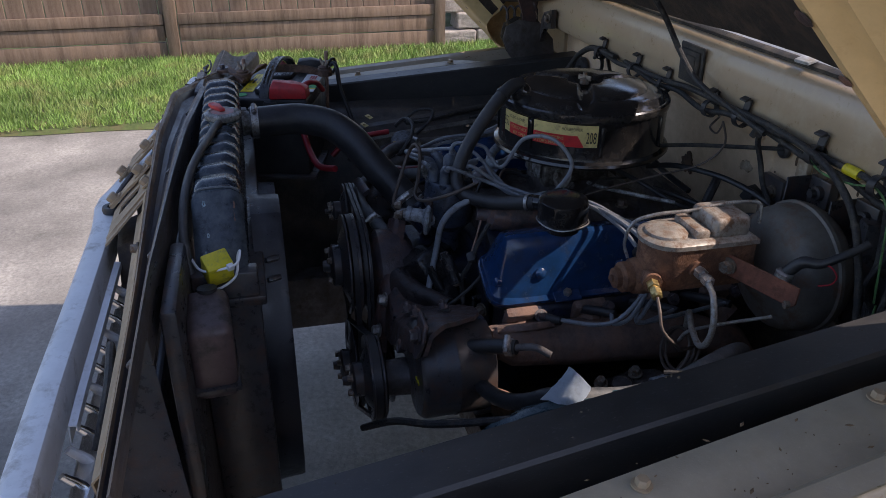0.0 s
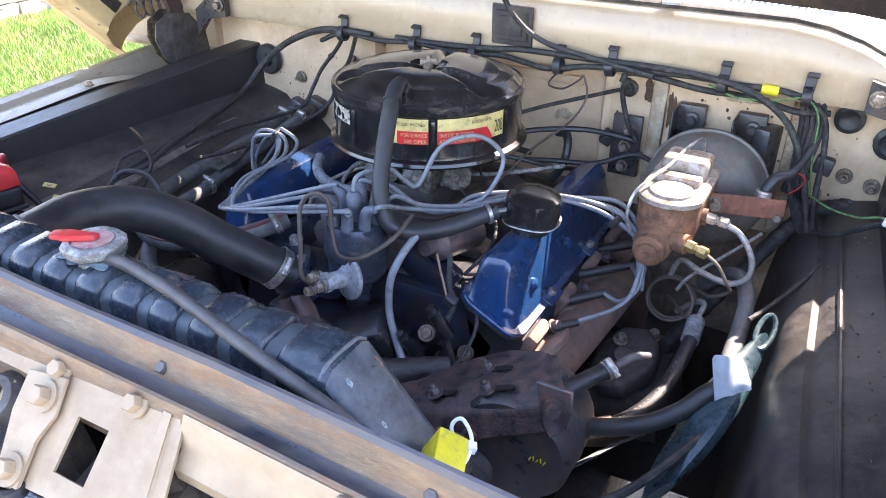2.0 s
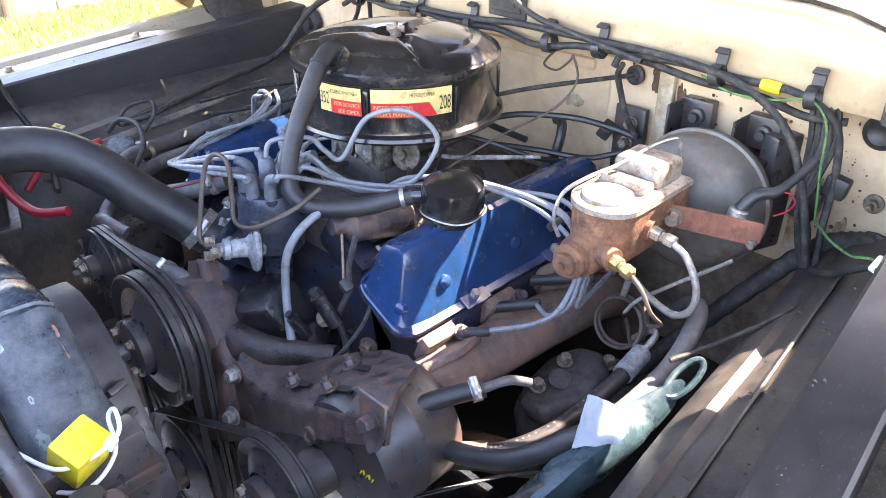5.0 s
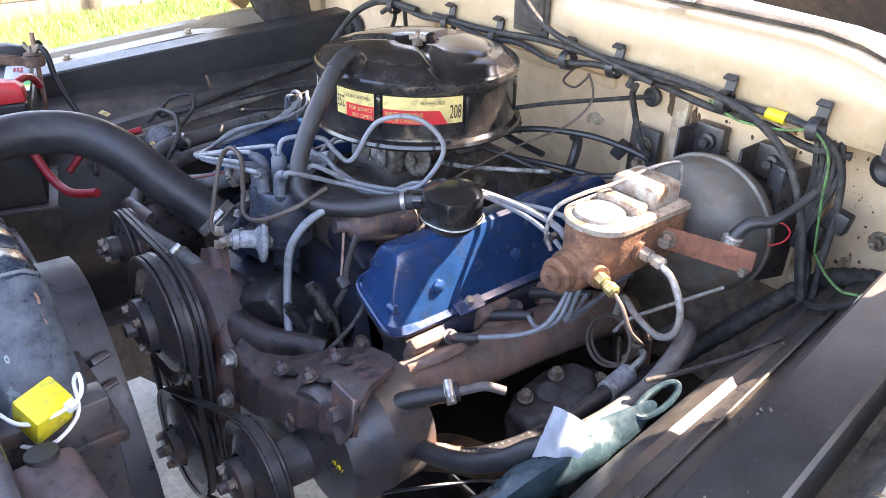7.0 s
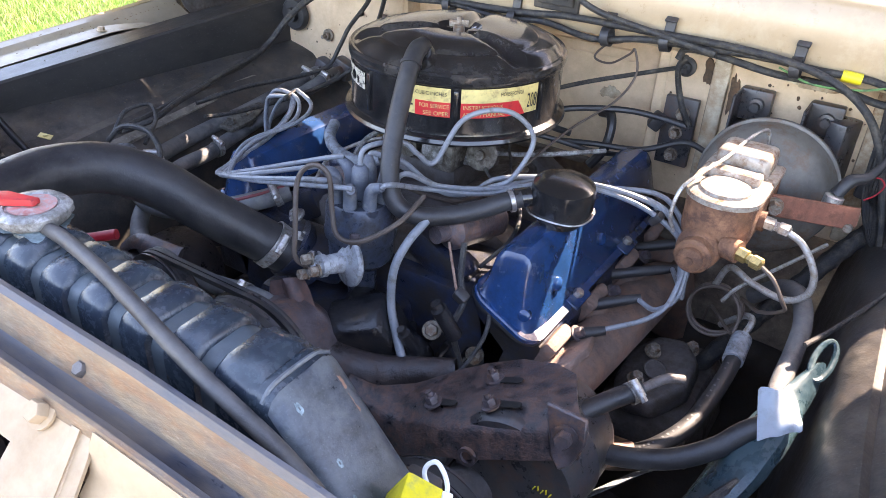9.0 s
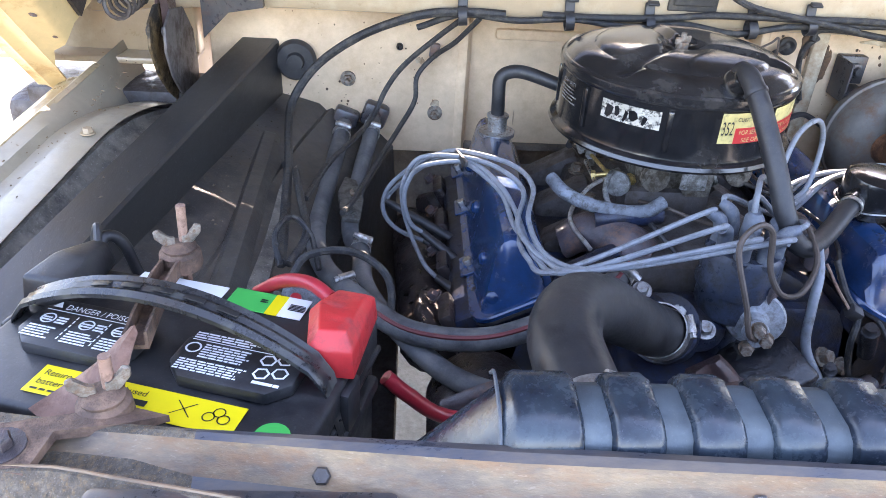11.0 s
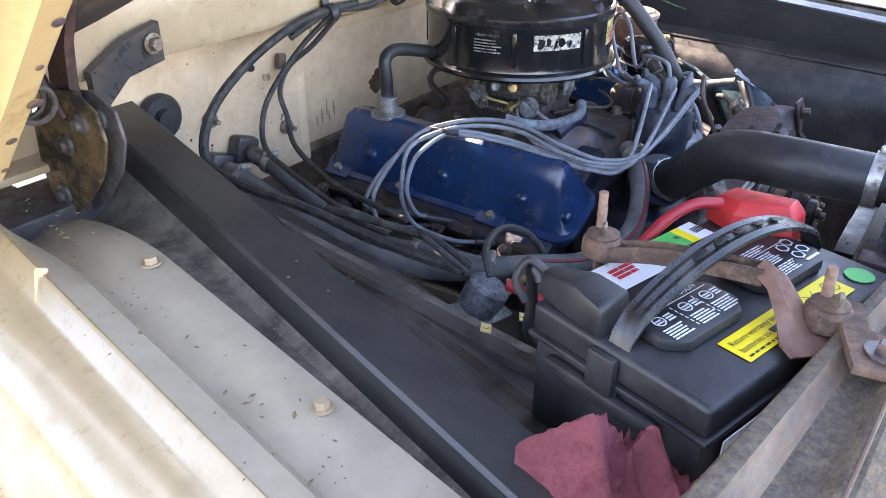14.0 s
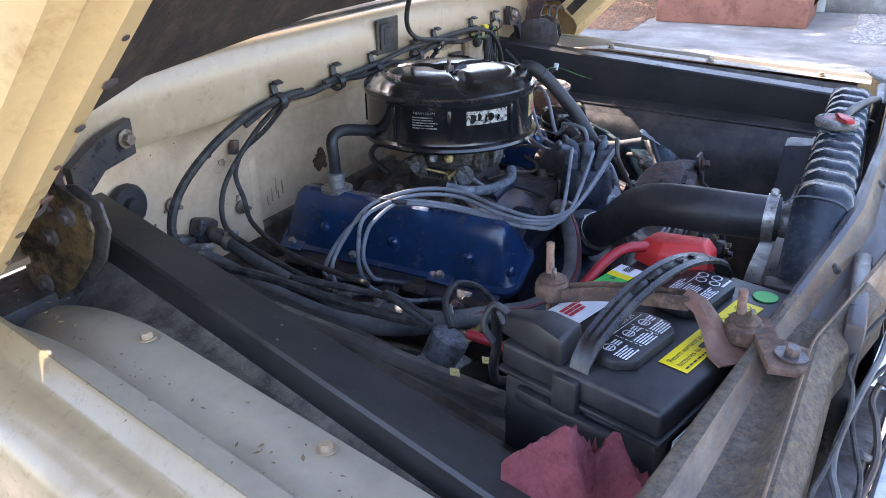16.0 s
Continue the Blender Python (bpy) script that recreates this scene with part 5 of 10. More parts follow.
box(bm, (XC, -0.941, 0.985), (0.84, 0.1, 0.016), bevel=0.004)
part("header_plate", bm, BLACK, rad)
bm = nb()
box(bm, (XC, -0.941, 0.72), (0.76, 0.06, 0.52), bevel=0.002)
part("core", bm, DARK, rad, "dark finned core")
bm = nb()
for k in range(90):
    box(bm, (XC - 0.37 + 0.74 * k / 89, -0.909, 0.72), (0.0012, 0.006, 0.5))
for k in range(90):
    box(bm, (XC - 0.37 + 0.74 * k / 89, -0.973, 0.72), (0.0012, 0.006, 0.5))
tagged(part("core_fin", bm, DARK, rad), kind="stuff")
for x in (XC - 0.4, XC + 0.4):
    bm = nb()
    box(bm, (x, -0.945, 0.75), (0.03, 0.09, 0.56), bevel=0.004)
    part("side_strap", bm, BLACK, rad)
for cx, cy, r0, r1, seed, material, label in ((0.066, -0.94, 0.018, 0.046, 3, COOLANT, "dried pale coolant crust"), (0.42, -0.93, 0.0, 0.014, 5, TABBROWN, "rust spot"), (0.408, -0.925, 0.0, 0.006, 12, TABBROWN, "rust spot"), (0.428, -0.946, 0.0, 0.008, 8, COOLANT, "pale crust spot"), (0.46, -0.967, 0.0, 0.009, 14, COOLANT, "pale crust spot"), (0.437, -0.962, 0.0, 0.004, 15, COOLANT, "pale crust spot"), (0.405, -0.965, 0.0, 0.005, 16, COOLANT, "pale crust spot"), (0.356, -0.935, 0.0, 0.01, 9, TABBROWN, "rust spot")):
    bm = nb()
    n = 48
    def deck(a, r):
        x, y = cx + r * math.cos(a), cy + r * 0.7 * math.sin(a)
        z = 1.1228 if x < 0.372 else 1.1182 - 1.0805 * (x - 0.391)
        if y < -0.97:
            z -= 0.9 * (-0.97 - y)
        return Vector((x, y, z + 0.0004))
    inner = [bm.verts.new(deck(2 * math.pi * k / n, r0 + 0.001)) for k in range(n)]
    outer = [bm.verts.new(deck(2 * math.pi * k / n, r0 + (r1 - r0) * (0.7 + (0.75 if r0 else 0.28) * noise.noise(Vector((math.cos(2 * math.pi * k / n) * 2.2, math.sin(2 * math.pi * k / n) * 2.2, seed * 3.1)))))) for k in range(n)]
    for k in range(n):
        bm.faces.new((inner[k], inner[(k + 1) % n], outer[(k + 1) % n], outer[k]))
    part("stain", bm, material, rad, label)
bm = nb()
lathe(bm, [(0.021, -0.03), (0.021, 0.004), (0.0255, 0.007), (0.0255, 0.009)], (0.066, -0.938, 1.118), (0, 0, 1), 28)
part("filler_neck", bm, ZINC, rad, "corroded filler neck")
bm = nb()
seg = 48
lathe(bm, [(0.0295, 0.0), (0.0318, 0.003), (0.0318, 0.0095), (0.029, 0.0125), (0.0235, 0.0133), (0.0225, 0.0115), (0, 0.0115)], (0.066, -0.938, 1.1265), (0, 0, 1), seg)
for v in bm.verts:
    d = Vector((v.co.x - 0.066, v.co.y + 0.938))
    if d.length > 0.0285:
        a = math.atan2(d.y, d.x)
        k = 1 + 0.035 * max(0, math.cos(a * 6))
        v.co.x, v.co.y = 0.066 + d.x * k, -0.938 + d.y * k
capob = part("radiator_cap", bm, ZINC, rad, "silver scalloped radiator cap")
bm = nb()
lathe(bm, [(0.0205, 0), (0.0205, 0.001), (0, 0.001)], (0.066, -0.938, 1.1381), (0, 0, 1), 32)
part("cap_decal", bm, FADEDRED, capob, "faded red warning disc")
bm = nb()
m = pose(0.058, -0.944, 1.1402, 0, 0, 24)
prism(bm, [(-0.033, -0.0065), (-0.024, -0.0085), (-0.016, -0.0065), (0.016, -0.005), (0.0175, 0.005), (-0.016, 0.0065), (-0.024, 0.0085), (-0.033, 0.0065)], m, 0.006, 0.002, 2)
part("lever", bm, RED, capob, "red pressure release lever")
bm = nb()
tube(bm, [(0.084, -0.942, 1.1245), (0.13, -0.95, 1.131), (0.19, -0.96, 1.13), (0.245, -0.972, 1.127), (0.29, -0.981, 1.122), (0.335, -0.988, 1.114), (0.377, -0.992, 1.105), (0.42, -0.994, 1.09), (0.455, -0.993, 1.06), (0.475, -0.985, 0.99), (0.48, -0.975, 0.85)], 0.0066, 10, 6)
single("overflow_hose", bm, OVERFLOW, "weathered grey-black rubber overflow hose lying along the radiator tank", "hose")
bm = nb()
cyl(bm, (-0.163, -0.91, 1.046), (-0.163, -0.86, 1.046), 0.025, seg=24)
part("outlet_neck", bm, ZINC, rad)

bm = nb()
tube(bm, [(-0.163, -0.895, 1.046), (-0.168, -0.85, 1.046), (-0.17, -0.79, 1.045), (-0.15, -0.73, 1.035), (-0.11, -0.685, 1.008), (-0.062, -0.645, 0.963), (-0.02, -0.605, 0.922), (0.02, -0.575, 0.89)], [0.031, 0.032, 0.033, 0.033, 0.033, 0.032, 0.032, 0.031], 20, 8)
uh = single("upper_radiator_hose", bm, RUBBER, "thick black rubber upper radiator hose curving to the thermostat housing", "hose")
for at, ax, r in (((-0.163, -0.884, 1.046), (0, 1, 0), 0.0325), ((-0.003, -0.592, 0.909), (0.5, 0.45, -0.62), 0.033)):
    bm = nb()
    band(bm, at, ax, r, 0.015)
    part("hose_clamp", bm, STEEL, uh, "bright steel worm-drive hose clamp")

# shroud
shroud = thing("fan_shroud", "black plastic fan shroud with stepped panels", "shroud", (XC, -0.87, 0.5))
bm = nb()
cx, cz = XC, 0.76
N = 72
body = []
for k in range(N):
    a = 2 * math.pi * k / N
    d = Vector((math.cos(a), math.sin(a)))
    q = min(0.362, (0.36 if d.x > 0 else 0.2) / max(abs(d.x), 1e-4), (0.17 + 0.115 * min(1.0, max(0.0, (d.x - 0.2) / 0.3))) / max(abs(d.y), 1e-4))
    step = 0.005 if (k // 4) % 2 else 0.0
    body.append([Vector((cx + d.x * (q - w), y, cz + d.y * (q - w))) for w, y in ((0.0, -0.905), (step, -0.885), (step + 0.001, -0.864), (step + 0.003, -0.858), (0.018, -0.858), (0.02, -0.864), (0.024, -0.905))])
vs = [[bm.verts.new(p) for p in ring] for ring in body]
for i in range(N):
    for j in range(6):
        bm.faces.new((vs[i][j], vs[(i + 1) % N][j], vs[(i + 1) % N][j + 1], vs[i][j + 1]))
part("shroud_body", bm, SHROUD, shroud, smooth=20)
for x, z in ((0.363, 0.985), (0.372, 0.955)):
    bm = nb()
    box(bm, (x, -0.878, z), (0.008, 0.022, 0.012), (0, 50, 20), 0.002)
    part("retaining_clip", bm, BLACK, shroud, "small black retaining clip")

def pulley(name, label, at, r, grooves=1, hub=0.35, width=0.026):
    t = thing(name, label, "pulley", at, "belt pulleys")
    prof = [(0.0, -0.004), (r * hub, -0.004), (r * hub + 0.004, -0.02), (r * 0.62, -0.014), (r * 0.8, -0.006), (r * 0.96, -0.012)]
    y = -width / 2
    for g in range(grooves):
        prof += [(r, y), (r, y + 0.003), (r * 0.87, y + width * 0.42), (r * 0.87, y + width * 0.58), (r, y + width - 0.003), (r, y + width)]
        y += width
    prof += [(r * 0.9, y + 0.004), (0.0, y + 0.004)]
    bm = nb()
    lathe(bm, prof, at, (0, 1, 0), 48, closed=False)
    part("rim", bm, BLACK, t)
    bm = nb()
    lathe(bm, [(r * hub, 0), (r * hub, 0.03), (r * hub * 0.7, 0.036), (r * hub * 0.3, 0.036), (r * hub * 0.25, 0.05), (0, 0.05)], Vector(at) + Vector((0, -0.004, 0)), (0, -1, 0), 28)
    hub_ob = part("hub", bm, BLACK, t)
    for k in range(4):
        bm = nb()
        a = math.pi / 4 + math.pi / 2 * k
        hexhead(bm, Vector(at) + Vector((math.cos(a) * r * hub * 0.72, -0.038, math.sin(a) * r * hub * 0.72)), (0, -1, 0), 0.006, 0.006, 1.3)
        part("bolt", bm, BOLT, hub_ob)
    return t


pulley("water_pump_pulley", "large black belt pulley on the water pump", (0.072, -0.726, 0.81), 0.102, 2, 0.42, 0.02)
pulley("crankshaft_pulley", "black crankshaft belt pulley low on the engine", (0.085, -0.72, 0.575), 0.094, 3)
pulley("steering_pump_pulley", "black belt pulley on the steering pump", (0.372, -0.728, 0.742), 0.074, 1, 0.4, 0.022)
pulley("idler_pulley", "black belt pulley on the passenger side of the engine", (-0.11, -0.7, 0.85), 0.058, 1)


def belt(points, width, label):
    """A belt round circles (x, z, r) in the plane y, taken as the hull of the circles."""
    ring = []
    for x, z, r in points[0]:
        for k in range(48):
            a = 2 * math.pi * k / 48
            ring.append((x + r * math.cos(a), z + r * math.sin(a)))
    ring = sorted(set(ring))

    def half(some):
        out = []
        for p in some:
            while len(out) > 1 and (out[-1][0] - out[-2][0]) * (p[1] - out[-2][1]) - (out[-1][1] - out[-2][1]) * (p[0] - out[-2][0]) <= 0:
                out.pop()
            out.append(p)
        return out[:-1]

    hull = half(ring) + half(ring[::-1])
    y = points[1]
    n = len(hull)
    cxm = sum(p[0] for p in hull) / n
    czm = sum(p[1] for p in hull) / n
    bm = nb()
    rows = []
    for (x, z) in hull:
        d = Vector((x - cxm, 0, z - czm)).normalized() * 0.009
        rows.append([bm.verts.new(q) for q in ((x, y - width / 2, z), (x, y + width / 2, z), (x - d.x, y + width * 0.3, z - d.z), (x - d.x, y - width * 0.3, z - d.z))])
    for i in range(n):
        a, b = rows[i], rows[(i + 1) % n]
        for j in range(4):
            bm.faces.new((a[j], a[(j + 1) % 4], b[(j + 1) % 4], b[j]))
    single("drive_belt", bm, RUBBER, label, "belt", "drive belts")


belt(([(0.085, 0.575, 0.095), (0.372, 0.742, 0.075)], -0.729), 0.013, "black rubber drive belt to the steering pump")
belt(([(0.072, 0.81, 0.101), (0.085, 0.575, 0.095), (-0.11, 0.85, 0.059)], -0.704), 0.006, "black rubber drive belt on the passenger side")
belt(([(0.072, 0.81, 0.101), (0.085, 0.575, 0.095), (-0.11, 0.85, 0.059)], -0.696), 0.006, "black rubber drive belt on the passenger side")
belt(([(0.072, 0.81, 0.101), (0.085, 0.575, 0.095)], -0.724), 0.01, "black rubber drive belt between crankshaft and water pump")

# ---- engine ----
eng = thing("engine", "greasy dark blue and black V8 engine block with rusty brackets", "engine", (XC, -0.3, 0.42))
bm = nb()
ring = [(-0.16, 0.5), (0.16, 0.5), (0.2, 0.62), (0.27, 0.82), (0.20, 0.885), (-0.20, 0.885), (-0.27, 0.82), (-0.2, 0.62)]
loft(bm, [[Vector((XC + x, y, z)) for x, z in ring] for y in (-0.50, -0.06)])
bmesh.ops.bevel(bm, geom=list(bm.edges), offset=0.01, segments=2, profile=0.5, affect="EDGES")
part("block", bm, BLUEWORN, eng, "greasy dark blue block")
bm = nb()
box(bm, (XC, -0.3, 0.905), (0.24, 0.36, 0.05), bevel=0.015)
intake = part("intake_manifold", bm, DARK, eng, "dark cast intake manifold")
for k in range(4):
    for s in (-1, 1):
        bm = nb()
        box(bm, (XC + s * 0.13, -0.46 + 0.11 * k, 0.9), (0.1, 0.05, 0.05), (0, s * 30, 0), 0.012)
        part("runner", bm, BLUEWORN if k == 0 else DARK, intake)
bm = nb()
box(bm, (XC, -0.26, 0.945), (0.13, 0.15, 0.05), bevel=0.012)
part("carburettor_pad", bm, DARK, intake)
for k in range(3):
    for s in (-1, 1):
        bm = nb()
        hexhead(bm, (XC + s * 0.105, -0.41 + 0.11 * k, 0.929), (0, 0, 1), 0.009, 0.01, 1.4)
        part("bolt", bm, BOLT, intake)
bm = nb()
tube(bm, [(-0.05, -0.40, 0.955), (0.0, -0.405, 0.965), (0.04, -0.4, 0.965)], [0.013, 0.015, 0.013], 12, 5)
part("water_neck", bm, BLUEWORN, intake, "worn blue water neck")
bm = nb()
ring = [(-0.12, 0.5), (0.12, 0.5), (0.14, 0.68), (0.1, 0.84), (-0.1, 0.84), (-0.14, 0.68)]
loft(bm, [[Vector((XC + x, y, z)) for x, z in ring] for y in (-0.60, -0.49)])
bmesh.ops.bevel(bm, geom=list(bm.edges), offset=0.012, segments=2, profile=0.5, affect="EDGES")
part("timing_cover", bm, BLUEWORN, eng)
bm = nb()
lathe(bm, [(0.05, 0), (0.075, 0.02), (0.075, 0.06), (0.05, 0.09)], (0.075, -0.69, 0.80), (0, 1, 0), 28)
part("water_pump", bm, RUSTY, eng, "brown rusty water pump casting")
bm = nb()
box(bm, (0.158, -0.578, 0.815), (0.1, 0.07, 0.1), (18, -24, 14), 0.012, 2)
box(bm, (0.205, -0.565, 0.79), (0.08, 0.05, 0.05), (15, -20, 10), 0.01, 2)
bmesh.ops.subdivide_edges(bm, edges=bm.edges[:], cuts=2, use_grid_fill=True)
for v in bm.verts:
    v.co += Vector((noise.noise(v.co * 34), noise.noise(v.co * 34 + Vector((7, 0, 0))), noise.noise(v.co * 34 + Vector((0, 5, 0))))) * 0.006
part("timing_casting", bm, OILBLK, eng, "oil-wet black casting", 60)
bm = nb()
across = Vector((0.82, 0.12, 0.42)).normalized()
face = Vector((-0.25, -0.9, 0.35)).normalized()
spine = ((0.046, -0.622, 0.885, 0.022), (0.054, -0.628, 0.868, 0.031), (0.082, -0.645, 0.835, 0.034), (0.112, -0.66, 0.8, 0.042), (0.14, -0.675, 0.765, 0.048), (0.16, -0.688, 0.72, 0.046), (0.168, -0.695, 0.66, 0.042))
loft(bm, [[Vector((x, y, z)) + across * (w * u) + face * d for u, d in ((-1, -0.012), (-0.92, 0.006), (-0.5, 0.014), (0.1, 0.008), (0.6, 0.014), (0.94, 0.008), (1, -0.012))] for x, y, z, w in spine])
bmesh.ops.subdivide_edges(bm, edges=bm.edges[:], cuts=1, use_grid_fill=True, smooth=0.7)
part("rusty_bracket", bm, RUSTLEG, eng, "red-brown cast support bracket", 60)
bm = nb()
tube(bm, [(0.11, -0.645, 0.81), (0.15, -0.64, 0.80), (0.2, -0.625, 0.80), (0.25, -0.6, 0.81), (0.3, -0.575, 0.82)], [0.034, 0.03, 0.026, 0.02, 0.016], 14, 6, 0.75)
part("bracket_arm", bm, DARKARM, eng, "oily dark brown bracket arm", 70)
bm = nb()
box(bm, (0.12, -0.55, 0.80), (0.07, 0.05, 0.12), (0, 20, 10), 0.02)
cast = part("front_casting", bm, GLOSS, eng, "oily glossy black casting")
for k in range(5):
    bm = nb()
    box(bm, (0.15 + 0.028 * k, -0.54 + 0.012 * k, 0.79 - 0.006 * k), (0.012, 0.03, 0.07), (0, 25, 0), 0.005)
    part("casting_rib", bm, GLOSS, cast)
bm = nb()
lathe(bm, [(0.034, -0.03), (0.036, 0.0), (0.045, 0.012), (0.045, 0.02)], (0.02, -0.56, 0.885), (-0.5, -0.45, 0.62), 24)
box(bm, (0.035, -0.545, 0.89), (0.11, 0.08, 0.05), (10, 10, 20), 0.018)
part("thermostat_housing", bm, BLUEWORN, eng, "dark blue thermostat housing")
for p in ((0.027, -0.565, 0.915), (0.06, -0.575, 0.90), (-0.012, -0.53, 0.925)):
    bm = nb()
    hexhead(bm, p, (-0.2, -0.5, 0.8), 0.0085, 0.008)
    part("bolt", bm, STEEL, eng)
for s in (-1, 1):
    bm = nb()
    loft(bm, [[Vector((XC + s * (0.2 + a), y, z)) for a, z in ((0, 0.90), (0.115, 0.845), (0.10, 0.74), (0.03, 0.74))] for y in (-0.50, -0.05)])
    bmesh.ops.bevel(bm, geom=list(bm.edges), offset=0.008, segments=2, profile=0.5, affect="EDGES")
    part("cylinder_head", bm, BLUEWORN, eng)
    man = nb()
    log = ((-0.53, 0.335, 0.812, 0.7), (-0.50, 0.342, 0.808, 0.95), (-0.40, 0.346, 0.80, 1.0), (-0.28, 0.35, 0.797, 1.06), (-0.16, 0.356, 0.788, 1.06), (-0.06, 0.36, 0.755, 0.95), (-0.02, 0.36, 0.68, 0.85), (-0.01, 0.36, 0.60, 0.8))
    shape = ((-0.05, -0.028), (-0.04, 0.006), (-0.02, 0.026), (0.014, 0.03), (0.036, 0.012), (0.042, -0.014), (0.028, -0.036), (-0.02, -0.044))
    loft(man, [[Vector((XC + s * (o + x * k), y + (0.0 if i < 6 else 0.4 * z), zc + z * k)) for x, z in shape] for i, (y, o, zc, k) in enumerate(log)])
    bmesh.ops.subdivide_edges(man, edges=man.edges[:], cuts=1, use_grid_fill=True, smooth=0.4)
    for v in man.verts:
        v.co += Vector((0, 0, 0.003 * noise.noise(v.co * 22)))
    iron = MANIFOLD if s > 0 else DARKARM
    mo = part("exhaust_manifold", man, iron, eng, "scaly rusted exhaust manifold", 50)
    bm = nb()
    prism(bm, [(-0.05, -0.02), (-0.03, 0.02), (0.0, 0.034), (0.05, 0.03), (0.062, 0.008), (0.052, -0.026), (0.01, -0.036)], Matrix.Translation((XC + s * 0.337, -0.475, 0.822)) @ Matrix.Rotation(radians(90), 4, "Z") @ Matrix.Rotation(radians(-s * 30), 4, "X"), 0.012, 0.003, 2)
    part("heat_flange", bm, iron, mo, "angular rusted flange plate")
    for k in range(4):
        y = -0.47 + 0.125 * k
        bm = nb()
        tube(bm, [(XC + s * 0.29, y, 0.82), (XC + s * 0.318, y, 0.815), (XC + s * 0.345, y + 0.02, 0.797)], 0.023, 10, 4)
        part("port", bm, iron, mo)
        bm = nb()
        box(bm, (XC + s * 0.315, y, 0.835), (0.02, 0.06, 0.045), (0, s * 30, 0), 0.006)
        part("port_flange", bm, iron, mo)
    for k in range(4):
        bm = nb()
        hexhead(bm, (XC + s * 0.335, -0.44 + 0.125 * k, 0.845), (s * 0.7, 0, 0.7), 0.008, 0.008)
        part("bolt", bm, RUSTY, mo)


def valve_cover(s):
    who = "passenger" if s < 0 else "driver"
    mid = 0.08
    t = thing("valve_cover", f"glossy dark blue valve cover with chipped paint, {who} side", "valve cover", (mid + s * 0.25, -0.28, 0.85), "valve covers")
    section = ((0.206, 0.907), (0.211, 0.932), (0.217, 0.955), (0.224, 0.965), (0.232, 0.969), (0.258, 0.972), (0.266, 0.968), (0.272, 0.957), (0.279, 0.925), (0.286, 0.89), (0.293, 0.862))

    def ring(y, k, pull=0.0):
        """The cover's section at y, its height above the slanted base cut to the share k."""
        out = []
        for o, z in section:
            base = 0.907 - (o - 0.206) * 0.517
            out.append(Vector((mid + s * (o + (0.25 - o) * pull), y, base + (z - base) * k)))
        return out

    bm = nb()
    loft(bm, [ring(-0.517, 0.02, 0.06), ring(-0.514, 0.1, 0.05), ring(-0.503, 0.5, 0.05), ring(-0.493, 0.86, 0.06), ring(-0.488, 0.96, 0.05), ring(-0.478, 1.0, 0.03), ring(-0.46, 1.0), ring(-0.3, 1.0), ring(-0.09, 1.0), ring(-0.07, 0.98, 0.03), ring(-0.058, 0.88, 0.05), ring(-0.042, 0.45, 0.02), ring(-0.034, 0.02)])
    part("cover", bm, BLUE, t, "", 28)
    a, b = Vector((mid + s * 0.198, 0, 0.911)), Vector((mid + s * 0.301, 0, 0.8575))
    d = (b - a).normalized()
    nrm = Vector((-d.z, 0, d.x)) * (1 if d.x > 0 else -1)
    wide, r = (b - a).length, 0.03
    y0, y1 = -0.524, -0.022
    rim = []
    for cx, cy, a0 in ((r, y0 + r, 180), (wide - r, y0 + r, 270), (wide - r, y1 - r, 0), (r, y1 - r, 90)):
        for k in range(7):
            w = radians(a0 + 15 * k)
            rim.append(a + d * (cx + r * math.cos(w)) + Vector((0, cy + r * math.sin(w), 0)))
    core = sum(rim, Vector()) / len(rim)
    bm = nb()
    loft(bm, [[p - nrm * 0.004 for p in rim], [p + nrm * 0.001 for p in rim], [p + (core - p).normalized() * 0.002 + nrm * 0.003 for p in rim]])
    part("base_flange", bm, BLUE, t)
    bm = nb()
    loft(bm, [[p - nrm * 0.009 for p in rim], [p - nrm * 0.0045 for p in rim]])
    part("gasket", bm, RUBBER, t)
    for y in (-0.383, -0.2, -0.06):
        bm = nb()
        p = b - d * 0.008 + Vector((0, y, 0)) + nrm * 0.003
        hexhead(bm, p, nrm, 0.0075, 0.008, 1.3)
        part("bolt", bm, STEEL, t)
        bm = nb()
        box(bm, (0, 0, 0), (0.026, 0.05, 0.003), bevel=0.001, seg=1, m=Matrix.Translation(b - d * 0.006 + Vector((0, y, 0)) + nrm * 0.0045) @ Matrix((d, Vector((0, 1, 0)), nrm)).transposed().to_4x4())
        part("load_spreader", bm, BLUE, t)
    for y in (-0.43, -0.28, -0.13):
        bm = nb()
        lathe(bm, [(0.012, -0.01), (0.01, 0.004), (0.006, 0.007), (0, 0.008)], (mid + s * 0.283, y, 0.905), (s, 0, 0.2), 14)
        part("pressed_dimple", bm, BLUE, t)
    bm = nb()
    lathe(bm, [(0.009, -0.006), (0.008, 0.003), (0.005, 0.005), (0, 0.006)], (mid + s * 0.276, -0.507, 0.893), (0.2 * s, -1, 0.4), 14)
    part("pressed_dimple", bm, BLUE, t)
    return t


valve_cover(-1)
valve_cover(1)

# oil filler breather on the driver's cover
ofc = thing("oil_filler_cap", "black steel oil filler breather cap on the valve cover", "oil cap", (0.335, -0.385, 0.975))
bm = nb()
lathe(bm, [(0.03, -0.01), (0.03, 0.003), (0.042, 0.004), (0.043, 0.01), (0.043, 0.04), (0.041, 0.047), (0.034, 0.051), (0.02, 0.053), (0, 0.053)], (0.335, -0.385, 0.983), (0.05, -0.05, 1), 36)
part("cap", bm, GLOSS, ofc)
bm = nb()
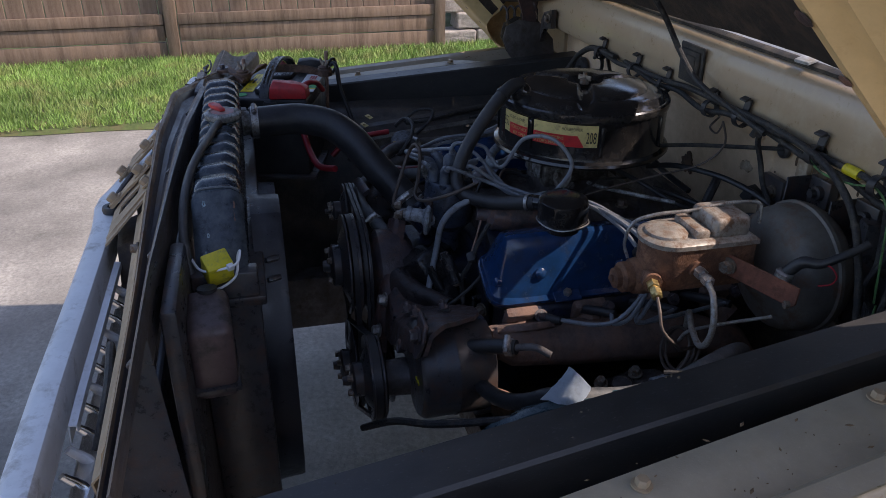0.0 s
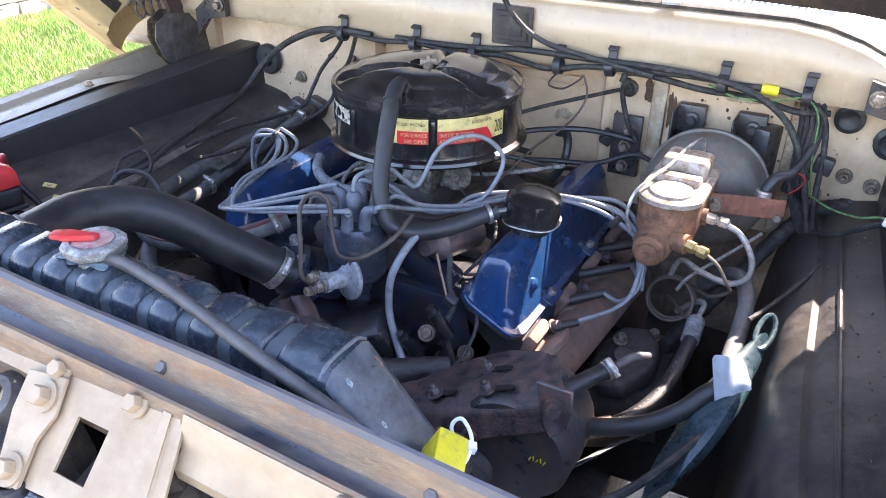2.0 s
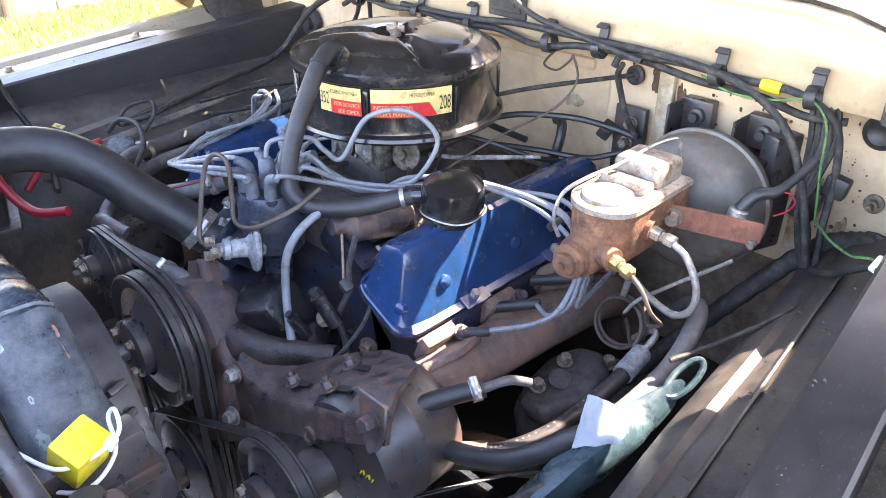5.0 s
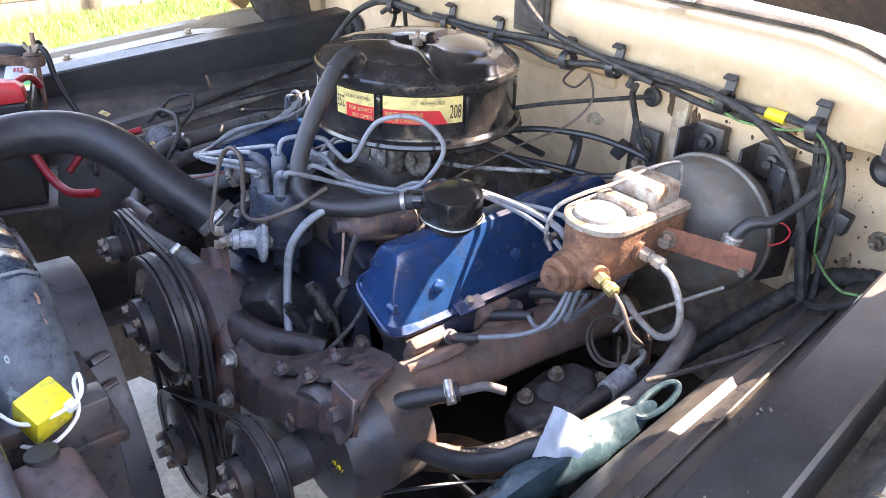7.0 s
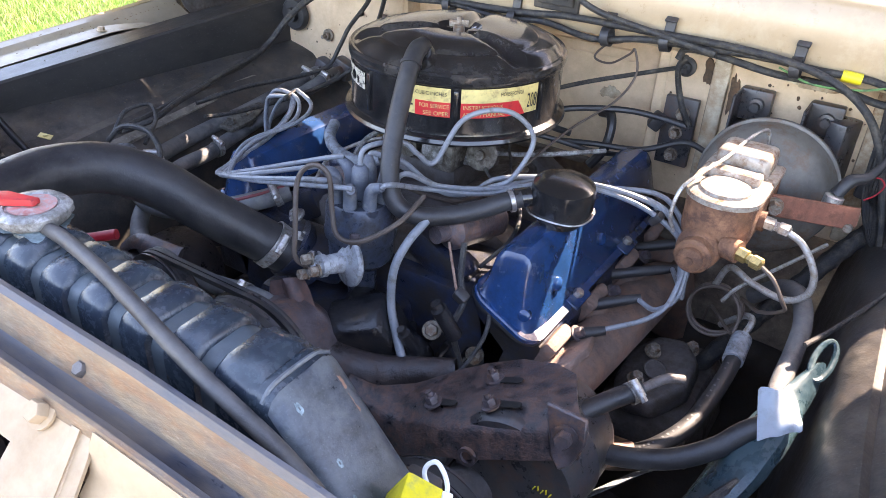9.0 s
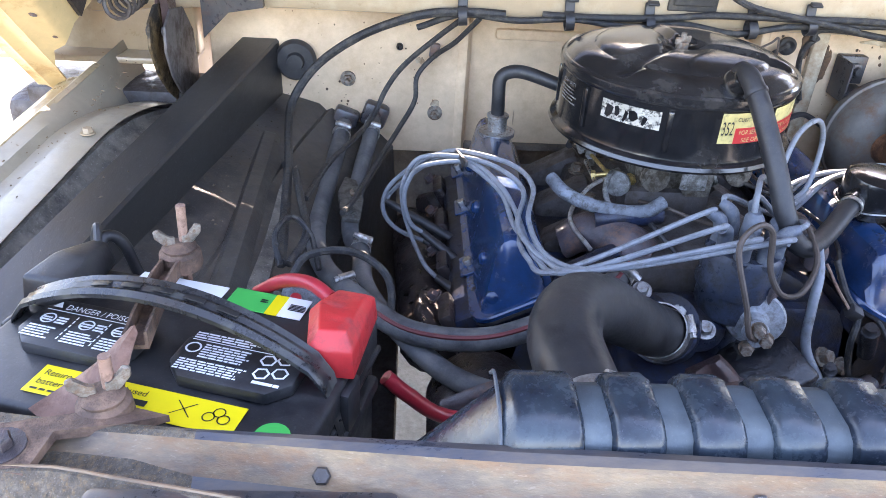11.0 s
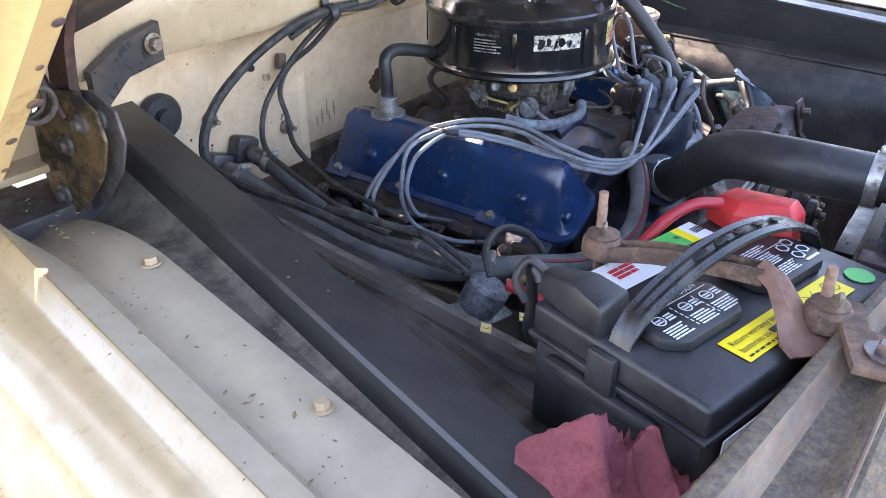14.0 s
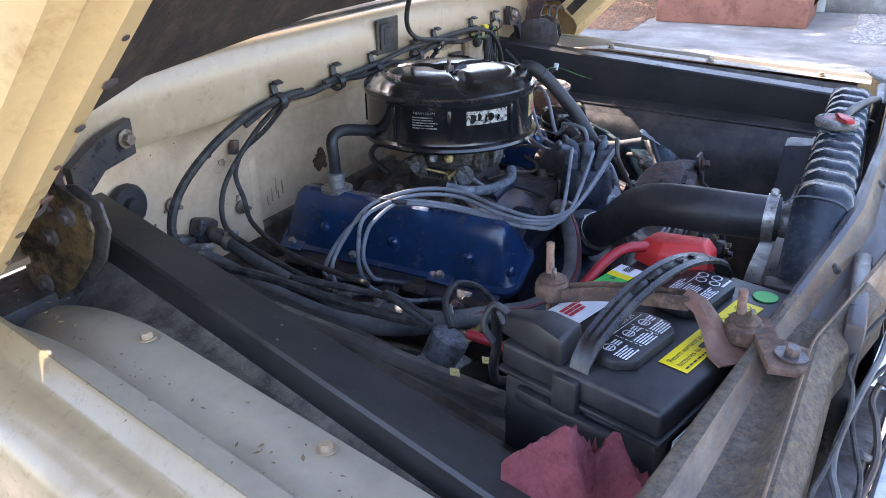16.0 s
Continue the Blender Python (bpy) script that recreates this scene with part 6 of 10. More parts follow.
tube(bm, [(0.335 + 0.045 * math.cos(a), -0.385 + 0.045 * math.sin(a), 0.99 + 0.002 * math.sin(3 * a)) for a in [radians(20 * k) for k in range(19)]], 0.0013, 6, 2)
part("wire_bail", bm, STEEL, ofc, "thin steel wire bail")
bm = nb()
cyl(bm, (0.30, -0.41, 1.008), (0.283, -0.425, 1.006), 0.0135, seg=16)
part("side_spout", bm, GLOSS, ofc)

bm = nb()
tube(bm, [(0.105, -0.388, 1.168), (0.109, -0.412, 1.165), (0.118, -0.445, 1.137), (0.133, -0.49, 1.082), (0.146, -0.518, 1.035), (0.164, -0.527, 1.002), (0.195, -0.513, 0.987), (0.24, -0.47, 0.989), (0.275, -0.435, 1.002), (0.292, -0.42, 1.007)], 0.0128, 16, 8)
bh = single("breather_hose", bm, RUBBER, "black rubber breather hose from the air cleaner to the oil cap", "hose")
bm = nb()
band(bm, (0.113, -0.428, 1.153), (0.25, -0.6, -0.55), 0.013, 0.005, False)
part("clip_ring", bm, RUBBER, bh)
bm = nb()
band(bm, (0.282, -0.43, 1.004), (0.55, 0.6, 0.15), 0.0135, 0.006, False)
part("wire_clamp", bm, STEEL, bh, "steel spring clamp")

# breather pipe at the rear of the passenger's cover
pb = thing("breather_pipe", "black steel breather elbow rising from the blue valve cover", "pipe", (-0.164, -0.135, 0.97))
bm = nb()
tube(bm, [(-0.164, -0.135, 0.985), (-0.166, -0.135, 1.03), (-0.166, -0.133, 1.058), (-0.155, -0.132, 1.07), (-0.13, -0.135, 1.073), (-0.08, -0.15, 1.062), (-0.02, -0.17, 1.045), (0.04, -0.19, 1.04)], 0.0108, 14, 7)
part("elbow", bm, RUBBER, pb)
bm = nb()
lathe(bm, [(0.03, -0.004), (0.03, 0.002), (0.016, 0.004), (0.0155, 0.025), (0.018, 0.026), (0.018, 0.03), (0.0145, 0.031)], (-0.164, -0.135, 0.971), (0, 0, 1), 24)
part("collar", bm, STEEL, pb, "bright crimped steel collar")

# ---- air cleaner ----
AC = Vector((0.074, -0.248, 0))
ac = thing("air_cleaner", "large round gloss black air cleaner with yellow and red stickers", "air cleaner", (AC.x, AC.y, 1.03))
bm = nb()
lathe(bm, [(0.06, 1.0), (0.09, 1.022), (0.14, 1.03), (0.158, 1.034), (0.172, 1.037), (0.175, 1.041), (0.173, 1.046), (0.165, 1.05), (0.1635, 1.056), (0.1635, 1.122), (0.1655, 1.126), (0.166, 1.131)], AC, (0, 0, 1), 96)
part("body", bm, GLOSS, ac)
bm = nb()
rows = []
for i, (r, base) in enumerate(((0.1648, 1.121), (0.1668, 1.123), (0.1682, 1.129), (0.1675, 1.136), (0.1645, 1.139), (0.1605, 1.1385), (0.1575, 1.1405), (0.15, 1.1465), (0.14, 1.1505), (0.129, 1.1525), (0.122, 1.153), (0.1185, 1.1562), (0.113, 1.1585), (0.095, 1.161), (0.072, 1.1628), (0.05, 1.1632), (0.036, 1.1622), (0.03, 1.1568), (0.015, 1.156))):
    row = []
    for k in range(144):
        a = 2 * math.pi * k / 144
        z = base
        if i > 6:
            for g in (radians(100), radians(222), radians(338)):
                off = abs(math.atan2(math.sin(a - g), math.cos(a - g))) * r
                z -= min(0.011, 0.016 * max(0.0, 1 - off / (0.012 + 0.07 * max(0.0, r - 0.03)))) * min(1, (i - 6) / 2)
        row.append(bm.verts.new((AC.x + r * math.cos(a), AC.y + r * math.sin(a), z)))
    rows.append(row)
for a, b in zip(rows, rows[1:]):
    for k in range(144):
        bm.faces.new((a[k], a[(k + 1) % 144], b[(k + 1) % 144], b[k]))
bm.faces.new(rows[-1])
part("lid", bm, ACLID, ac, "embossed gloss black lid, dusty", 35)
bm = nb()
lathe(bm, [(0.009, 0), (0.009, 0.01), (0.004, 0.011), (0.004, 0.022), (0, 0.022)], (AC.x, AC.y, 1.154), (0, 0, 1), 12)
box(bm, (AC.x, AC.y, 1.166), (0.03, 0.004, 0.01), (0, 0, 30), 0.0015)
part("wing_nut", bm, BOLT, ac, "dull wing nut")
bm = nb()
lathe(bm, [(0.02, 0), (0.02, 0.008), (0.016, 0.014), (0.016, 0.02)], (0.104, -0.388, 1.15), (0.2, -0.6, 0.6), 20)
part("hose_nipple", bm, GLOSS, ac)
for a in (-58, -152, -10, -108, 40, 120, 170):
    bm = nb()
    d = Vector((math.cos(radians(a)), math.sin(radians(a)), 0))
    p = AC + d * 0.1645
    box(bm, (p.x, p.y, 1.088), (0.005, 0.008, 0.056), (0, 0, a), 0.002)
    part("pressed_rib", bm, GLOSS, ac)
R1, R2, R3 = 0.1646, 0.1652, 0.1657
bm = nb()
drum_patch(bm, AC, R1, -85.5, -60.5, 1.078, 1.119, 12)
part("sticker", bm, STICKER, ac, "pale yellow engine size sticker")
bm = nb()
drum_patch(bm, AC, R1, -55.5, -13, 1.078, 1.119, 18)
part("sticker", bm, STICKER, ac, "pale yellow horsepower sticker")
bm = nb()
drum_patch(bm, AC, R2, -78, -60.5, 1.0775, 1.099, 10)
part("sticker_band", bm, STICKERRED, ac, "red notice on the sticker")
bm = nb()
n = 16
lo, hi = [], []
for k in range(n + 1):
    a = radians(-55.5 + 34 * k / n)
    cut = max(0, (k - n + 2)) * 0.010
    lo.append(bm.verts.new((AC.x + R2 * math.cos(a), AC.y + R2 * math.sin(a), 1.0775)))
    hi.append(bm.verts.new((AC.x + R2 * math.cos(a), AC.y + R2 * math.sin(a), 1.099 - cut)))
for k in range(n):
    bm.faces.new((lo[k], lo[k + 1], hi[k + 1], hi[k]))
part("sticker_band", bm, STICKERRED, ac, "red notice on the sticker")
for words, size, angle, z, wide, ink in (("352", 0.026, -85, 1.090, 0.017, INK), ("CUBIC INCHES", 0.0075, -78, 1.108, 0.045, INK), ("HORSEPOWER", 0.008, -36, 1.108, 0.038, INK), ("208", 0.03, -20.5, 1.086, 0.019, INK),
                                         ("FOR SERVICE", 0.0085, -76, 1.090, 0.043, STICKER), ("INSTRUCTIONS", 0.0085, -54.5, 1.090, 0.058, STICKER), ("SEE OPER", 0.0085, -74, 1.0795, 0.037, STICKER), ("ATOR'S MANUAL", 0.0085, -54.5, 1.0795, 0.062, STICKER)):
    bm = nb()
    print_words(bm, words, size, on_drum(AC, R3, angle, z), wide)
    part("sticker_words", bm, ink, ac, "printed sticker words")
bm = nb()
drum_patch(bm, AC, R1, -141, -112, 1.088, 1.113, 12)
part("foil_sticker", bm, FOIL, ac, "worn silver maker's sticker, unreadable")
sp = on_drum(AC, R2, -141, 1.0)
x = 0.006
for w, low, high, lean in ((0.011, 0.092, 0.108, 0.002), (0.007, 0.096, 0.109, -0.001), (0.005, 0.091, 0.106, 0.003), (0.012, 0.095, 0.108, -0.002), (0.006, 0.092, 0.104, 0.002)):
    bm = nb()
    bm.faces.new([bm.verts.new(sp(*q)) for q in ((x, low), (x + w * 0.5, low - 0.002), (x + w, low + 0.003), (x + w + lean, high - 0.003), (x + w * 0.4, high), (x + lean, high - 0.002))])
    part("worn_mark", bm, GLOSS, ac)
    x += w + 0.0045
bm = nb()
print_words(bm, "HEAVY DUTY", 0.0065, on_drum(AC, R1, -175, 1.108), 0.042)
bars(bm, on_drum(AC, R1, -176, 1.0), 0, 0.082, 0.05, 0.106, 5, 0.55, 4)
part("stamped_plate", bm, ZINC, ac, "faint grey stamped lettering")

# ---- carburettor ----
carb = thing("carburettor", "stained two-barrel carburettor under the air cleaner", "carburettor", (0.074, -0.27, 0.96))
bm = nb()
box(bm, (0.074, -0.26, 0.995), (0.10, 0.13, 0.07), bevel=0.012)
cyl(bm, (0.074, -0.25, 1.02), (0.074, -0.25, 1.045), 0.062, seg=30)
cyl(bm, (0.045, -0.34, 0.99), (0.045, -0.325, 0.99), 0.02, seg=20)
box(bm, (0.11, -0.325, 0.985), (0.04, 0.03, 0.045), bevel=0.006)
part("bowl", bm, CARB, carb)
bm = nb()
box(bm, (0.098, -0.345, 0.995), (0.038, 0.008, 0.034), bevel=0.004)
for dx in (-0.013, 0.013):
    for dz in (-0.011, 0.011):
        cyl(bm, (0.098 + dx, -0.349, 0.995 + dz), (0.098 + dx, -0.353, 0.995 + dz), 0.003, seg=8)
part("accelerator_pump_cover", bm, ZINC, carb, "small pale screwed cover")
bm = nb()
lathe(bm, [(0.024, 0), (0.024, 0.003), (0.016, 0.008), (0.008, 0.012), (0.007, 0.02), (0, 0.02)], (0.17, -0.318, 1.0), (0.25, -0.85, 0.3), 26)
part("choke_disc", bm, CARB, carb, "tarnished round diaphragm disc")
for k, pts in enumerate(([(0.0, -0.3, 0.985), (-0.02, -0.33, 0.99), (-0.03, -0.36, 0.975), (-0.02, -0.40, 0.955)], [(0.16, -0.26, 0.98), (0.2, -0.25, 0.985), (0.25, -0.22, 0.99), (0.30, -0.15, 0.985)])):
    bm = nb()
    tube(bm, pts, 0.004, 8, 6)
    part("linkage_rod", bm, ZINC, carb)
for k, p in enumerate(((0.01, -0.28, 1.0), (0.02, -0.31, 0.975), (0.0, -0.25, 1.0), (0.15, -0.29, 0.97))):
    bm = nb()
    cyl(bm, p, (p[0] - 0.02, p[1] - 0.012, p[2] + 0.004), 0.007, seg=10)
    lathe(bm, [(0.01, 0), (0.01, 0.006)], p, (-0.8, -0.4, 0), 6)
    part("fitting", bm, BRASS if k < 2 else ZINC, carb)

bm = nb()
tube(bm, [(0.02, -0.44, 0.925), (-0.005, -0.43, 0.935), (-0.03, -0.40, 0.935), (-0.06, -0.385, 0.925), (-0.085, -0.38, 0.905)], [0.024, 0.03, 0.033, 0.03, 0.026], 14, 6, 0.8)
for v in bm.verts:
    v.co += Vector((0.002, 0.002, 0.003)) * noise.noise(v.co * 45)
part("heat_riser", bm, RUSTY, carb, "rust-brown cast heat riser", 60)
for k, (p, q, r) in enumerate((((-0.02, -0.20, 0.99), (-0.03, -0.245, 0.985), 0.004), ((-0.03, -0.245, 0.985), (-0.012, -0.29, 0.975), 0.003), ((-0.012, -0.23, 1.0), (-0.045, -0.235, 0.99), 0.0045), ((0.0, -0.31, 0.985), (-0.035, -0.3, 0.975), 0.0035))):
    bm = nb()
    cyl(bm, p, q, r, seg=10)
    lathe(bm, [(r * 2.1, -0.003), (r * 2.1, 0.003), (0, 0.003)], q, Vector(q) - Vector(p), 6)
    part("linkage", bm, (ZINC, BRASS)[k % 2], carb, "small throttle linkage arm")
bm = nb()
prism(bm, [(-0.022, -0.012), (0.018, -0.016), (0.026, 0.0), (0.012, 0.014), (-0.016, 0.016), (-0.026, 0.004)], pose(-0.03, -0.235, 0.985, 0, 80, 10), 0.003, 0.0008, 1)
part("throttle_lever", bm, CARB, carb, "stained throttle lever")
bm = nb()
turns = 11
tube(bm, [(-0.035 + 0.0035 * math.cos(k * 2.1), -0.24 - 0.004 * k * 0.6, 0.972 + 0.0035 * math.sin(k * 2.1)) for k in range(turns * 3)], 0.0008, 5, 2)
part("return_spring", bm, BOLT, carb, "small return spring")
bm = nb()
lathe(bm, [(0.017, 0), (0.019, 0.004), (0.019, 0.01), (0.014, 0.014), (0.0, 0.014)], (-0.0, -0.315, 0.972), (-0.5, -0.8, 0.15), 20)
part("inlet_washer", bm, ZINC, carb, "pale inlet nut and washer")

# ---- distributor ----
DI = Vector((0.105, -0.528, 0))
dist = thing("distributor", "blue-grey distributor with tower cap and plug boots", "distributor", (DI.x, DI.y, 0.85))
bm = nb()
lathe(bm, [(0.02, 0.84), (0.022, 0.885), (0.036, 0.895), (0.045, 0.905), (0.046, 0.94)], DI, (0, 0, 1), 32)
part("housing", bm, CAPBLUE, dist)
bm = nb()
lathe(bm, [(0.05, 0.94), (0.0505, 0.948), (0.049, 0.952), (0.047, 0.985), (0.042, 0.993), (0, 0.995)], DI, (0, 0, 1), 32)
part("cap", bm, CAPBLUE, dist, "blue-grey ribbed cap")
towers = []
for k in range(8):
    a = radians(15 + 45 * k)
    p = DI + Vector((0.034 * math.cos(a), 0.034 * math.sin(a), 0.985))
    out = Vector((math.cos(a + 0.5), math.sin(a + 0.5), 0))
    bm = nb()
    tube(bm, [p, p + Vector((0, 0, 0.02)), p + out * 0.005 + Vector((0, 0, 0.036)), p + out * 0.02 + Vector((0, 0, 0.044))], [0.0098, 0.0092, 0.0088, 0.006], 14, 5)
    part("plug_boot", bm, BOOT, dist, "bent grey rubber boot")
    bm = nb()
    lathe(bm, [(0.0125, -0.004), (0.0135, 0.0), (0.0125, 0.006)], p, (0, 0, 1), 14)
    part("tower", bm, CAPBLUE, dist)
    towers.append(p + out * 0.018 + Vector((0, 0, 0.0435)))
bm = nb()
lathe(bm, [(0.012, 0), (0.011, 0.015), (0.0125, 0.017), (0.0115, 0.044), (0.007, 0.05)], DI + Vector((0, 0, 0.99)), (0, 0, 1), 14)
part("plug_boot", bm, BOOT, dist)
for k in range(2):
    bm = nb()
    a = radians(-60 + 180 * k)
    p = DI + Vector((0.052 * math.cos(a), 0.052 * math.sin(a), 0.94))
    box(bm, p, (0.006, 0.014, 0.05), (0, 0, math.degrees(a)), 0.002)
    part("spring_clip", bm, RUSTY, dist)
va = Vector((0.119, -0.572, 0.918))
vd = Vector((-0.35, -0.86, 0.12)).normalized()
bm = nb()
lathe(bm, [(0.0, -0.014), (0.012, -0.014), (0.014, -0.008), (0.034, -0.004), (0.036, 0.0), (0.034, 0.004), (0.018, 0.008), (0.014, 0.012), (0.013, 0.034), (0.0155, 0.036), (0.0155, 0.044), (0.010, 0.046), (0.009, 0.06), (0, 0.06)], va, vd, 28)
cyl(bm, va - vd * 0.01, va - vd * 0.05, 0.009, seg=12)
part("vacuum_advance", bm, DULLALU, dist, "chalky grey vacuum advance disc")
for off in ((0.012, 0.0), (-0.008, -0.012), (0.0, 0.014)):
    p = va + vd * 0.055 + Vector((off[0], 0, off[1]))
    bm = nb()
    hexhead(bm, p, vd, 0.0075, 0.009, 1.2)
    part("advance_fitting", bm, BOLT, dist, "rusty hex fitting")
bm = nb()
tube(bm, [va + vd * 0.058, va + vd * 0.068 + Vector((-0.012, 0, 0.014)), (0.075, -0.625, 0.97), (0.06, -0.60, 1.03), (0.078, -0.59, 1.055), (0.10, -0.585, 1.045), (0.108, -0.59, 1.0), (0.125, -0.60, 0.972), (0.155, -0.59, 0.97), (0.185, -0.55, 0.99), (0.19, -0.5, 1.01)], 0.0036, 8, 8)
single("vacuum_line", bm, COPLINE, "thin brown vacuum line looping from the distributor", "pipe")

# ignition wires
wires = thing("spark_plug_wires", "bundle of grey spark plug wires looping over the engine", "wires", (0.1, -0.4, 0.9), "spark plug wires")
rnd = random.Random(4)
dtargets = [(0.43, -0.42, 0.85), (0.445, -0.33, 0.86), (0.46, -0.22, 0.86), (0.46, -0.12, 0.86)]
for k in range(4):
    w = 0.007 * k
    a = towers[(7, 0, 1, 2)[k]]
    pts = [a, a + Vector((0.012, 0.01, 0.004)), (0.17 + w, -0.46 + w * 1.6, 1.0 - 0.005 * k), (0.23, -0.395 + w * 1.8, 0.985 + 0.004 * (k % 2)), (0.29, -0.345 + w * 1.6, 0.998), (0.36, -0.315 + w * 1.5, 1.0 - 0.002 * k), (0.435, -0.29 + w * 1.2, 0.982), (0.48 + w * 0.3, -0.30 + w * 0.8, 0.935), (0.49 + w * 0.6, -0.33 + w, 0.885)]
    pts += [(0.478, -0.37 + 0.03 * k, 0.862 - 0.003 * k)] if k < 2 else [(0.50, -0.30, 0.87)]
    pts.append(dtargets[k])
    pts = [Vector(p) + (Vector((rnd.uniform(-1, 1), rnd.uniform(-1, 1), rnd.uniform(-0.5, 0.8))) * 0.008 if 1 < i < len(pts) - 2 else Vector()) for i, p in enumerate(pts)]
    bm = nb()
    tube(bm, pts, 0.0037, 8, 8)
    part("wire", bm, GREYWIRE, wires)
    bm = nb()
    p, q = Vector(dtargets[k]), Vector((0.375, dtargets[k][1] - 0.04, 0.835))
    tube(bm, [p + Vector((0.006, 0.004, 0.0)), p * 0.6 + q * 0.4, q], [0.0065, 0.0085, 0.0085], 12, 5)
    part("plug_boot", bm, RUBBER, wires, "black spark plug boot")
runs = ([(-0.072, -0.576, 0.985), (-0.134, -0.536, 0.972), (-0.154, -0.468, 0.985), (-0.139, -0.386, 0.995), (-0.163, -0.327, 1.0), (-0.228, -0.288, 1.0), (-0.263, -0.265, 0.985), (-0.306, -0.256, 0.955), (-0.339, -0.248, 0.915), (-0.345, -0.256, 0.88), (-0.322, -0.269, 0.855), (-0.275, -0.29, 0.845)],
        [(-0.097, -0.574, 0.98), (-0.141, -0.532, 0.968), (-0.168, -0.473, 0.98), (-0.152, -0.393, 0.99), (-0.179, -0.339, 0.997), (-0.229, -0.302, 0.997), (-0.291, -0.283, 0.985), (-0.315, -0.285, 0.945), (-0.314, -0.284, 0.9), (-0.3, -0.298, 0.86), (-0.28, -0.349, 0.842), (-0.258, -0.388, 0.84)],
        [(-0.112, -0.569, 0.975), (-0.15, -0.524, 0.965), (-0.164, -0.429, 0.975), (-0.181, -0.367, 0.985), (-0.22, -0.311, 0.993), (-0.286, -0.299, 0.98), (-0.306, -0.293, 0.955), (-0.313, -0.292, 0.92), (-0.303, -0.3, 0.885), (-0.282, -0.305, 0.87)],
        [(-0.127, -0.56, 0.97), (-0.16, -0.517, 0.962), (-0.171, -0.451, 0.972), (-0.182, -0.373, 0.98), (-0.224, -0.309, 0.99), (-0.263, -0.27, 0.98), (-0.288, -0.241, 0.95), (-0.315, -0.228, 0.92), (-0.336, -0.226, 0.895), (-0.34, -0.234, 0.885)])
for k, run in enumerate(runs):
    a = towers[(6, 5, 4, 3)[k]]
    bm = nb()
    tube(bm, [a, a + Vector((-0.012, -0.006, 0.002))] + run, 0.0036, 8, 8)
    part("wire", bm, GREYWIRE, wires)
    bm = nb()
    p, q = Vector(run[-1]), Vector((-0.205, run[-1][1] - 0.05, 0.83))
    tube(bm, [p + Vector((-0.004, 0.004, 0.001)), p * 0.55 + q * 0.45, q], [0.0055, 0.0075, 0.008], 12, 5)
    part("plug_boot", bm, RUBBER, wires, "black spark plug boot")
bm = nb()
tube(bm, [DI + Vector((0, 0, 1.02)), DI + Vector((0.0, 0.01, 1.06)), (0.13, -0.47, 1.06), (0.15, -0.46, 1.045), (0.165, -0.44, 1.03), (0.19, -0.41, 1.09), (0.235, -0.37, 1.10), (0.265, -0.345, 1.06), (0.25, -0.37, 1.005), (0.225, -0.39, 0.99)], 0.0037, 10, 8)
part("coil_wire", bm, GREYWIRE, wires, "grey coil wire looping past the sticker")
bm = nb()
box(bm, (-0.233, -0.302, 0.996), (0.006, 0.05, 0.009), (0, 10, 15), 0.002)
part("wire_separator", bm, RUBBER, wires)
bm = nb()
box(bm, (0.44, -0.28, 0.97), (0.012, 0.04, 0.02), (0, 40, 0), 0.003)
part("wire_separator", bm, RUBBER, wires)

# coil
coil = thing("ignition_coil", "dirty brown-black ignition coil lying beside the carburettor", "coil", (0.22, -0.44, 0.94))
bm = nb()
lathe(bm, [(0.024, -0.055), (0.027, -0.05), (0.027, 0.04), (0.022, 0.045), (0.012, 0.05), (0.012, 0.07), (0, 0.07)], (0.225, -0.435, 0.95), (-0.15, -0.75, 0.1), 24)
part("can", bm, RUSTY, coil)
bm = nb()
band(bm, (0.225, -0.42, 0.948), (-0.15, -0.75, 0.1), 0.0275, 0.03, False)
part("clamp_strap", bm, DARK, coil)
# dipstick tube, ground straps
bm = nb()
tube(bm, [(0.205, -0.515, 0.985), (0.198, -0.545, 0.965), (0.19, -0.565, 0.93), (0.193, -0.575, 0.88), (0.215, -0.59, 0.84), (0.24, -0.605, 0.80), (0.235, -0.615, 0.77)], 0.006, 10, 7)
single("ground_cable", bm, GREYWIRE, "grey battery ground cable hanging at the front of the engine", "cable")
bm = nb()
tube(bm, [(0.25, -0.49, 0.955), (0.262, -0.515, 0.92), (0.278, -0.53, 0.895), (0.272, -0.545, 0.86), (0.282, -0.545, 0.82), (0.298, -0.55, 0.79)], 0.0045, 8, 6)
t = single("temperature_wire", bm, HARNESS, "thin black wire with a connector by the blue valve cover", "wire")
bm = nb()
tube(bm, [(0.232, -0.50, 0.955), (0.25, -0.515, 0.925), (0.268, -0.53, 0.9)], 0.002, 6, 5)
part("tan_wire", bm, PEACH, t, "thin tan wire")
bm = nb()
box(bm, (0.272, -0.528, 0.9), (0.02, 0.016, 0.018), (20, 30, 0), 0.004)
part("connector", bm, RUBBER, t)
for a, b, r in (((0.285, -0.56, 0.86), (0.268, -0.575, 0.905), 0.011), ((0.235, -0.575, 0.82), (0.225, -0.59, 0.855), 0.009)):
    bm = nb()
    cyl(bm, a, b, r, seg=14)
    lathe(bm, [(r * 0.7, 0), (r * 0.7, 0.01)], b, Vector(b) - Vector(a), 6)
    single("sender_unit", bm, OILBLK, "oily black sender screwed into the engine", "sender")

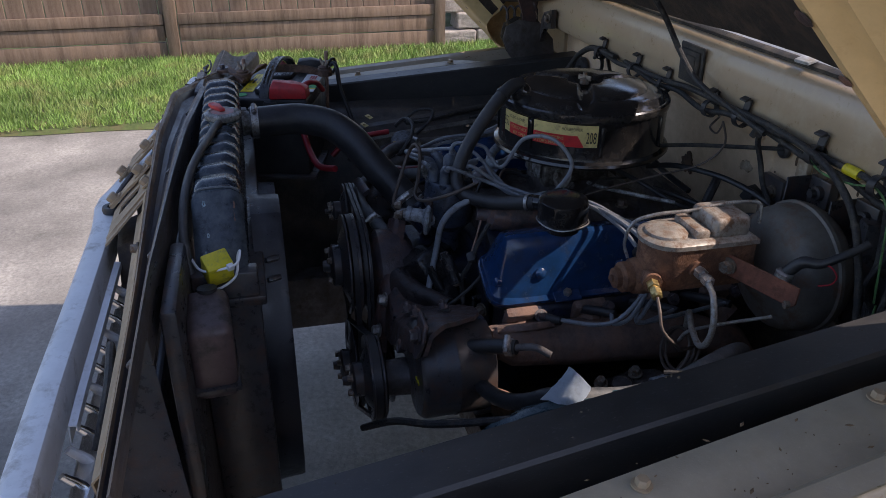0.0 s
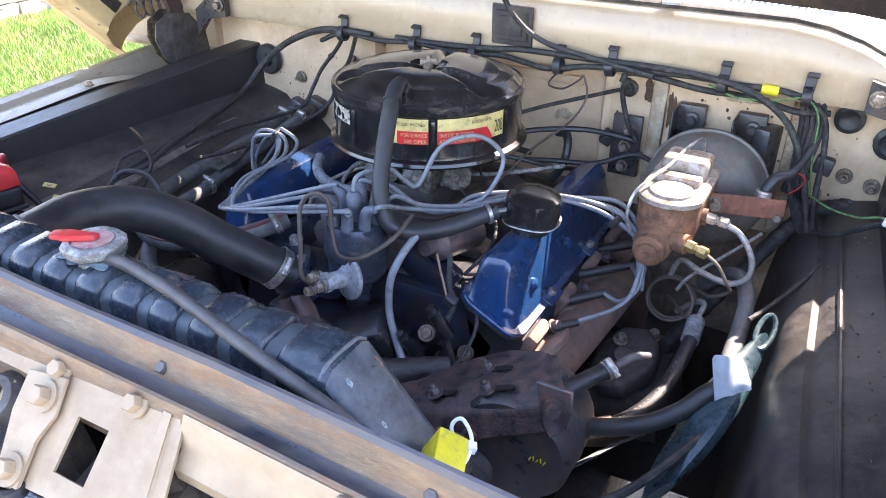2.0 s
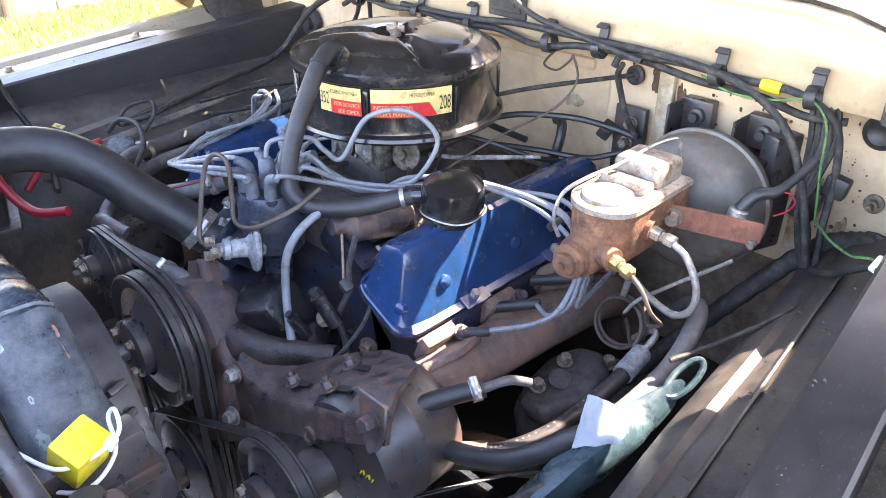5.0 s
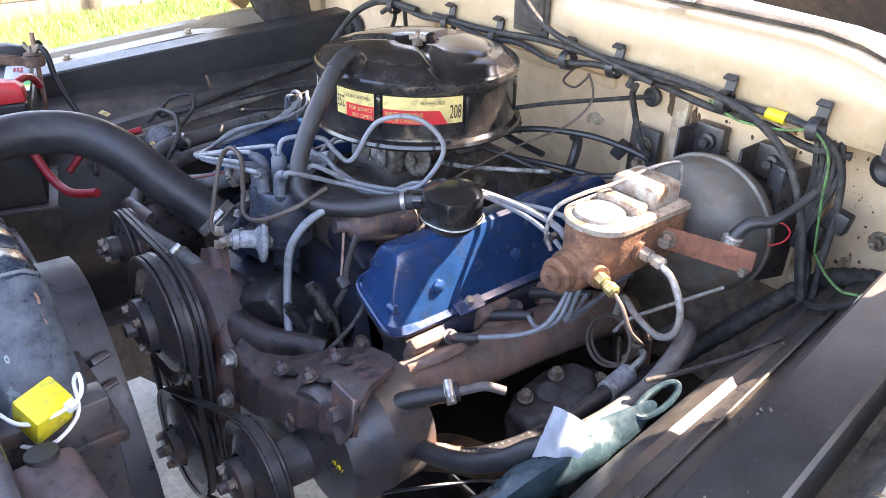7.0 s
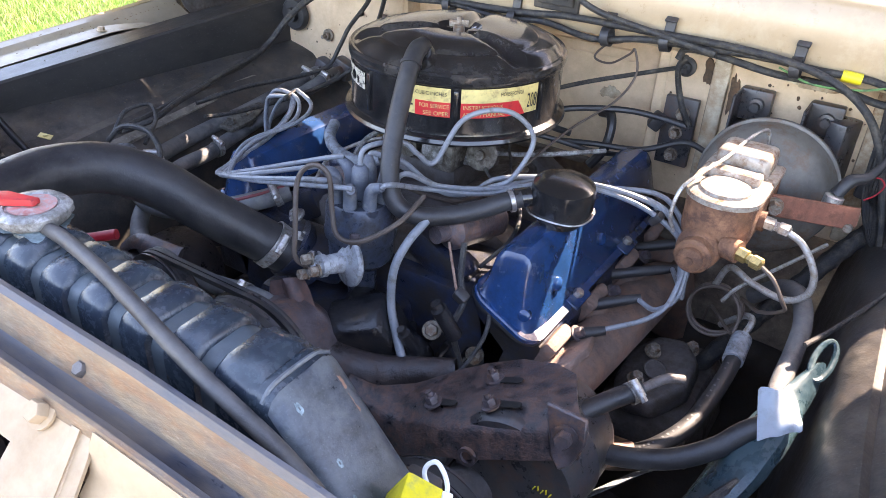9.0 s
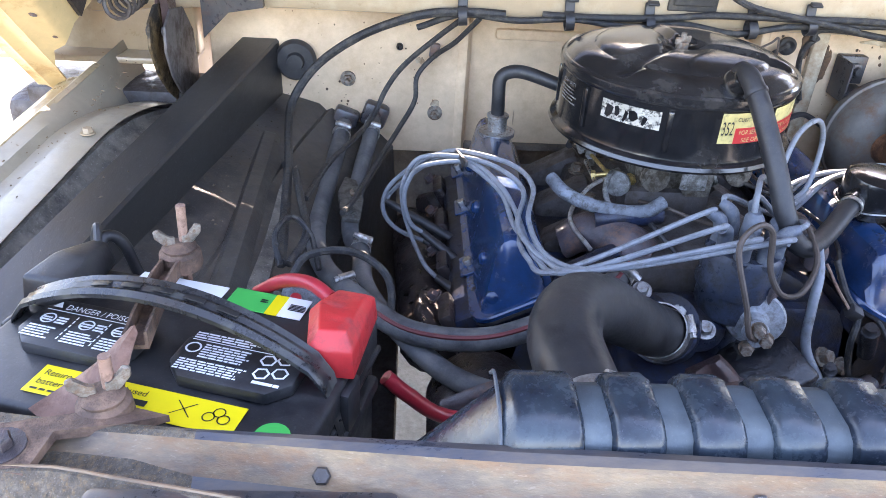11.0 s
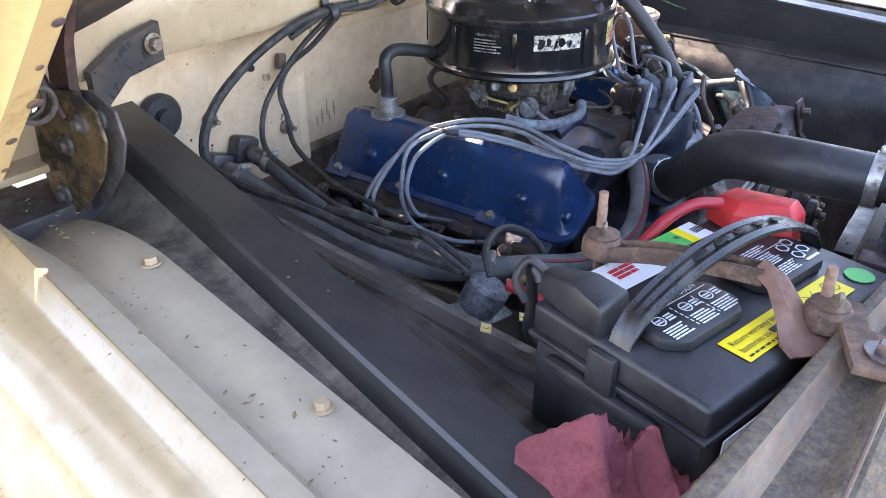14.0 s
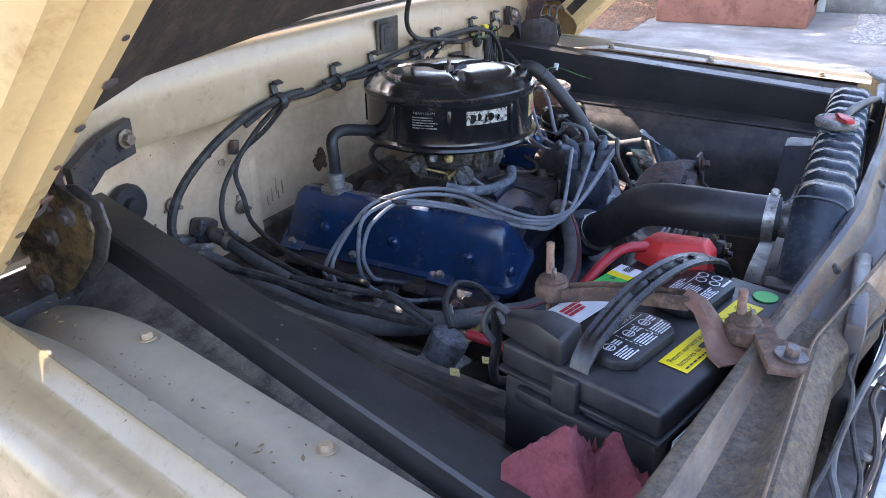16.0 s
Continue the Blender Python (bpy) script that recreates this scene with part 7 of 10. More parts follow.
# power steering pump with its slotted bracket
psp = thing("power_steering_pump", "black power steering pump can under a rusty slotted bracket", "steering pump", (0.42, -0.6, 0.7))
bm = nb()
lathe(bm, [(0.03, -0.088), (0.076, -0.086), (0.082, -0.078), (0.082, -0.03), (0.0835, -0.028), (0.0835, -0.024), (0.082, -0.022), (0.082, 0.02), (0.076, 0.035), (0.045, 0.045), (0, 0.045)], (0.437, -0.585, 0.795), (0, 1, 0), 44)
part("reservoir", bm, BLACK, psp, "black pump reservoir with yellow paint marks")
bm = nb()
lathe(bm, [(0.022, 0), (0.022, 0.02), (0.03, 0.024), (0.034, 0.08)], (0.385, -0.74, 0.745), (0, 1, 0), 22)
part("shaft_nose", bm, DARK, psp)
rows = [((0.176, -0.628, 0.802), (0.186, -0.655, 0.808), (0.192, -0.672, 0.79), (0.196, -0.68, 0.715)),
        ((0.215, -0.615, 0.798), (0.222, -0.65, 0.80), (0.228, -0.67, 0.788), (0.232, -0.678, 0.72)),
        ((0.26, -0.60, 0.806), (0.268, -0.65, 0.80), (0.275, -0.672, 0.788), (0.28, -0.68, 0.742)),
        ((0.30, -0.585, 0.825), (0.312, -0.65, 0.825), (0.32, -0.676, 0.812), (0.325, -0.683, 0.772)),
        ((0.34, -0.57, 0.848), (0.36, -0.65, 0.85), (0.372, -0.678, 0.836), (0.378, -0.686, 0.80)),
        ((0.385, -0.556, 0.868), (0.41, -0.645, 0.877), (0.424, -0.674, 0.862), (0.43, -0.682, 0.828)),
        ((0.43, -0.56, 0.886), (0.455, -0.64, 0.895), (0.47, -0.668, 0.884), (0.476, -0.677, 0.85)),
        ((0.462, -0.578, 0.897), (0.486, -0.63, 0.906), (0.506, -0.66, 0.902), (0.512, -0.672, 0.87))]
bm = nb()
grid = [[bm.verts.new(p) for p in row] for row in rows]
fs = [bm.faces.new((a[k], a[k + 1], b[k + 1], b[k])) for a, b in zip(grid, grid[1:]) for k in range(3)]
bmesh.ops.subdivide_edges(bm, edges=bm.edges[:], cuts=3, use_grid_fill=True, smooth=1.0)
bmesh.ops.recalc_face_normals(bm, faces=bm.faces[:])
for v in bm.verts:
    v.co += Vector((0, 0, 0.0016 * noise.noise(v.co * 40)))
bmesh.ops.solidify(bm, geom=bm.faces[:], thickness=0.007)
part("slotted_bracket", bm, PUMPARM, psp, "rusty purple-brown slotted bracket", 60)
up = Vector((-0.42, -0.12, 0.9)).normalized()
along = Vector((0.9, -0.02, 0.42)).normalized()
across = up.cross(along)
FR = Matrix((along, across, up)).transposed().to_4x4()
for p in ((0.325, -0.652, 0.8335), (0.408, -0.652, 0.8755), (0.385, -0.605, 0.8665)):
    bm = nb()
    prism(bm, [(-0.026, -0.003), (-0.022, -0.005), (0.022, -0.005), (0.026, -0.003), (0.026, 0.003), (0.022, 0.005), (-0.022, 0.005), (-0.026, 0.003)], Matrix.Translation(Vector(p) + up * 0.001) @ FR, 0.0015)
    part("slot", bm, INK, psp, "dark adjusting slot")
for p in ((0.318, -0.655, 0.832), (0.396, -0.656, 0.871), (0.372, -0.604, 0.861)):
    bm = nb()
    hexhead(bm, p, up, 0.008, 0.008, 1.5)
    lathe(bm, [(0.004, 0.0), (0.004, 0.018), (0, 0.018)], p, up, 10)
    part("bolt", bm, RUSTY, psp)
for p in ((0.203, -0.676, 0.793), (0.205, -0.69, 0.728), (0.495, -0.676, 0.897)):
    bm = nb()
    hexhead(bm, p, (0.1, -1, 0.2), 0.0095, 0.01, 1.5)
    part("bolt", bm, RUSTY if p[0] > 0.4 else STEEL, psp)
bm = nb()
prism(bm, [(-0.03, 0.03), (0.018, 0.03), (0.022, 0.0), (0.012, -0.03), (0.0, -0.042), (-0.012, -0.028)], Matrix(((1, 0, 0, 0.495), (0, 0.2, -0.98, -0.668), (0, 0.98, 0.2, 0.892), (0, 0, 0, 1))), 0.007, 0.002, 1)
part("bracket_tongue", bm, RUSTY, psp)
bm = nb()
lathe(bm, [(0.012, 0), (0.012, 0.012), (0.008, 0.012), (0.007, 0.004), (0, 0.004)], (0.386, -0.676, 0.808), (0, -1, 0.1), 18)
part("bracket_boss", bm, RUSTY, psp)
bm = nb()
for k in range(5):
    box(bm, (0.468 + 0.005 * k, -0.6735, 0.80 + 0.002 * (k % 2)), (0.0012, 0.002, 0.006), (0, 25 - 30 * (k % 2), 0))
part("paint_mark", bm, YELLOW, psp, "yellow inspection scrawl")
bm = nb()
tube(bm, [(0.45, -0.63, 0.84), (0.47, -0.60, 0.85), (0.50, -0.56, 0.864), (0.527, -0.528, 0.874)], 0.0118, 14, 6)
ret = single("steering_return_hose", bm, RUBBER, "short black steering hose with a clamp", "hose")
bm = nb()
band(bm, (0.52, -0.537, 0.871), (0.5, 0.8, 0.2), 0.0121, 0.012)
part("hose_clamp", bm, STEEL, ret)
bm = nb()
tube(bm, [(0.527, -0.53, 0.874), (0.545, -0.505, 0.882), (0.562, -0.485, 0.876)], 0.006, 10, 6)
part("pipe_end", bm, DARK, ret)

# steering gear box
sg = thing("steering_gearbox", "black cast steering gear box low beside the exhaust", "steering gear", (0.5, -0.28, 0.6))
bm = nb()
prism(bm, [(-0.05, -0.035), (-0.03, -0.07), (0.02, -0.075), (0.06, -0.03), (0.062, 0.03), (0.035, 0.066), (-0.01, 0.07), (-0.045, 0.03)], Matrix.Translation((0.492, -0.295, 0.70)) @ Matrix.Rotation(radians(-16), 4, "Y") @ Matrix.Rotation(radians(14), 4, "X"), 0.04, 0.012, 3)
box(bm, (0.50, -0.25, 0.63), (0.15, 0.2, 0.14), (0, -10, 0), 0.03)
part("housing", bm, DARK, sg)
bm = nb()
lathe(bm, [(0.018, 0), (0.018, 0.003), (0.0155, 0.004), (0.0145, 0.0025), (0, 0.0025)], (0.492, -0.318, 0.742), (0.25, -0.2, 1), 28)
part("raised_oval", bm, DARK, sg, "raised oval casting mark")
for q in ((0.475, -0.286, 0.748), (0.473, -0.348, 0.735), (0.52, -0.238, 0.742)):
    bm = nb()
    hexhead(bm, q, (0.25, -0.2, 1), 0.009, 0.01, 1.4)
    part("bolt", bm, BOLT, sg)
bm = nb()
tube(bm, [(0.53, -0.22, 0.70), (0.62, -0.12, 0.83), (0.70, -0.03, 0.93), (0.76, 0.01, 0.95)], 0.013, 12, 12, 1.0, 0.002)
single("steering_shaft_boot", bm, HARNESS, "black corrugated sleeve running to the firewall", "sleeve")

bm = nb()
tube(bm, [(-0.105, -0.335, 0.985), (-0.09, -0.365, 0.978), (-0.06, -0.39, 0.973), (-0.02, -0.405, 0.972), (0.015, -0.41, 0.975), (0.04, -0.4, 0.985)], 0.0095, 12, 6)
single("intake_hose", bm, DUSTHOSE, "chalky blue-grey hose beside the carburettor", "hose")
# added dark sheet, stands in for the gloom under the steering gear
bm = nb()
grid = [[bm.verts.new((0.25 + 0.045 * i, -0.44 + 0.055 * j, 0.60 + 0.02 * noise.noise(Vector((i * 0.4, j * 0.4, 2))))) for j in range(10)] for i in range(11)]
for ra, rb in zip(grid, grid[1:]):
    for j in range(9):
        bm.faces.new((ra[j], ra[j + 1], rb[j + 1], rb[j]))
bmesh.ops.solidify(bm, geom=bm.faces[:], thickness=0.004)
single("dark_under_sheet", bm, UNDERBLK, "added dark sheet hiding the bright ground below the steering gear", "splash shield", smooth=70)
bm = nb()
tube(bm, [(0.40, -0.5, 0.66), (0.44, -0.46, 0.665), (0.48, -0.43, 0.66), (0.5, -0.40, 0.64)], [0.05, 0.055, 0.05, 0.04], 14, 5, 0.5)
single("mount_bracket", bm, RUSTBROWN, "rust-brown steel engine mount bracket on the frame", "bracket")
# dark washer strap; its sunlit upper side is painted as pale grey
bm = nb()
path = smooth_path([Vector(p) for p in ((0.45, -0.635, 0.69), (0.475, -0.61, 0.71), (0.51, -0.566, 0.722), (0.54, -0.51, 0.722), (0.568, -0.462, 0.716))], 5)
loft(bm, [[p + Vector((0.006, -0.003, 0.005)), p + Vector((0.006, -0.003, 0.007)), p + Vector((-0.006, 0.003, -0.003)), p + Vector((-0.006, 0.003, -0.005))] for p in path])
single("washer_strap", bm, DUSTHOSE, "flat dark strap painted pale for the sun on it, below the steering hoses", "strap")
# thin lines and wires crowded round the carburettor
rnd = random.Random(21)
for k, (pts, r, mat_, words) in enumerate((
    ([(0.16, -0.30, 0.985), (0.2, -0.34, 0.98), (0.26, -0.36, 0.962), (0.285, -0.42, 0.945), (0.27, -0.48, 0.92)], 0.003, HARNESS, "thin black wire beside the driver's valve cover"),
    ([(0.15, -0.20, 1.0), (0.21, -0.17, 0.99), (0.27, -0.13, 0.97), (0.30, -0.07, 0.95)], 0.0045, RUBBER, "black vacuum hose behind the carburettor"),
    ([(0.02, -0.36, 0.965), (0.05, -0.40, 0.975), (0.1, -0.42, 0.965), (0.17, -0.40, 0.955), (0.2, -0.36, 0.96)], 0.0028, COPLINE, "bent brown fuel line"),
    ([(-0.01, -0.30, 0.975), (-0.05, -0.33, 0.965), (-0.08, -0.38, 0.945), (-0.06, -0.44, 0.93)], 0.0032, LINE, "bent pale steel fuel line"),
    ([(0.06, -0.46, 0.93), (0.03, -0.43, 0.955), (0.02, -0.38, 0.96), (0.05, -0.34, 0.955)], 0.004, RUBBER, "short black hose before the carburettor"),
    ([(0.23, -0.33, 0.965), (0.2, -0.28, 0.985), (0.175, -0.24, 0.99), (0.165, -0.18, 0.985)], 0.0022, HARNESS, "thin black choke wire"),
    ([(-0.05, -0.18, 0.97), (-0.02, -0.12, 0.985), (0.05, -0.08, 0.985), (0.13, -0.07, 0.97), (0.2, -0.06, 0.96)], 0.006, RUBBER, "black hose across the back of the engine"),
    ([(0.3, -0.5, 0.9), (0.32, -0.54, 0.87), (0.31, -0.58, 0.83), (0.28, -0.6, 0.8)], 0.003, HARNESS, "thin black wire at the front of the valve cover"))):
    bm = nb()
    tube(bm, pts, r, 8, 7)
    single("engine_line", bm, mat_, words, "line", "engine lines")
for p, ax in (((0.24, -0.545, 0.84), (0.3, -0.6, 0.5)), ((0.16, -0.56, 0.845), (0, -0.8, 0.5)), ((0.29, -0.51, 0.80), (0.4, -0.9, 0)), ((0.2, -0.545, 0.74), (0, -1, 0)), ((0.25, -0.51, 0.72), (0, -1, 0))):
    bm = nb()
    hexhead(bm, p, ax, 0.0095, 0.01, 1.4)
    part("bolt", bm, BOLT, eng)

# ---- brakes ----
booster = thing("brake_booster", "dull grey round brake booster on the firewall", "brake booster", (0.535, -0.06, 0.86))
bm = nb()
lathe(bm, [(0.07, 0.02), (0.096, 0.018), (0.102, 0.008), (0.104, -0.004), (0.107, -0.006), (0.107, -0.012), (0.103, -0.014), (0.101, -0.04), (0.094, -0.056), (0.075, -0.068), (0.05, -0.074), (0.03, -0.09), (0, -0.09)], (0.535, -0.055, 0.965), (0, 1, 0.02), 56)
part("shell", bm, BOOST, booster)
for x, y in ((0.478, 0.0), (0.582, 0.0)):
    bm = nb()
    box(bm, (x, 0.006, 1.062), (0.05, 0.02, 0.05), bevel=0.003)
    box(bm, (x - 0.024, -0.018, 1.05), (0.004, 0.06, 0.07), bevel=0.001, seg=1)
    box(bm, (x, -0.02, 1.03), (0.05, 0.06, 0.006), bevel=0.001, seg=1)
    lathe(bm, [(0.012, 0), (0.012, 0.01), (0.007, 0.011), (0.007, 0.02)], (x + 0.004, -0.003, 1.064), (0, -1, 0), 12)
    part("mount_bracket", bm, BLACK, booster, "black stepped mounting bracket")
bm = nb()
box(bm, (0.612, -0.0, 0.98), (0.03, 0.05, 0.18), (0, 0, -20), 0.004)
part("side_bracket", bm, BLACK, booster)

mc = thing("master_cylinder", "rusty brown brake master cylinder with wired-down steel lid", "master cylinder", (0.52, -0.25, 0.94))
bm = nb()
lathe(bm, [(0.0, 0.0), (0.02, 0.0), (0.024, 0.004), (0.024, 0.018), (0.028, 0.022), (0.03, 0.04), (0.03, 0.24)], (0.512, -0.362, 0.968), (0, 1, 0), 28)
ring = []
for k in range(17):
    a = math.pi + math.pi * k / 16
    ring.append((0.52 + 0.046 * math.cos(a), -0.292 + 0.042 * math.sin(a)))
ring += [(0.567, -0.21), (0.567, -0.17), (0.474, -0.17), (0.474, -0.21)]
loft(bm, [[Vector((0.52 + (x - 0.52) * 0.86, y, 0.962)) for x, y in ring], [Vector((x, y, 0.985)) for x, y in ring], [Vector((x, y, 1.032)) for x, y in ring]])
cyl(bm, (0.555, -0.266, 1.0), (0.574, -0.266, 1.0), 0.014, seg=16)
cyl(bm, (0.54, -0.325, 0.98), (0.562, -0.332, 0.98), 0.015, seg=16)
lathe(bm, [(0.016, 0), (0.016, 0.008), (0.006, 0.01), (0.006, 0.014), (0, 0.014)], (0.512, -0.362, 0.968), (0, -1, 0), 20)
part("body", bm, MCRUST, mc)
bm = nb()
big = [(0.52 + (x - 0.52) * 1.05, -0.24 + (y + 0.24) * 1.04) for x, y in ring]
loft(bm, [[Vector((x, y, 1.032)) for x, y in big], [Vector((x, y, 1.039)) for x, y in big], [Vector((0.52 + (x - 0.52) * 0.9, -0.24 + (y + 0.24) * 0.94, 1.043)) for x, y in big]])
lathe(bm, [(0.034, 0), (0.032, 0.006), (0.02, 0.01), (0, 0.011)], (0.52, -0.296, 1.041), (0, 0, 1), 28)
box(bm, (0.522, -0.208, 1.056), (0.072, 0.062, 0.034), (0, 0, 0), 0.009, 3)
box(bm, (0.52, -0.254, 1.048), (0.07, 0.024, 0.016), (0, 0, 0), 0.005, 2)
part("lid", bm, LID, mc, "tarnished steel lid with raised rear")
bm = nb()
tube(bm, [(0.475, -0.33, 0.98), (0.468, -0.335, 1.005), (0.472, -0.325, 1.04), (0.488, -0.295, 1.058), (0.503, -0.25, 1.066), (0.515, -0.2, 1.078), (0.525, -0.165, 1.082), (0.532, -0.15, 1.078), (0.537, -0.15, 1.05)], 0.0028, 8, 6)
part("bail_wire", bm, STEEL, mc, "steel bail wire")
for p, ax in (((0.572, -0.266, 1.0), (1, 0, -0.1)), ((0.56, -0.332, 0.98), (1, -0.25, -0.1))):
    bm = nb()
    a = Vector(ax).normalized()
    q = Vector(p)
    lathe(bm, [(0.0095, 0), (0.0095, 0.014), (0.007, 0.015), (0.007, 0.02), (0.009, 0.021), (0.009, 0.033), (0.005, 0.036)], q, a, 6)
    part("line_fitting", bm, BRASS if p[1] < -0.3 else STEEL, mc, "hex line fitting")
bm = nb()
tube(bm, [(0.605, -0.268, 0.996), (0.628, -0.272, 0.985), (0.65, -0.28, 0.955), (0.65, -0.285, 0.925), (0.625, -0.28, 0.905), (0.58, -0.265, 0.905), (0.545, -0.25, 0.91), (0.53, -0.24, 0.87)], 0.0048, 10, 8)
single("brake_line", bm, LINE, "pale steel brake line bending down from the master cylinder", "brake line", "brake lines")
bm = nb()
coilpts = [(0.592, -0.34, 0.976), (0.612, -0.345, 0.965), (0.628, -0.345, 0.94), (0.632, -0.32, 0.912), (0.60, -0.29, 0.88)]
for k in range(34):
    a = radians(40 - 24 * k)
    coilpts.append((0.54 + 0.037 * math.cos(a), -0.245 + 0.014 * math.sin(a) - 0.0006 * k, 0.838 + 0.034 * math.sin(a)))
coilpts += [(0.53, -0.22, 0.82), (0.52, -0.2, 0.78)]
tube(bm, coilpts, 0.0027, 8, 3)
single("brake_line", bm, COPLINE, "tarnished brake line wound in a loose coil", "brake line", "brake lines")
bm = nb()
tube(bm, [(0.548, -0.262, 0.86), (0.562, -0.258, 0.885), (0.59, -0.24, 0.91), (0.62, -0.215, 0.933), (0.65, -0.185, 0.955)], 0.0028, 8, 6)
single("brake_line", bm, LINE, "straight thin brake line rising to the switch", "brake line", "brake lines")
sw = thing("brake_switch_bracket", "flat rusty red bracket holding a brake light switch", "bracket", (0.63, -0.18, 0.97))
bm = nb()
prism(bm, [(0, -0.014), (0.11, -0.02), (0.116, -0.014), (0.116, 0.012), (0.0, 0.018)], Matrix.Translation((0.566, -0.212, 1.0)) @ Matrix.Rotation(radians(22), 4, "Z") @ Matrix.Rotation(radians(84), 4, "X"), 0.004, 0.001, 1)
part("strap", bm, COPPER, sw)
bm = nb()
cyl(bm, (0.667, -0.177, 0.984), (0.666, -0.183, 0.984), 0.006, seg=10)
part("rivet", bm, BOLT, sw)
bm = nb()
hexhead(bm, (0.572, -0.214, 1.002), (0.3, -0.9, 0), 0.01, 0.01, 1.3)
part("bolt", bm, BOLT, sw)
bm = nb()
lathe(bm, [(0.012, 0), (0.013, 0.004), (0.013, 0.02), (0.009, 0.022)], (0.636, -0.172, 1.0), (0.1, 0.1, 1), 12)
part("switch", bm, STEEL, sw, "bright switch body")
bm = nb()
tube(bm, [(0.638, -0.168, 1.02), (0.65, -0.155, 1.04), (0.668, -0.14, 1.045), (0.68, -0.12, 1.06), (0.69, -0.09, 1.08)], [0.009, 0.009, 0.007, 0.006, 0.006], 10, 5)
part("plug", bm, RUBBER, sw)
bm = nb()
tube(bm, [(0.668, -0.14, 1.045), (0.682, -0.135, 1.046), (0.69, -0.13, 1.035), (0.684, -0.13, 1.02), (0.672, -0.14, 1.012)], 0.0012, 6, 6)
part("red_wire", bm, REDCABLE, sw)

plate = thing("firewall_bracket", "black steel bracket plate bolted on the firewall", "bracket", (0.385, 0.01, 0.93))
bm = nb()
box(bm, (0.366, 0.002, 0.988), (0.056, 0.012, 0.12), bevel=0.002)
part("plate", bm, BLACK, plate)
for dz in (0.035, 0.0, -0.04):
    bm = nb()
    hexhead(bm, (0.366 + 0.006 * (dz > 0), -0.005, 0.988 + dz), (0, -1, 0), 0.009, 0.01, 1.3)
    part("bolt", bm, BOLT, plate)
bm = nb()
box(bm, (0.335, -0.02, 1.005), (0.022, 0.026, 0.028), (0, 30, 20), 0.004)
part("clip", bm, RUBBER, plate)

# ---- wiring on the cowl and firewall ----
loom = thing("wiring_harness", "black taped wiring harness strapped along the cowl lip", "wiring harness", (0.2, -0.06, 1.12))
bm = nb()
tube(bm, [(-0.30, -0.055, 1.115), (-0.229, -0.07, 1.143), (-0.14, -0.072, 1.138), (-0.05, -0.074, 1.145), (0.04, -0.074, 1.137), (0.13, -0.074, 1.145), (0.22, -0.074, 1.134), (0.30, -0.074, 1.148), (0.38, -0.07, 1.152), (0.48, -0.07, 1.156), (0.56, -0.07, 1.153), (0.64, -0.065, 1.15), (0.69, -0.055, 1.12), (0.705, -0.05, 1.06), (0.71, -0.06, 0.98), (0.72, -0.08, 0.92), (0.73, -0.13, 0.9)], 0.0052, 10, 6)
part("main_loom", bm, HARNESS, loom)
bm = nb()
tube(bm, [(-0.10, -0.075, 1.15), (0.0, -0.076, 1.15), (0.10, -0.078, 1.155), (0.18, -0.08, 1.163), (0.30, -0.078, 1.163), (0.42, -0.08, 1.165), (0.50, -0.085, 1.163), (0.56, -0.086, 1.154), (0.61, -0.088, 1.135), (0.65, -0.088, 1.1), (0.68, -0.088, 1.04), (0.697, -0.088, 0.985), (0.71, -0.09, 0.93)], 0.0055, 10, 6)
part("branch", bm, HARNESS, loom)
bm = nb()
tube(bm, [(0.36, -0.06, 1.125), (0.37, -0.055, 1.142), (0.42, -0.06, 1.143), (0.5, -0.055, 1.132), (0.58, -0.05, 1.13), (0.65, -0.05, 1.118), (0.70, -0.04, 1.12)], 0.0055, 10, 6)
part("branch", bm, HARNESS, loom)
bm = nb()
tube(bm, [(0.372, -0.055, 1.13), (0.36, -0.045, 1.11), (0.362, -0.035, 1.08), (0.375, -0.03, 1.04), (0.39, -0.02, 1.01)], 0.005, 8, 6)
part("branch", bm, HARNESS, loom)
for k in range(5):
    bm = nb()
    d = 0.008 * k
    tube(bm, [(0.655 + d, -0.05, 1.145), (0.662 + d, -0.045, 1.09), (0.665 + 0.6 * d, -0.04 - d, 1.01), (0.675 + 0.5 * d, -0.05, 0.965), (0.70 + 0.3 * d, -0.07, 0.92), (0.74, -0.10 + d, 0.91)], 0.0042, 7, 6)
    part("branch", bm, HARNESS, loom)
bm = nb()
box(bm, (0.71, -0.045, 1.035), (0.03, 0.02, 0.03), (0, 10, 0), 0.004)
part("connector", bm, RUBBER, loom, "black connector block")
bm = nb()
box(bm, (0.675, -0.03, 0.995), (0.035, 0.03, 0.05), (0, 10, 0), 0.005)
part("connector", bm, RUBBER, loom, "black connector block")
bm = nb()
cyl(bm, (0.592, -0.069, 1.1525), (0.618, -0.066, 1.151), 0.0082, seg=12)
part("yellow_band", bm, YELLOW, loom, "yellow tape band")
bm = nb()
tube(bm, [(0.51, -0.075, 1.148), (0.56, -0.08, 1.135), (0.62, -0.08, 1.14), (0.66, -0.075, 1.148), (0.685, -0.07, 1.12), (0.69, -0.065, 1.06), (0.7, -0.065, 0.99)], 0.0017, 6, 6)
part("green_wire", bm, GREENW, loom, "thin green wire")
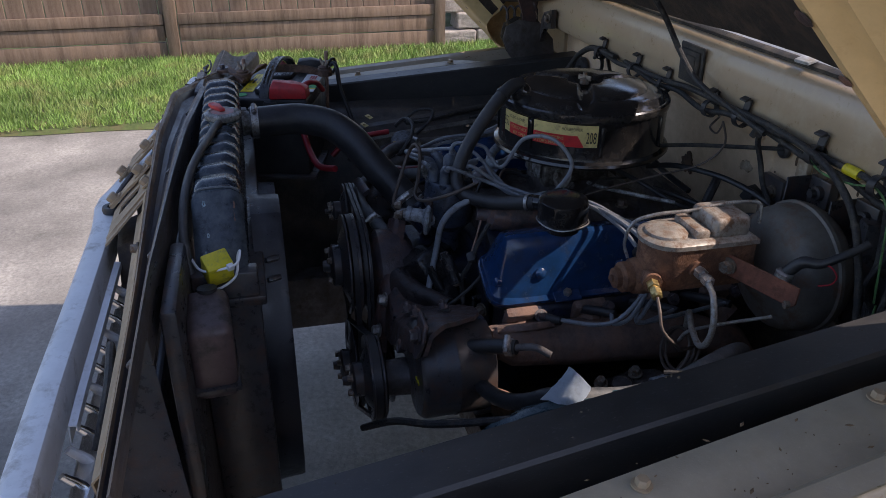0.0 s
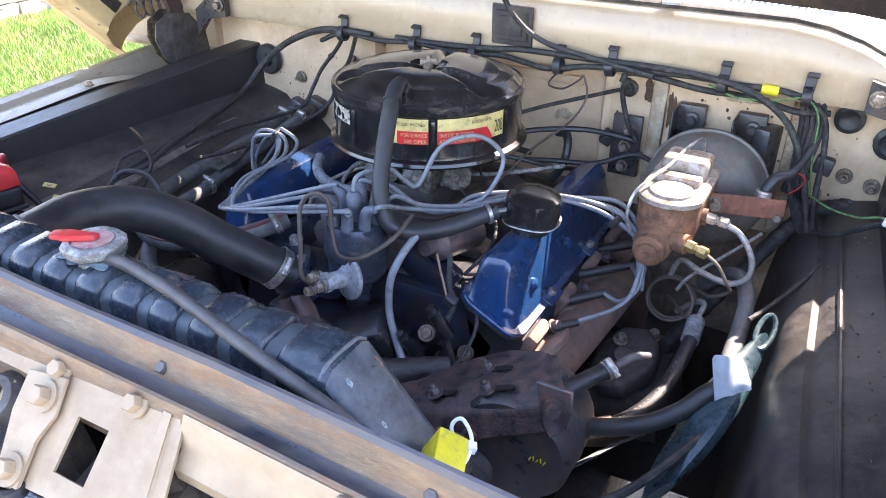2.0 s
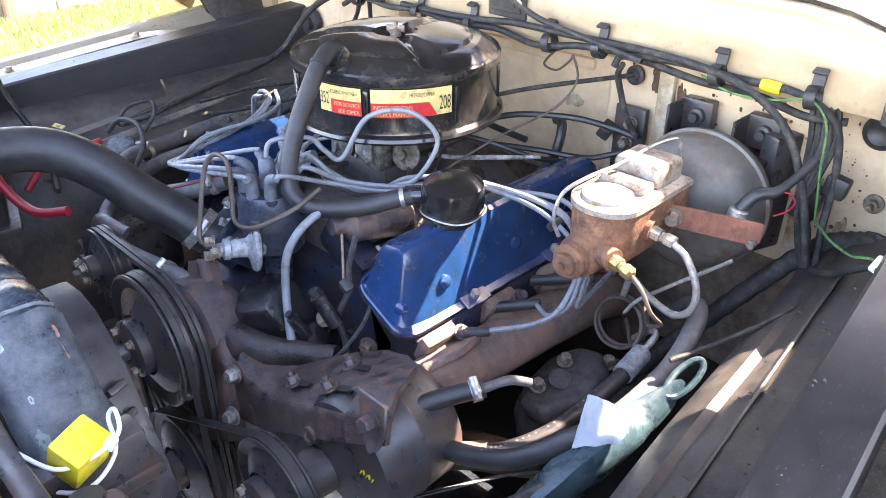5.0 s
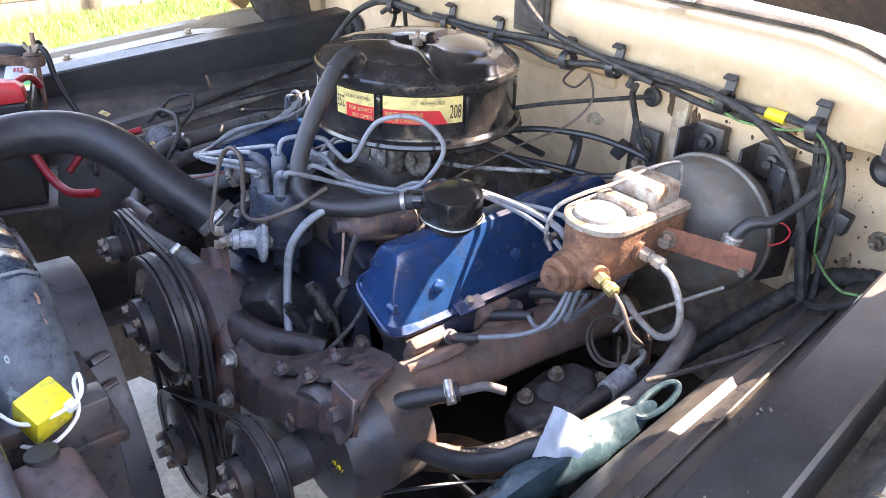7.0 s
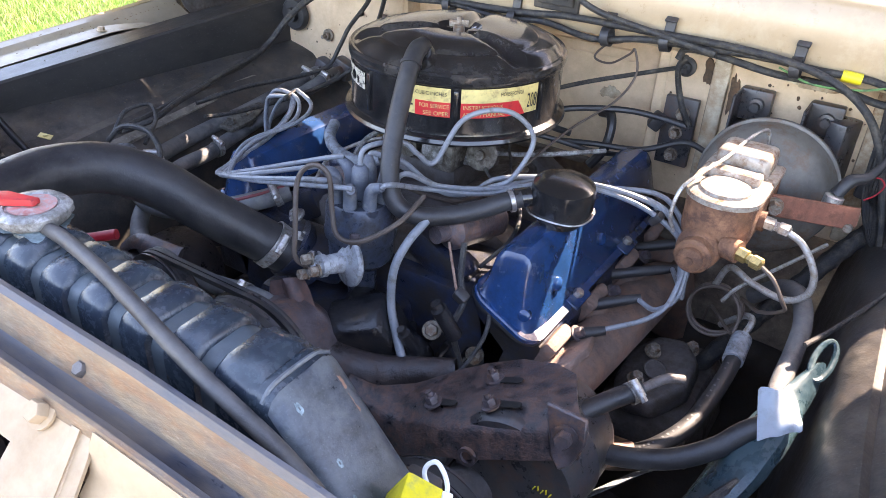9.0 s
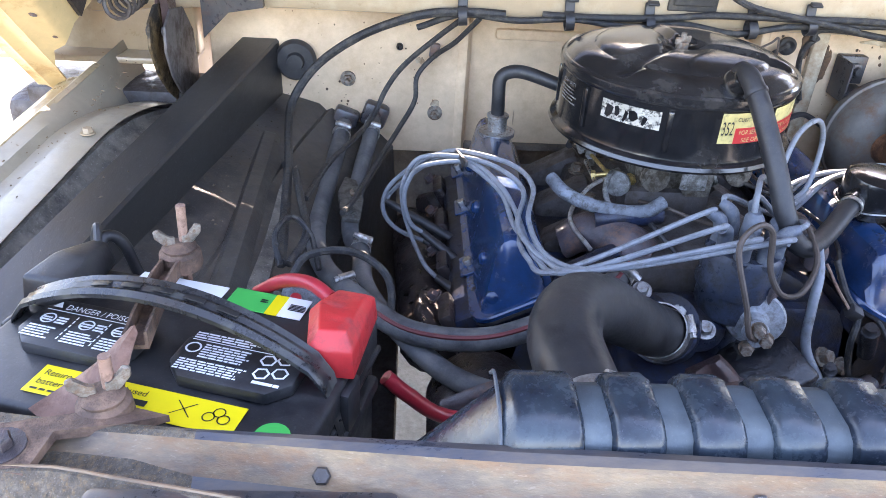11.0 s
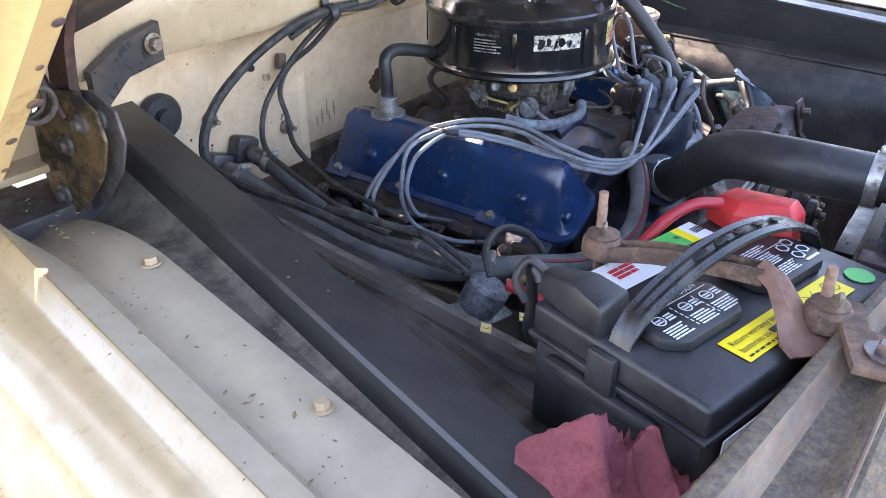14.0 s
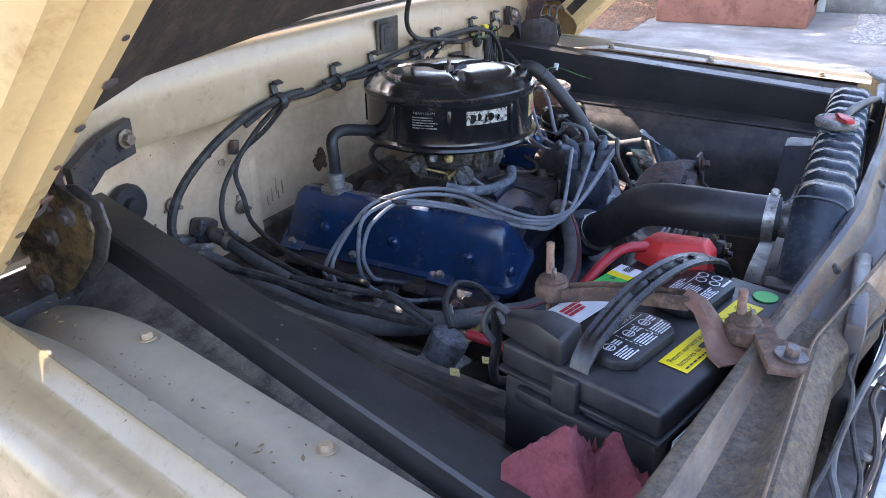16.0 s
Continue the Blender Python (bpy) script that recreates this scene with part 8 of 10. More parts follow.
for x in (-0.229, -0.056, 0.075, 0.245, 0.341, 0.532, 0.662):
    bm = nb()
    z = 1.142 + (0.01 if x > 0.3 else 0)
    lathe(bm, [(0.0135, -0.007), (0.0155, -0.007), (0.0155, 0.007), (0.0135, 0.007), (0.0135, -0.007)], (x, -0.074, z), (1, 0, 0.1), 16, closed=False)
    box(bm, (x, -0.066, z + 0.02), (0.016, 0.004, 0.026), (-12, 0, 0), 0.001, 1)
    box(bm, (x + 0.002, -0.074, z + 0.034), (0.018, 0.012, 0.004), (20, 0, 0), 0.001, 1)
    part("strap_clip", bm, RUBBER, loom, "black strap clip over the lip")


def cable(name, pts, r, material, label, seg=8, res=7, group=""):
    bm = nb()
    tube(bm, pts, r, seg, res)
    return single(name, bm, material, label, "cable", group)


cable("harness_cable", [(-0.16, -0.07, 1.146), (-0.229, -0.075, 1.148), (-0.30, -0.07, 1.138), (-0.39, -0.06, 1.10), (-0.465, -0.055, 1.045), (-0.505, -0.075, 0.99), (-0.505, -0.14, 0.965), (-0.49, -0.25, 0.955), (-0.475, -0.40, 0.935), (-0.465, -0.50, 0.93)], 0.0072, HARNESS, "thick black cable sweeping down the firewall to the inner fender")
c1 = cable("speedometer_cable", [(-0.225, -0.075, 1.14), (-0.265, -0.05, 1.10), (-0.32, -0.035, 1.045), (-0.35, -0.03, 1.0), (-0.372, -0.05, 0.955), (-0.40, -0.13, 0.945), (-0.43, -0.22, 0.945), (-0.455, -0.33, 0.935)], 0.0045, HARNESS, "thin black cable hanging down the firewall")
c2 = cable("heater_cable", [(-0.20, -0.07, 1.138), (-0.235, -0.04, 1.09), (-0.269, -0.012, 1.055), (-0.297, -0.015, 1.02), (-0.30, -0.03, 0.98), (-0.325, -0.07, 0.945), (-0.36, -0.18, 0.925), (-0.385, -0.30, 0.925), (-0.40, -0.36, 0.93)], 0.0045, HARNESS, "thin black heater control cable clipped to the firewall")
bm = nb()
box(bm, (-0.268, 0.008, 1.06), (0.016, 0.012, 0.026), (0, 12, 0), 0.003)
part("clip", bm, RUSTY, c2, "rusty cable clip")
cable("accelerator_rod", [(0.357, 0.016, 1.095), (0.30, -0.03, 1.083), (0.23, -0.09, 1.068), (0.17, -0.14, 1.05)], 0.0038, HARNESS, "thin dark throttle cable from the firewall grommet")
cable("sensor_wire", [(0.27, -0.07, 1.137), (0.235, -0.045, 1.12), (0.22, -0.05, 1.098), (0.25, -0.055, 1.095), (0.285, -0.07, 1.12), (0.295, -0.075, 1.13), (0.302, -0.07, 1.09), (0.285, -0.10, 1.05), (0.25, -0.17, 1.02), (0.235, -0.24, 1.0), (0.22, -0.31, 0.975)], 0.0019, COPLINE, "thin tan wire looping from the harness to the engine")
cable("hood_lamp_wire", [(0.42, -0.082, 1.15), (0.32, -0.085, 1.165), (0.22, -0.09, 1.185), (0.165, -0.1, 1.225), (0.14, -0.13, 1.29), (0.135, -0.19, 1.37), (0.15, -0.25, 1.45), (0.16, -0.28, 1.53)], 0.0052, HARNESS, "black wire rising from the cowl to the hood")
cable("vacuum_hose", [(0.39, -0.015, 1.005), (0.345, -0.03, 1.015), (0.29, -0.06, 1.025), (0.21, -0.10, 1.02), (0.15, -0.13, 1.0)], 0.0055, RUBBER, "black hose from the firewall bracket to the manifold", group="vacuum hoses")
cable("vacuum_hose", [(0.45, -0.02, 0.96), (0.395, -0.03, 0.985), (0.33, -0.06, 0.965), (0.26, -0.10, 0.97), (0.2, -0.14, 0.975)], 0.005, RUBBER, "black hose running to the booster", group="vacuum hoses")
cable("vacuum_hose", [(0.24, -0.03, 1.0), (0.262, -0.045, 1.005), (0.272, -0.06, 0.985), (0.268, -0.07, 0.95), (0.25, -0.08, 0.92)], 0.0085, RUBBER, "short black hose bending behind the engine", group="vacuum hoses")
cable("fender_wire", [(0.70, -0.06, 0.985), (0.735, -0.1, 0.985), (0.775, -0.15, 1.0), (0.812, -0.19, 1.02), (0.83, -0.28, 0.995), (0.845, -0.4, 0.98), (0.855, -0.55, 0.965), (0.87, -0.72, 0.94)], 0.0018, GREENW, "thin green wire along the inner fender")
cable("fender_wire", [(0.72, -0.09, 0.93), (0.75, -0.13, 0.955), (0.785, -0.165, 0.99), (0.81, -0.192, 1.018)], 0.0045, HARNESS, "black wire to the inner fender clip")
bm = nb()
box(bm, (0.814, -0.192, 1.022), (0.012, 0.012, 0.02), (0, 20, 0), 0.003)
single("wire_terminal", bm, WHITE, "small white wire terminal on the inner fender", "terminal")
cable("frame_wire", [(0.72, -0.1, 0.91), (0.74, -0.2, 0.93), (0.70, -0.30, 0.91), (0.67, -0.36, 0.90)], 0.0035, HARNESS, "thin black wire across the inner fender")

# ---- passenger side hoses and battery wiring ----
hh = thing("heater_hose", "dusty black heater hose with a faded red stripe", "hose", (-0.4, -0.3, 0.9), "heater hoses")
pts = [(-0.425, -0.02, 0.925), (-0.43, -0.10, 0.912), (-0.438, -0.215, 0.892), (-0.442, -0.33, 0.882), (-0.42, -0.43, 0.884), (-0.365, -0.53, 0.90), (-0.30, -0.59, 0.897), (-0.21, -0.61, 0.905), (-0.12, -0.585, 0.925), (-0.06, -0.55, 0.945), (-0.033, -0.52, 0.956)]
bm = nb()
tube(bm, pts, 0.0145, 14, 7)
part("hose", bm, OLDRUBBER, hh)
bm = nb()
tube(bm, [(x - 0.002, y - 0.009, z + 0.0095) for x, y, z in pts[4:]], 0.0035, 6, 7)
part("stripe", bm, REDSTRIPE, hh, "faded red stripe")
for p, ax in (((-0.427, -0.05, 0.92), (0, -1, -0.15)), ((-0.385, -0.49, 0.890), (0.5, -0.8, -0.1)), ((-0.045, -0.537, 0.951), (0.5, 0.7, 0.3))):
    bm = nb()
    band(bm, p, ax, 0.0147, 0.011)
    part("hose_clamp", bm, STEEL, hh)
hb = thing("heater_hose", "second dusty black heater hose beside the valve cover", "hose", (-0.38, -0.3, 0.9), "heater hoses")
bm = nb()
tube(bm, [(-0.372, -0.02, 0.935), (-0.376, -0.08, 0.924), (-0.385, -0.15, 0.905), (-0.394, -0.30, 0.874), (-0.372, -0.38, 0.873), (-0.362, -0.46, 0.874), (-0.32, -0.55, 0.875), (-0.24, -0.64, 0.865), (-0.12, -0.675, 0.865), (0.01, -0.657, 0.865), (0.05, -0.64, 0.85)], 0.0135, 14, 7)
part("hose", bm, OLDRUBBER, hb)
for p, ax in (((-0.3745, -0.057, 0.928), (0, -1, -0.2)), ((-0.374, -0.36, 0.873), (0, -1, 0)), ((0.005, -0.658, 0.865), (1, 0.1, 0))):
    bm = nb()
    band(bm, p, ax, 0.0137, 0.012)
    part("hose_clamp", bm, STEEL, hb)
for x, z in ((-0.425, 0.926), (-0.371, 0.938)):
    bm = nb()
    cyl(bm, (x, 0.02, z + 0.001), (x, -0.05, z - 0.002), 0.011, seg=14)
    box(bm, (x, 0.006, z), (0.046, 0.03, 0.044), (0, 20, 0), 0.008)
    single("heater_fitting", bm, BLACK, "black heater pipe fitting on the firewall", "fitting", "heater fittings")
hv = thing("heater_valve", "tarnished metal heater control valve with lever", "valve", (-0.378, -0.27, 0.86))
bm = nb()
prism(bm, [(-0.016, -0.06), (0.012, -0.055), (0.02, 0.0), (0.01, 0.05), (-0.008, 0.055), (-0.02, 0.01)], pose(-0.396, -0.265, 0.9, 8, 14, 8), 0.008, 0.002, 2)
cyl(bm, (-0.396, -0.265, 0.88), (-0.396, -0.265, 0.904), 0.015, seg=16)
hexhead(bm, (-0.394, -0.305, 0.902), (0, 0, 1), 0.007, 0.007)
part("valve_body", bm, DULLZINC, hv)
bm = nb()
box(bm, (-0.399, -0.235, 0.909), (0.007, 0.06, 0.003), (0, 0, 15), 0.001)
part("lever", bm, BOLT, hv)

sol = thing("starter_solenoid", "corroded grey starter solenoid on the inner fender", "solenoid", (-0.437, -0.515, 0.86))
ax = Vector((0.25, -0.35, 0.85)).normalized()
bm = nb()
lathe(bm, [(0.026, -0.03), (0.028, 0.0), (0.028, 0.012), (0.024, 0.016), (0.02, 0.017), (0, 0.017)], (-0.437, -0.515, 0.888), ax, 26)
part("body", bm, SOLGREY, sol)
bm = nb()
box(bm, (-0.437, -0.51, 0.86), (0.09, 0.05, 0.006), (20, 15, 0), 0.002)
part("foot", bm, ZINC, sol)
for d in (-0.02, 0.02):
    bm = nb()
    p = Vector((-0.437 + d + 0.03, -0.53, 0.88))
    cyl(bm, p, p + Vector((0.012, -0.01, 0.012)), 0.005, seg=8)
    hexhead(bm, p, (0.6, -0.5, 0.6), 0.008, 0.006, 1.3)
    part("terminal_stud", bm, BRASS, sol)
for k in range(2):
    bm = nb()
    box(bm, (-0.545 + 0.05 * k, -0.585 - 0.02 * k, 0.926 - 0.006 * k), (0.022, 0.012, 0.0015), (12, 12, 30))
    lathe(bm, [(0.004, 0), (0.004, 0.003), (0, 0.003)], (-0.545 + 0.05 * k, -0.585 - 0.02 * k, 0.926 - 0.006 * k), (0, 0, 1), 10)
    single("wire_terminal", bm, STICKER, "small dull yellow terminal tag on the inner fender", "terminal", "terminal tags")
cable("battery_cable", [(-0.605, -0.68, 1.052), (-0.60, -0.668, 1.062), (-0.588, -0.66, 1.05), (-0.575, -0.655, 1.0), (-0.55, -0.64, 0.95), (-0.50, -0.63, 0.90), (-0.40, -0.66, 0.86)], 0.006, RUBBER, "thick black battery cable bending down past the solenoid", 12)
cable("battery_cable", [(-0.44, -0.55, 0.915), (-0.44, -0.60, 0.91), (-0.45, -0.65, 0.90), (-0.44, -0.70, 0.86)], 0.007, REDCABLE, "red battery cable from the solenoid", 12)
cable("battery_cable", [(-0.325, -0.775, 0.985), (-0.305, -0.775, 0.965), (-0.27, -0.765, 0.93), (-0.22, -0.75, 0.915), (-0.17, -0.72, 0.925)], 0.0075, REDCABLE, "red battery cable drooping behind the radiator", 12)
cable("solenoid_wire", [(-0.45, -0.53, 0.925), (-0.43, -0.51, 0.95), (-0.38, -0.50, 0.952), (-0.34, -0.51, 0.935), (-0.325, -0.53, 0.91), (-0.33, -0.56, 0.87)], 0.005, HARNESS, "black wire arching over the heater hoses")
cable("solenoid_wire", [(-0.465, -0.505, 0.93), (-0.475, -0.47, 0.955), (-0.46, -0.43, 0.96), (-0.435, -0.44, 0.94), (-0.42, -0.48, 0.91)], 0.004, HARNESS, "thin black wire loop at the solenoid")
cable("harness_cable", [(-0.475, -0.28, 0.955), (-0.455, -0.37, 0.95), (-0.44, -0.44, 0.94), (-0.455, -0.50, 0.93)], 0.0055, HARNESS, "black cable lying on the inner fender")
alt = thing("alternator", "grimy dark alternator low between battery and engine", "alternator", (-0.2, -0.62, 0.7))
bm = nb()
lathe(bm, [(0.03, -0.07), (0.06, -0.065), (0.068, -0.05), (0.068, 0.04), (0.06, 0.06), (0.02, 0.065), (0, 0.065)], (-0.21, -0.62, 0.79), (0, 1, 0), 32)
part("case", bm, DARKARM, alt)
for k in range(10):
    bm = nb()
    a = 2 * math.pi * k / 10
    box(bm, (-0.21 + 0.05 * math.cos(a), -0.689, 0.79 + 0.05 * math.sin(a)), (0.022, 0.008, 0.006), (0, -math.degrees(a), 0), 0.002)
    part("vent_fin", bm, DARK, alt)
bm = nb()
tube(bm, [(-0.26, -0.66, 0.84), (-0.2, -0.67, 0.88), (-0.12, -0.66, 0.88)], 0.012, 8, 6, 0.4)
part("adjusting_arm", bm, RUSTY, alt)

# ---- battery ----
BM = pose(-0.672, -0.861, 1.042, 0, 0, -15.5)
bat = thing("battery", "black car battery with labels, vent caps and carrying strap", "battery", BM @ Vector((0.15, 0.09, -0.19)))
bm = nb()
box(bm, (0, 0, 0), (0.296, 0.18, 0.15), bevel=0.006, m=BM @ Matrix.Translation((0.15, 0.0925, -0.115)))
part("case", bm, BATTERY, bat)
bm = nb()
box(bm, (0, 0, 0), (0.302, 0.187, 0.03), bevel=0.006, seg=3, m=BM @ Matrix.Translation((0.15, 0.0925, -0.0155)))
box(bm, (0, 0, 0), (0.306, 0.191, 0.006), bevel=0.002, m=BM @ Matrix.Translation((0.15, 0.0925, -0.034)))
part("lid", bm, BATTERY, bat)
for u0 in (0.028, 0.165):
    bm = nb()
    c = 0.016
    o = [(c, 0), (0.105 - c, 0), (0.105, c), (0.105, 0.062 - c), (0.105 - c, 0.062), (c, 0.062), (0, 0.062 - c), (0, c)]
    prism(bm, o, BM @ Matrix.Translation((u0, 0.052, 0.0)), 0.012, 0.003, 2)
    vent = part("vent_cap", bm, BATTERY, bat, "black eight-sided vent cap with white print")
    sp = on_plane(BM @ Matrix.Translation((u0 + 0.004, 0.056, 0.0122)))
    bm = nb()
    if u0 < 0.1:
        print_words(bm, "DANGER / POISON", 0.0095, lambda x, y: sp(0.018 + x, 0.043 + y), 0.066)
        bm.faces.new([bm.verts.new(sp(0.006 + a, 0.044 + b)) for a, b in ((0, 0), (0.009, 0), (0.0045, 0.008))])
        bm.faces.new([bm.verts.new(sp(*q)) for q in ((0.004, 0.0395), (0.092, 0.0395), (0.092, 0.0405), (0.004, 0.0405))])
        for x in (0.036, 0.066):
            for j in range(6):
                bm.faces.new([bm.verts.new(sp(x + a, 0.006 + 0.0054 * j + b)) for a, b in ((0, 0), (0.0012, 0), (0.0012, 0.0035), (0, 0.0035))])
        for x0 in (0.004, 0.04, 0.07):
            bars(bm, sp, x0, 0.004, x0 + 0.026, 0.02, 5, 0.45, int(x0 * 1000), 4)
            lathe(bm, [(0.0066, 0), (0.0052, 0)], sp(x0 + 0.009, 0.029), BM.to_3x3() @ Vector((0, 0, 1)), 20, closed=False)
            bars(bm, sp, x0 + 0.003, 0.026, x0 + 0.015, 0.032, 2, 0.4, int(x0 * 700) + 3, 2)
            bars(bm, sp, x0 + 0.017, 0.024, x0 + 0.027, 0.034, 3, 0.4, int(x0 * 900) + 5, 1.5)
    else:
        bars(bm, sp, 0.002, 0.042, 0.062, 0.051, 3, 0.4, 5, 7)
        bm.faces.new([bm.verts.new(sp(*q)) for q in ((0.002, 0.0395), (0.092, 0.0395), (0.092, 0.0405), (0.002, 0.0405))])
        bars(bm, sp, 0.016, 0.02, 0.062, 0.038, 6, 0.42, 6, 7)
        bars(bm, sp, 0.004, 0.003, 0.062, 0.017, 5, 0.42, 7, 8)
        lathe(bm, [(0.0066, 0), (0.005, 0)], sp(0.008, 0.03), BM.to_3x3() @ Vector((0, 0, 1)), 20, closed=False)
        for q in ((0.072, 0.032), (0.085, 0.036), (0.073, 0.016), (0.087, 0.02)):
            lathe(bm, [(0.0072, 0), (0.0052, 0)], sp(*q), BM.to_3x3() @ Vector((0, 0, 1)), 6, closed=False)
        bars(bm, sp, 0.07, 0.004, 0.095, 0.008, 1, 0.2, 9, 1.3)
    part("cap_print", bm, WHITEINK, vent, "white warning print")


def label(name, u, v, w, h, material, words, angle=0.0, lift=0.0008):
    bm = nb()
    m = BM @ Matrix.Translation((u, v, lift)) @ Matrix.Rotation(radians(angle), 4, "Z")
    box(bm, (0, 0, 0), (w, h, 0.0008), bevel=0.0003, seg=1, m=m @ Matrix.Translation((w / 2, h / 2, 0)))
    ob = part(name, bm, material, bat, words)
    return ob, m


ob, m = label("yellow_label", 0.072, 0.014, 0.172, 0.031, YELLOWL, "yellow battery return label")
bm = nb()
sp = on_plane(m, 0.001)
print_words(bm, "Return warranty and used", 0.0088, lambda x, y: sp(0.005 + x, 0.0195 + y), 0.088)
print_words(bm, "batteries to", 0.0088, lambda x, y: sp(0.005 + x, 0.0095 + y), 0.042)
bm.faces.new([bm.verts.new(sp(*q)) for q in ((0.05, 0.0095), (0.098, 0.0095), (0.098, 0.0155), (0.05, 0.0155))])
bars(bm, sp, 0.005, 0.003, 0.1, 0.006, 1, 0.3, 3, 16)
for q in (((0.118, 0.009), (0.134, 0.024)), ((0.134, 0.009), (0.118, 0.024))):
    a, b = q
    bm.faces.new([bm.verts.new(sp(*z)) for z in (a, (a[0] + 0.0012, a[1]), (b[0] + 0.0012, b[1]), b)])
for k in range(3):
    lathe(bm, [(0.005, 0), (0.004, 0)], sp(0.148 + 0.006 * k, 0.014 + 0.006 * (k % 2)), BM.to_3x3() @ Vector((0, 0, 1)), 14, closed=False)
part("label_print", bm, INK, ob, "dark printed words, maker's name as a bar")
ob, m = label("white_label", 0.068, 0.145, 0.088, 0.042, WHITE, "white maker's label with a red mark")
bm = nb()
sp = on_plane(m, 0.001)
bars(bm, sp, 0.018, 0.014, 0.056, 0.032, 3, 0.25, 2, 3)
part("red_mark", bm, STICKERRED, ob, "red maker's mark")
ob, m = label("green_label", 0.162, 0.16, 0.04, 0.03, GREENL, "green band of the battery date label")
bm = nb()
box(bm, (0, 0, 0), (0.012, 0.03, 0.0008), m=m @ Matrix.Translation((0.046, 0.015, 0)))
part("yellow_band", bm, YELLOWL, ob)
bm = nb()
box(bm, (0, 0, 0), (0.022, 0.03, 0.0008), m=m @ Matrix.Translation((0.063, 0.015, 0)))
part("white_band", bm, WHITE, ob)
bm = nb()
bars(bm, on_plane(m, 0.001), 0.058, 0.01, 0.074, 0.02, 5, 0.3, 8, 1.2)
part("bar_print", bm, INK, ob)
bm = nb()
bars(bm, on_plane(m, 0.001), 0.03, 0.014, 0.038, 0.02, 2, 0.3, 9, 1.2)
part("bar_print", bm, INK, ob)
bm = nb()
lathe(bm, [(0.0135, 0), (0.0135, 0.001), (0, 0.001)], BM @ Vector((0.272, 0.024, 0.0)), (0, 0, 1), 28)
part("green_dot", bm, GREENL, bat, "round green dot sticker")
bm = nb()
fm = BM @ Matrix.Translation((0.02, -0.0042, -0.15)) @ Matrix.Rotation(radians(90), 4, "X")
box(bm, (0, 0, 0), (0.11, 0.11, 0.001), m=fm @ Matrix.Translation((0.055, 0.055, 0)))
fl = part("front_label", bm, WHITE, bat, "white front label")
bm = nb()
box(bm, (0, 0, 0), (0.12, 0.11, 0.001), m=fm @ Matrix.Translation((0.175, 0.055, 0)))
part("green_panel", bm, GREENL, fl, "dark green panel of the front label")
bm = nb()
bars(bm, on_plane(fm, 0.001), 0.02, 0.03, 0.09, 0.07, 2, 0.3, 12, 2)
part("red_mark", bm, STICKERRED, fl)
# carrying strap, terminal covers
bm = nb()
rows = []
for k in range(25):
    t = k / 24
    u = -0.004 + 0.31 * t
    zz = 0.058 * (math.sin(math.pi * t) ** 0.7) - 0.045 * (1 - min(1, min(t, 1 - t) / 0.05))
    wid = 0.021 + 0.004 * math.sin(math.pi * t)
    v = 0.094 - 0.01 * t
    rows.append([BM @ Vector((u, v + s * wid / 2, zz + h)) for s, h in ((-1, 0.0), (-0.6, 0.003), (-0.2, 0.001), (0.2, 0.003), (0.6, 0.001), (1, 0.003), (1, -0.003), (-1, -0.004))])
loft(bm, rows)
part("carrying_strap", bm, STRAP, bat, "ribbed grey-black carrying strap arched over the lid")
for k in range(5):
    bm = nb()
    t = 0.32 + 0.09 * k
    zz = 0.058 * (math.sin(math.pi * t) ** 0.7) + 0.0034
    box(bm, (0, 0, 0), (0.018, 0.006, 0.001), bevel=0.0004, m=BM @ Matrix.Translation((0.31 * t, 0.094 - 0.01 * t, zz)) @ Matrix.Rotation(radians(-26 * math.cos(math.pi * t)), 4, "Y"))
    part("strap_slot", bm, INK, bat, "dark slot in the strap")
for side_u in (-0.004, 0.304):
    bm = nb()
    box(bm, (0, 0, 0), (0.012, 0.12, 0.016), bevel=0.004, m=BM @ Matrix.Translation((side_u, 0.1, -0.05)))
    box(bm, (0, 0, 0), (0.01, 0.03, 0.05), bevel=0.004, m=BM @ Matrix.Translation((side_u, 0.1, -0.03)))
    part("lift_ledge", bm, BATTERY, bat)
bm = nb()
loft(bm, [[BM @ Vector((u, v, z)) for u, v, z in ((-0.002, 0.108, 0.0), (0.045, 0.112, 0.0), (0.043, 0.116, 0.029), (0.0, 0.112, 0.029))],
          [BM @ Vector((u, v, z)) for u, v, z in ((0.002, 0.15, 0.0), (0.044, 0.15, 0.0), (0.04, 0.15, 0.033), (0.006, 0.15, 0.033))],
          [BM @ Vector((u, v, z)) for u, v, z in ((0.01, 0.196, 0.0), (0.034, 0.196, 0.0), (0.03, 0.192, 0.024), (0.014, 0.192, 0.024))]])
bmesh.ops.bevel(bm, geom=list(bm.edges), offset=0.004, segments=2, profile=0.5, affect="EDGES", clamp_overlap=True)
part("negative_cover", bm, BATTERY, bat, "black rubber terminal cover")
bm = nb()
loft(bm, [[BM @ Vector(q) for q in ((0.25, 0.15, 0.0), (0.26, 0.188, 0.0), (0.3, 0.186, 0.0), (0.308, 0.1, 0.0), (0.268, 0.094, 0.0))],
          [BM @ Vector(q) for q in ((0.25, 0.15, 0.022), (0.262, 0.186, 0.022), (0.298, 0.184, 0.024), (0.306, 0.102, 0.026), (0.27, 0.096, 0.024))],
          [BM @ Vector(q) for q in ((0.26, 0.15, 0.034), (0.268, 0.176, 0.03), (0.292, 0.174, 0.032), (0.298, 0.11, 0.04), (0.276, 0.106, 0.039))]])
bmesh.ops.bevel(bm, geom=list(bm.edges), offset=0.002, segments=2, profile=0.5, affect="EDGES", clamp_overlap=True)
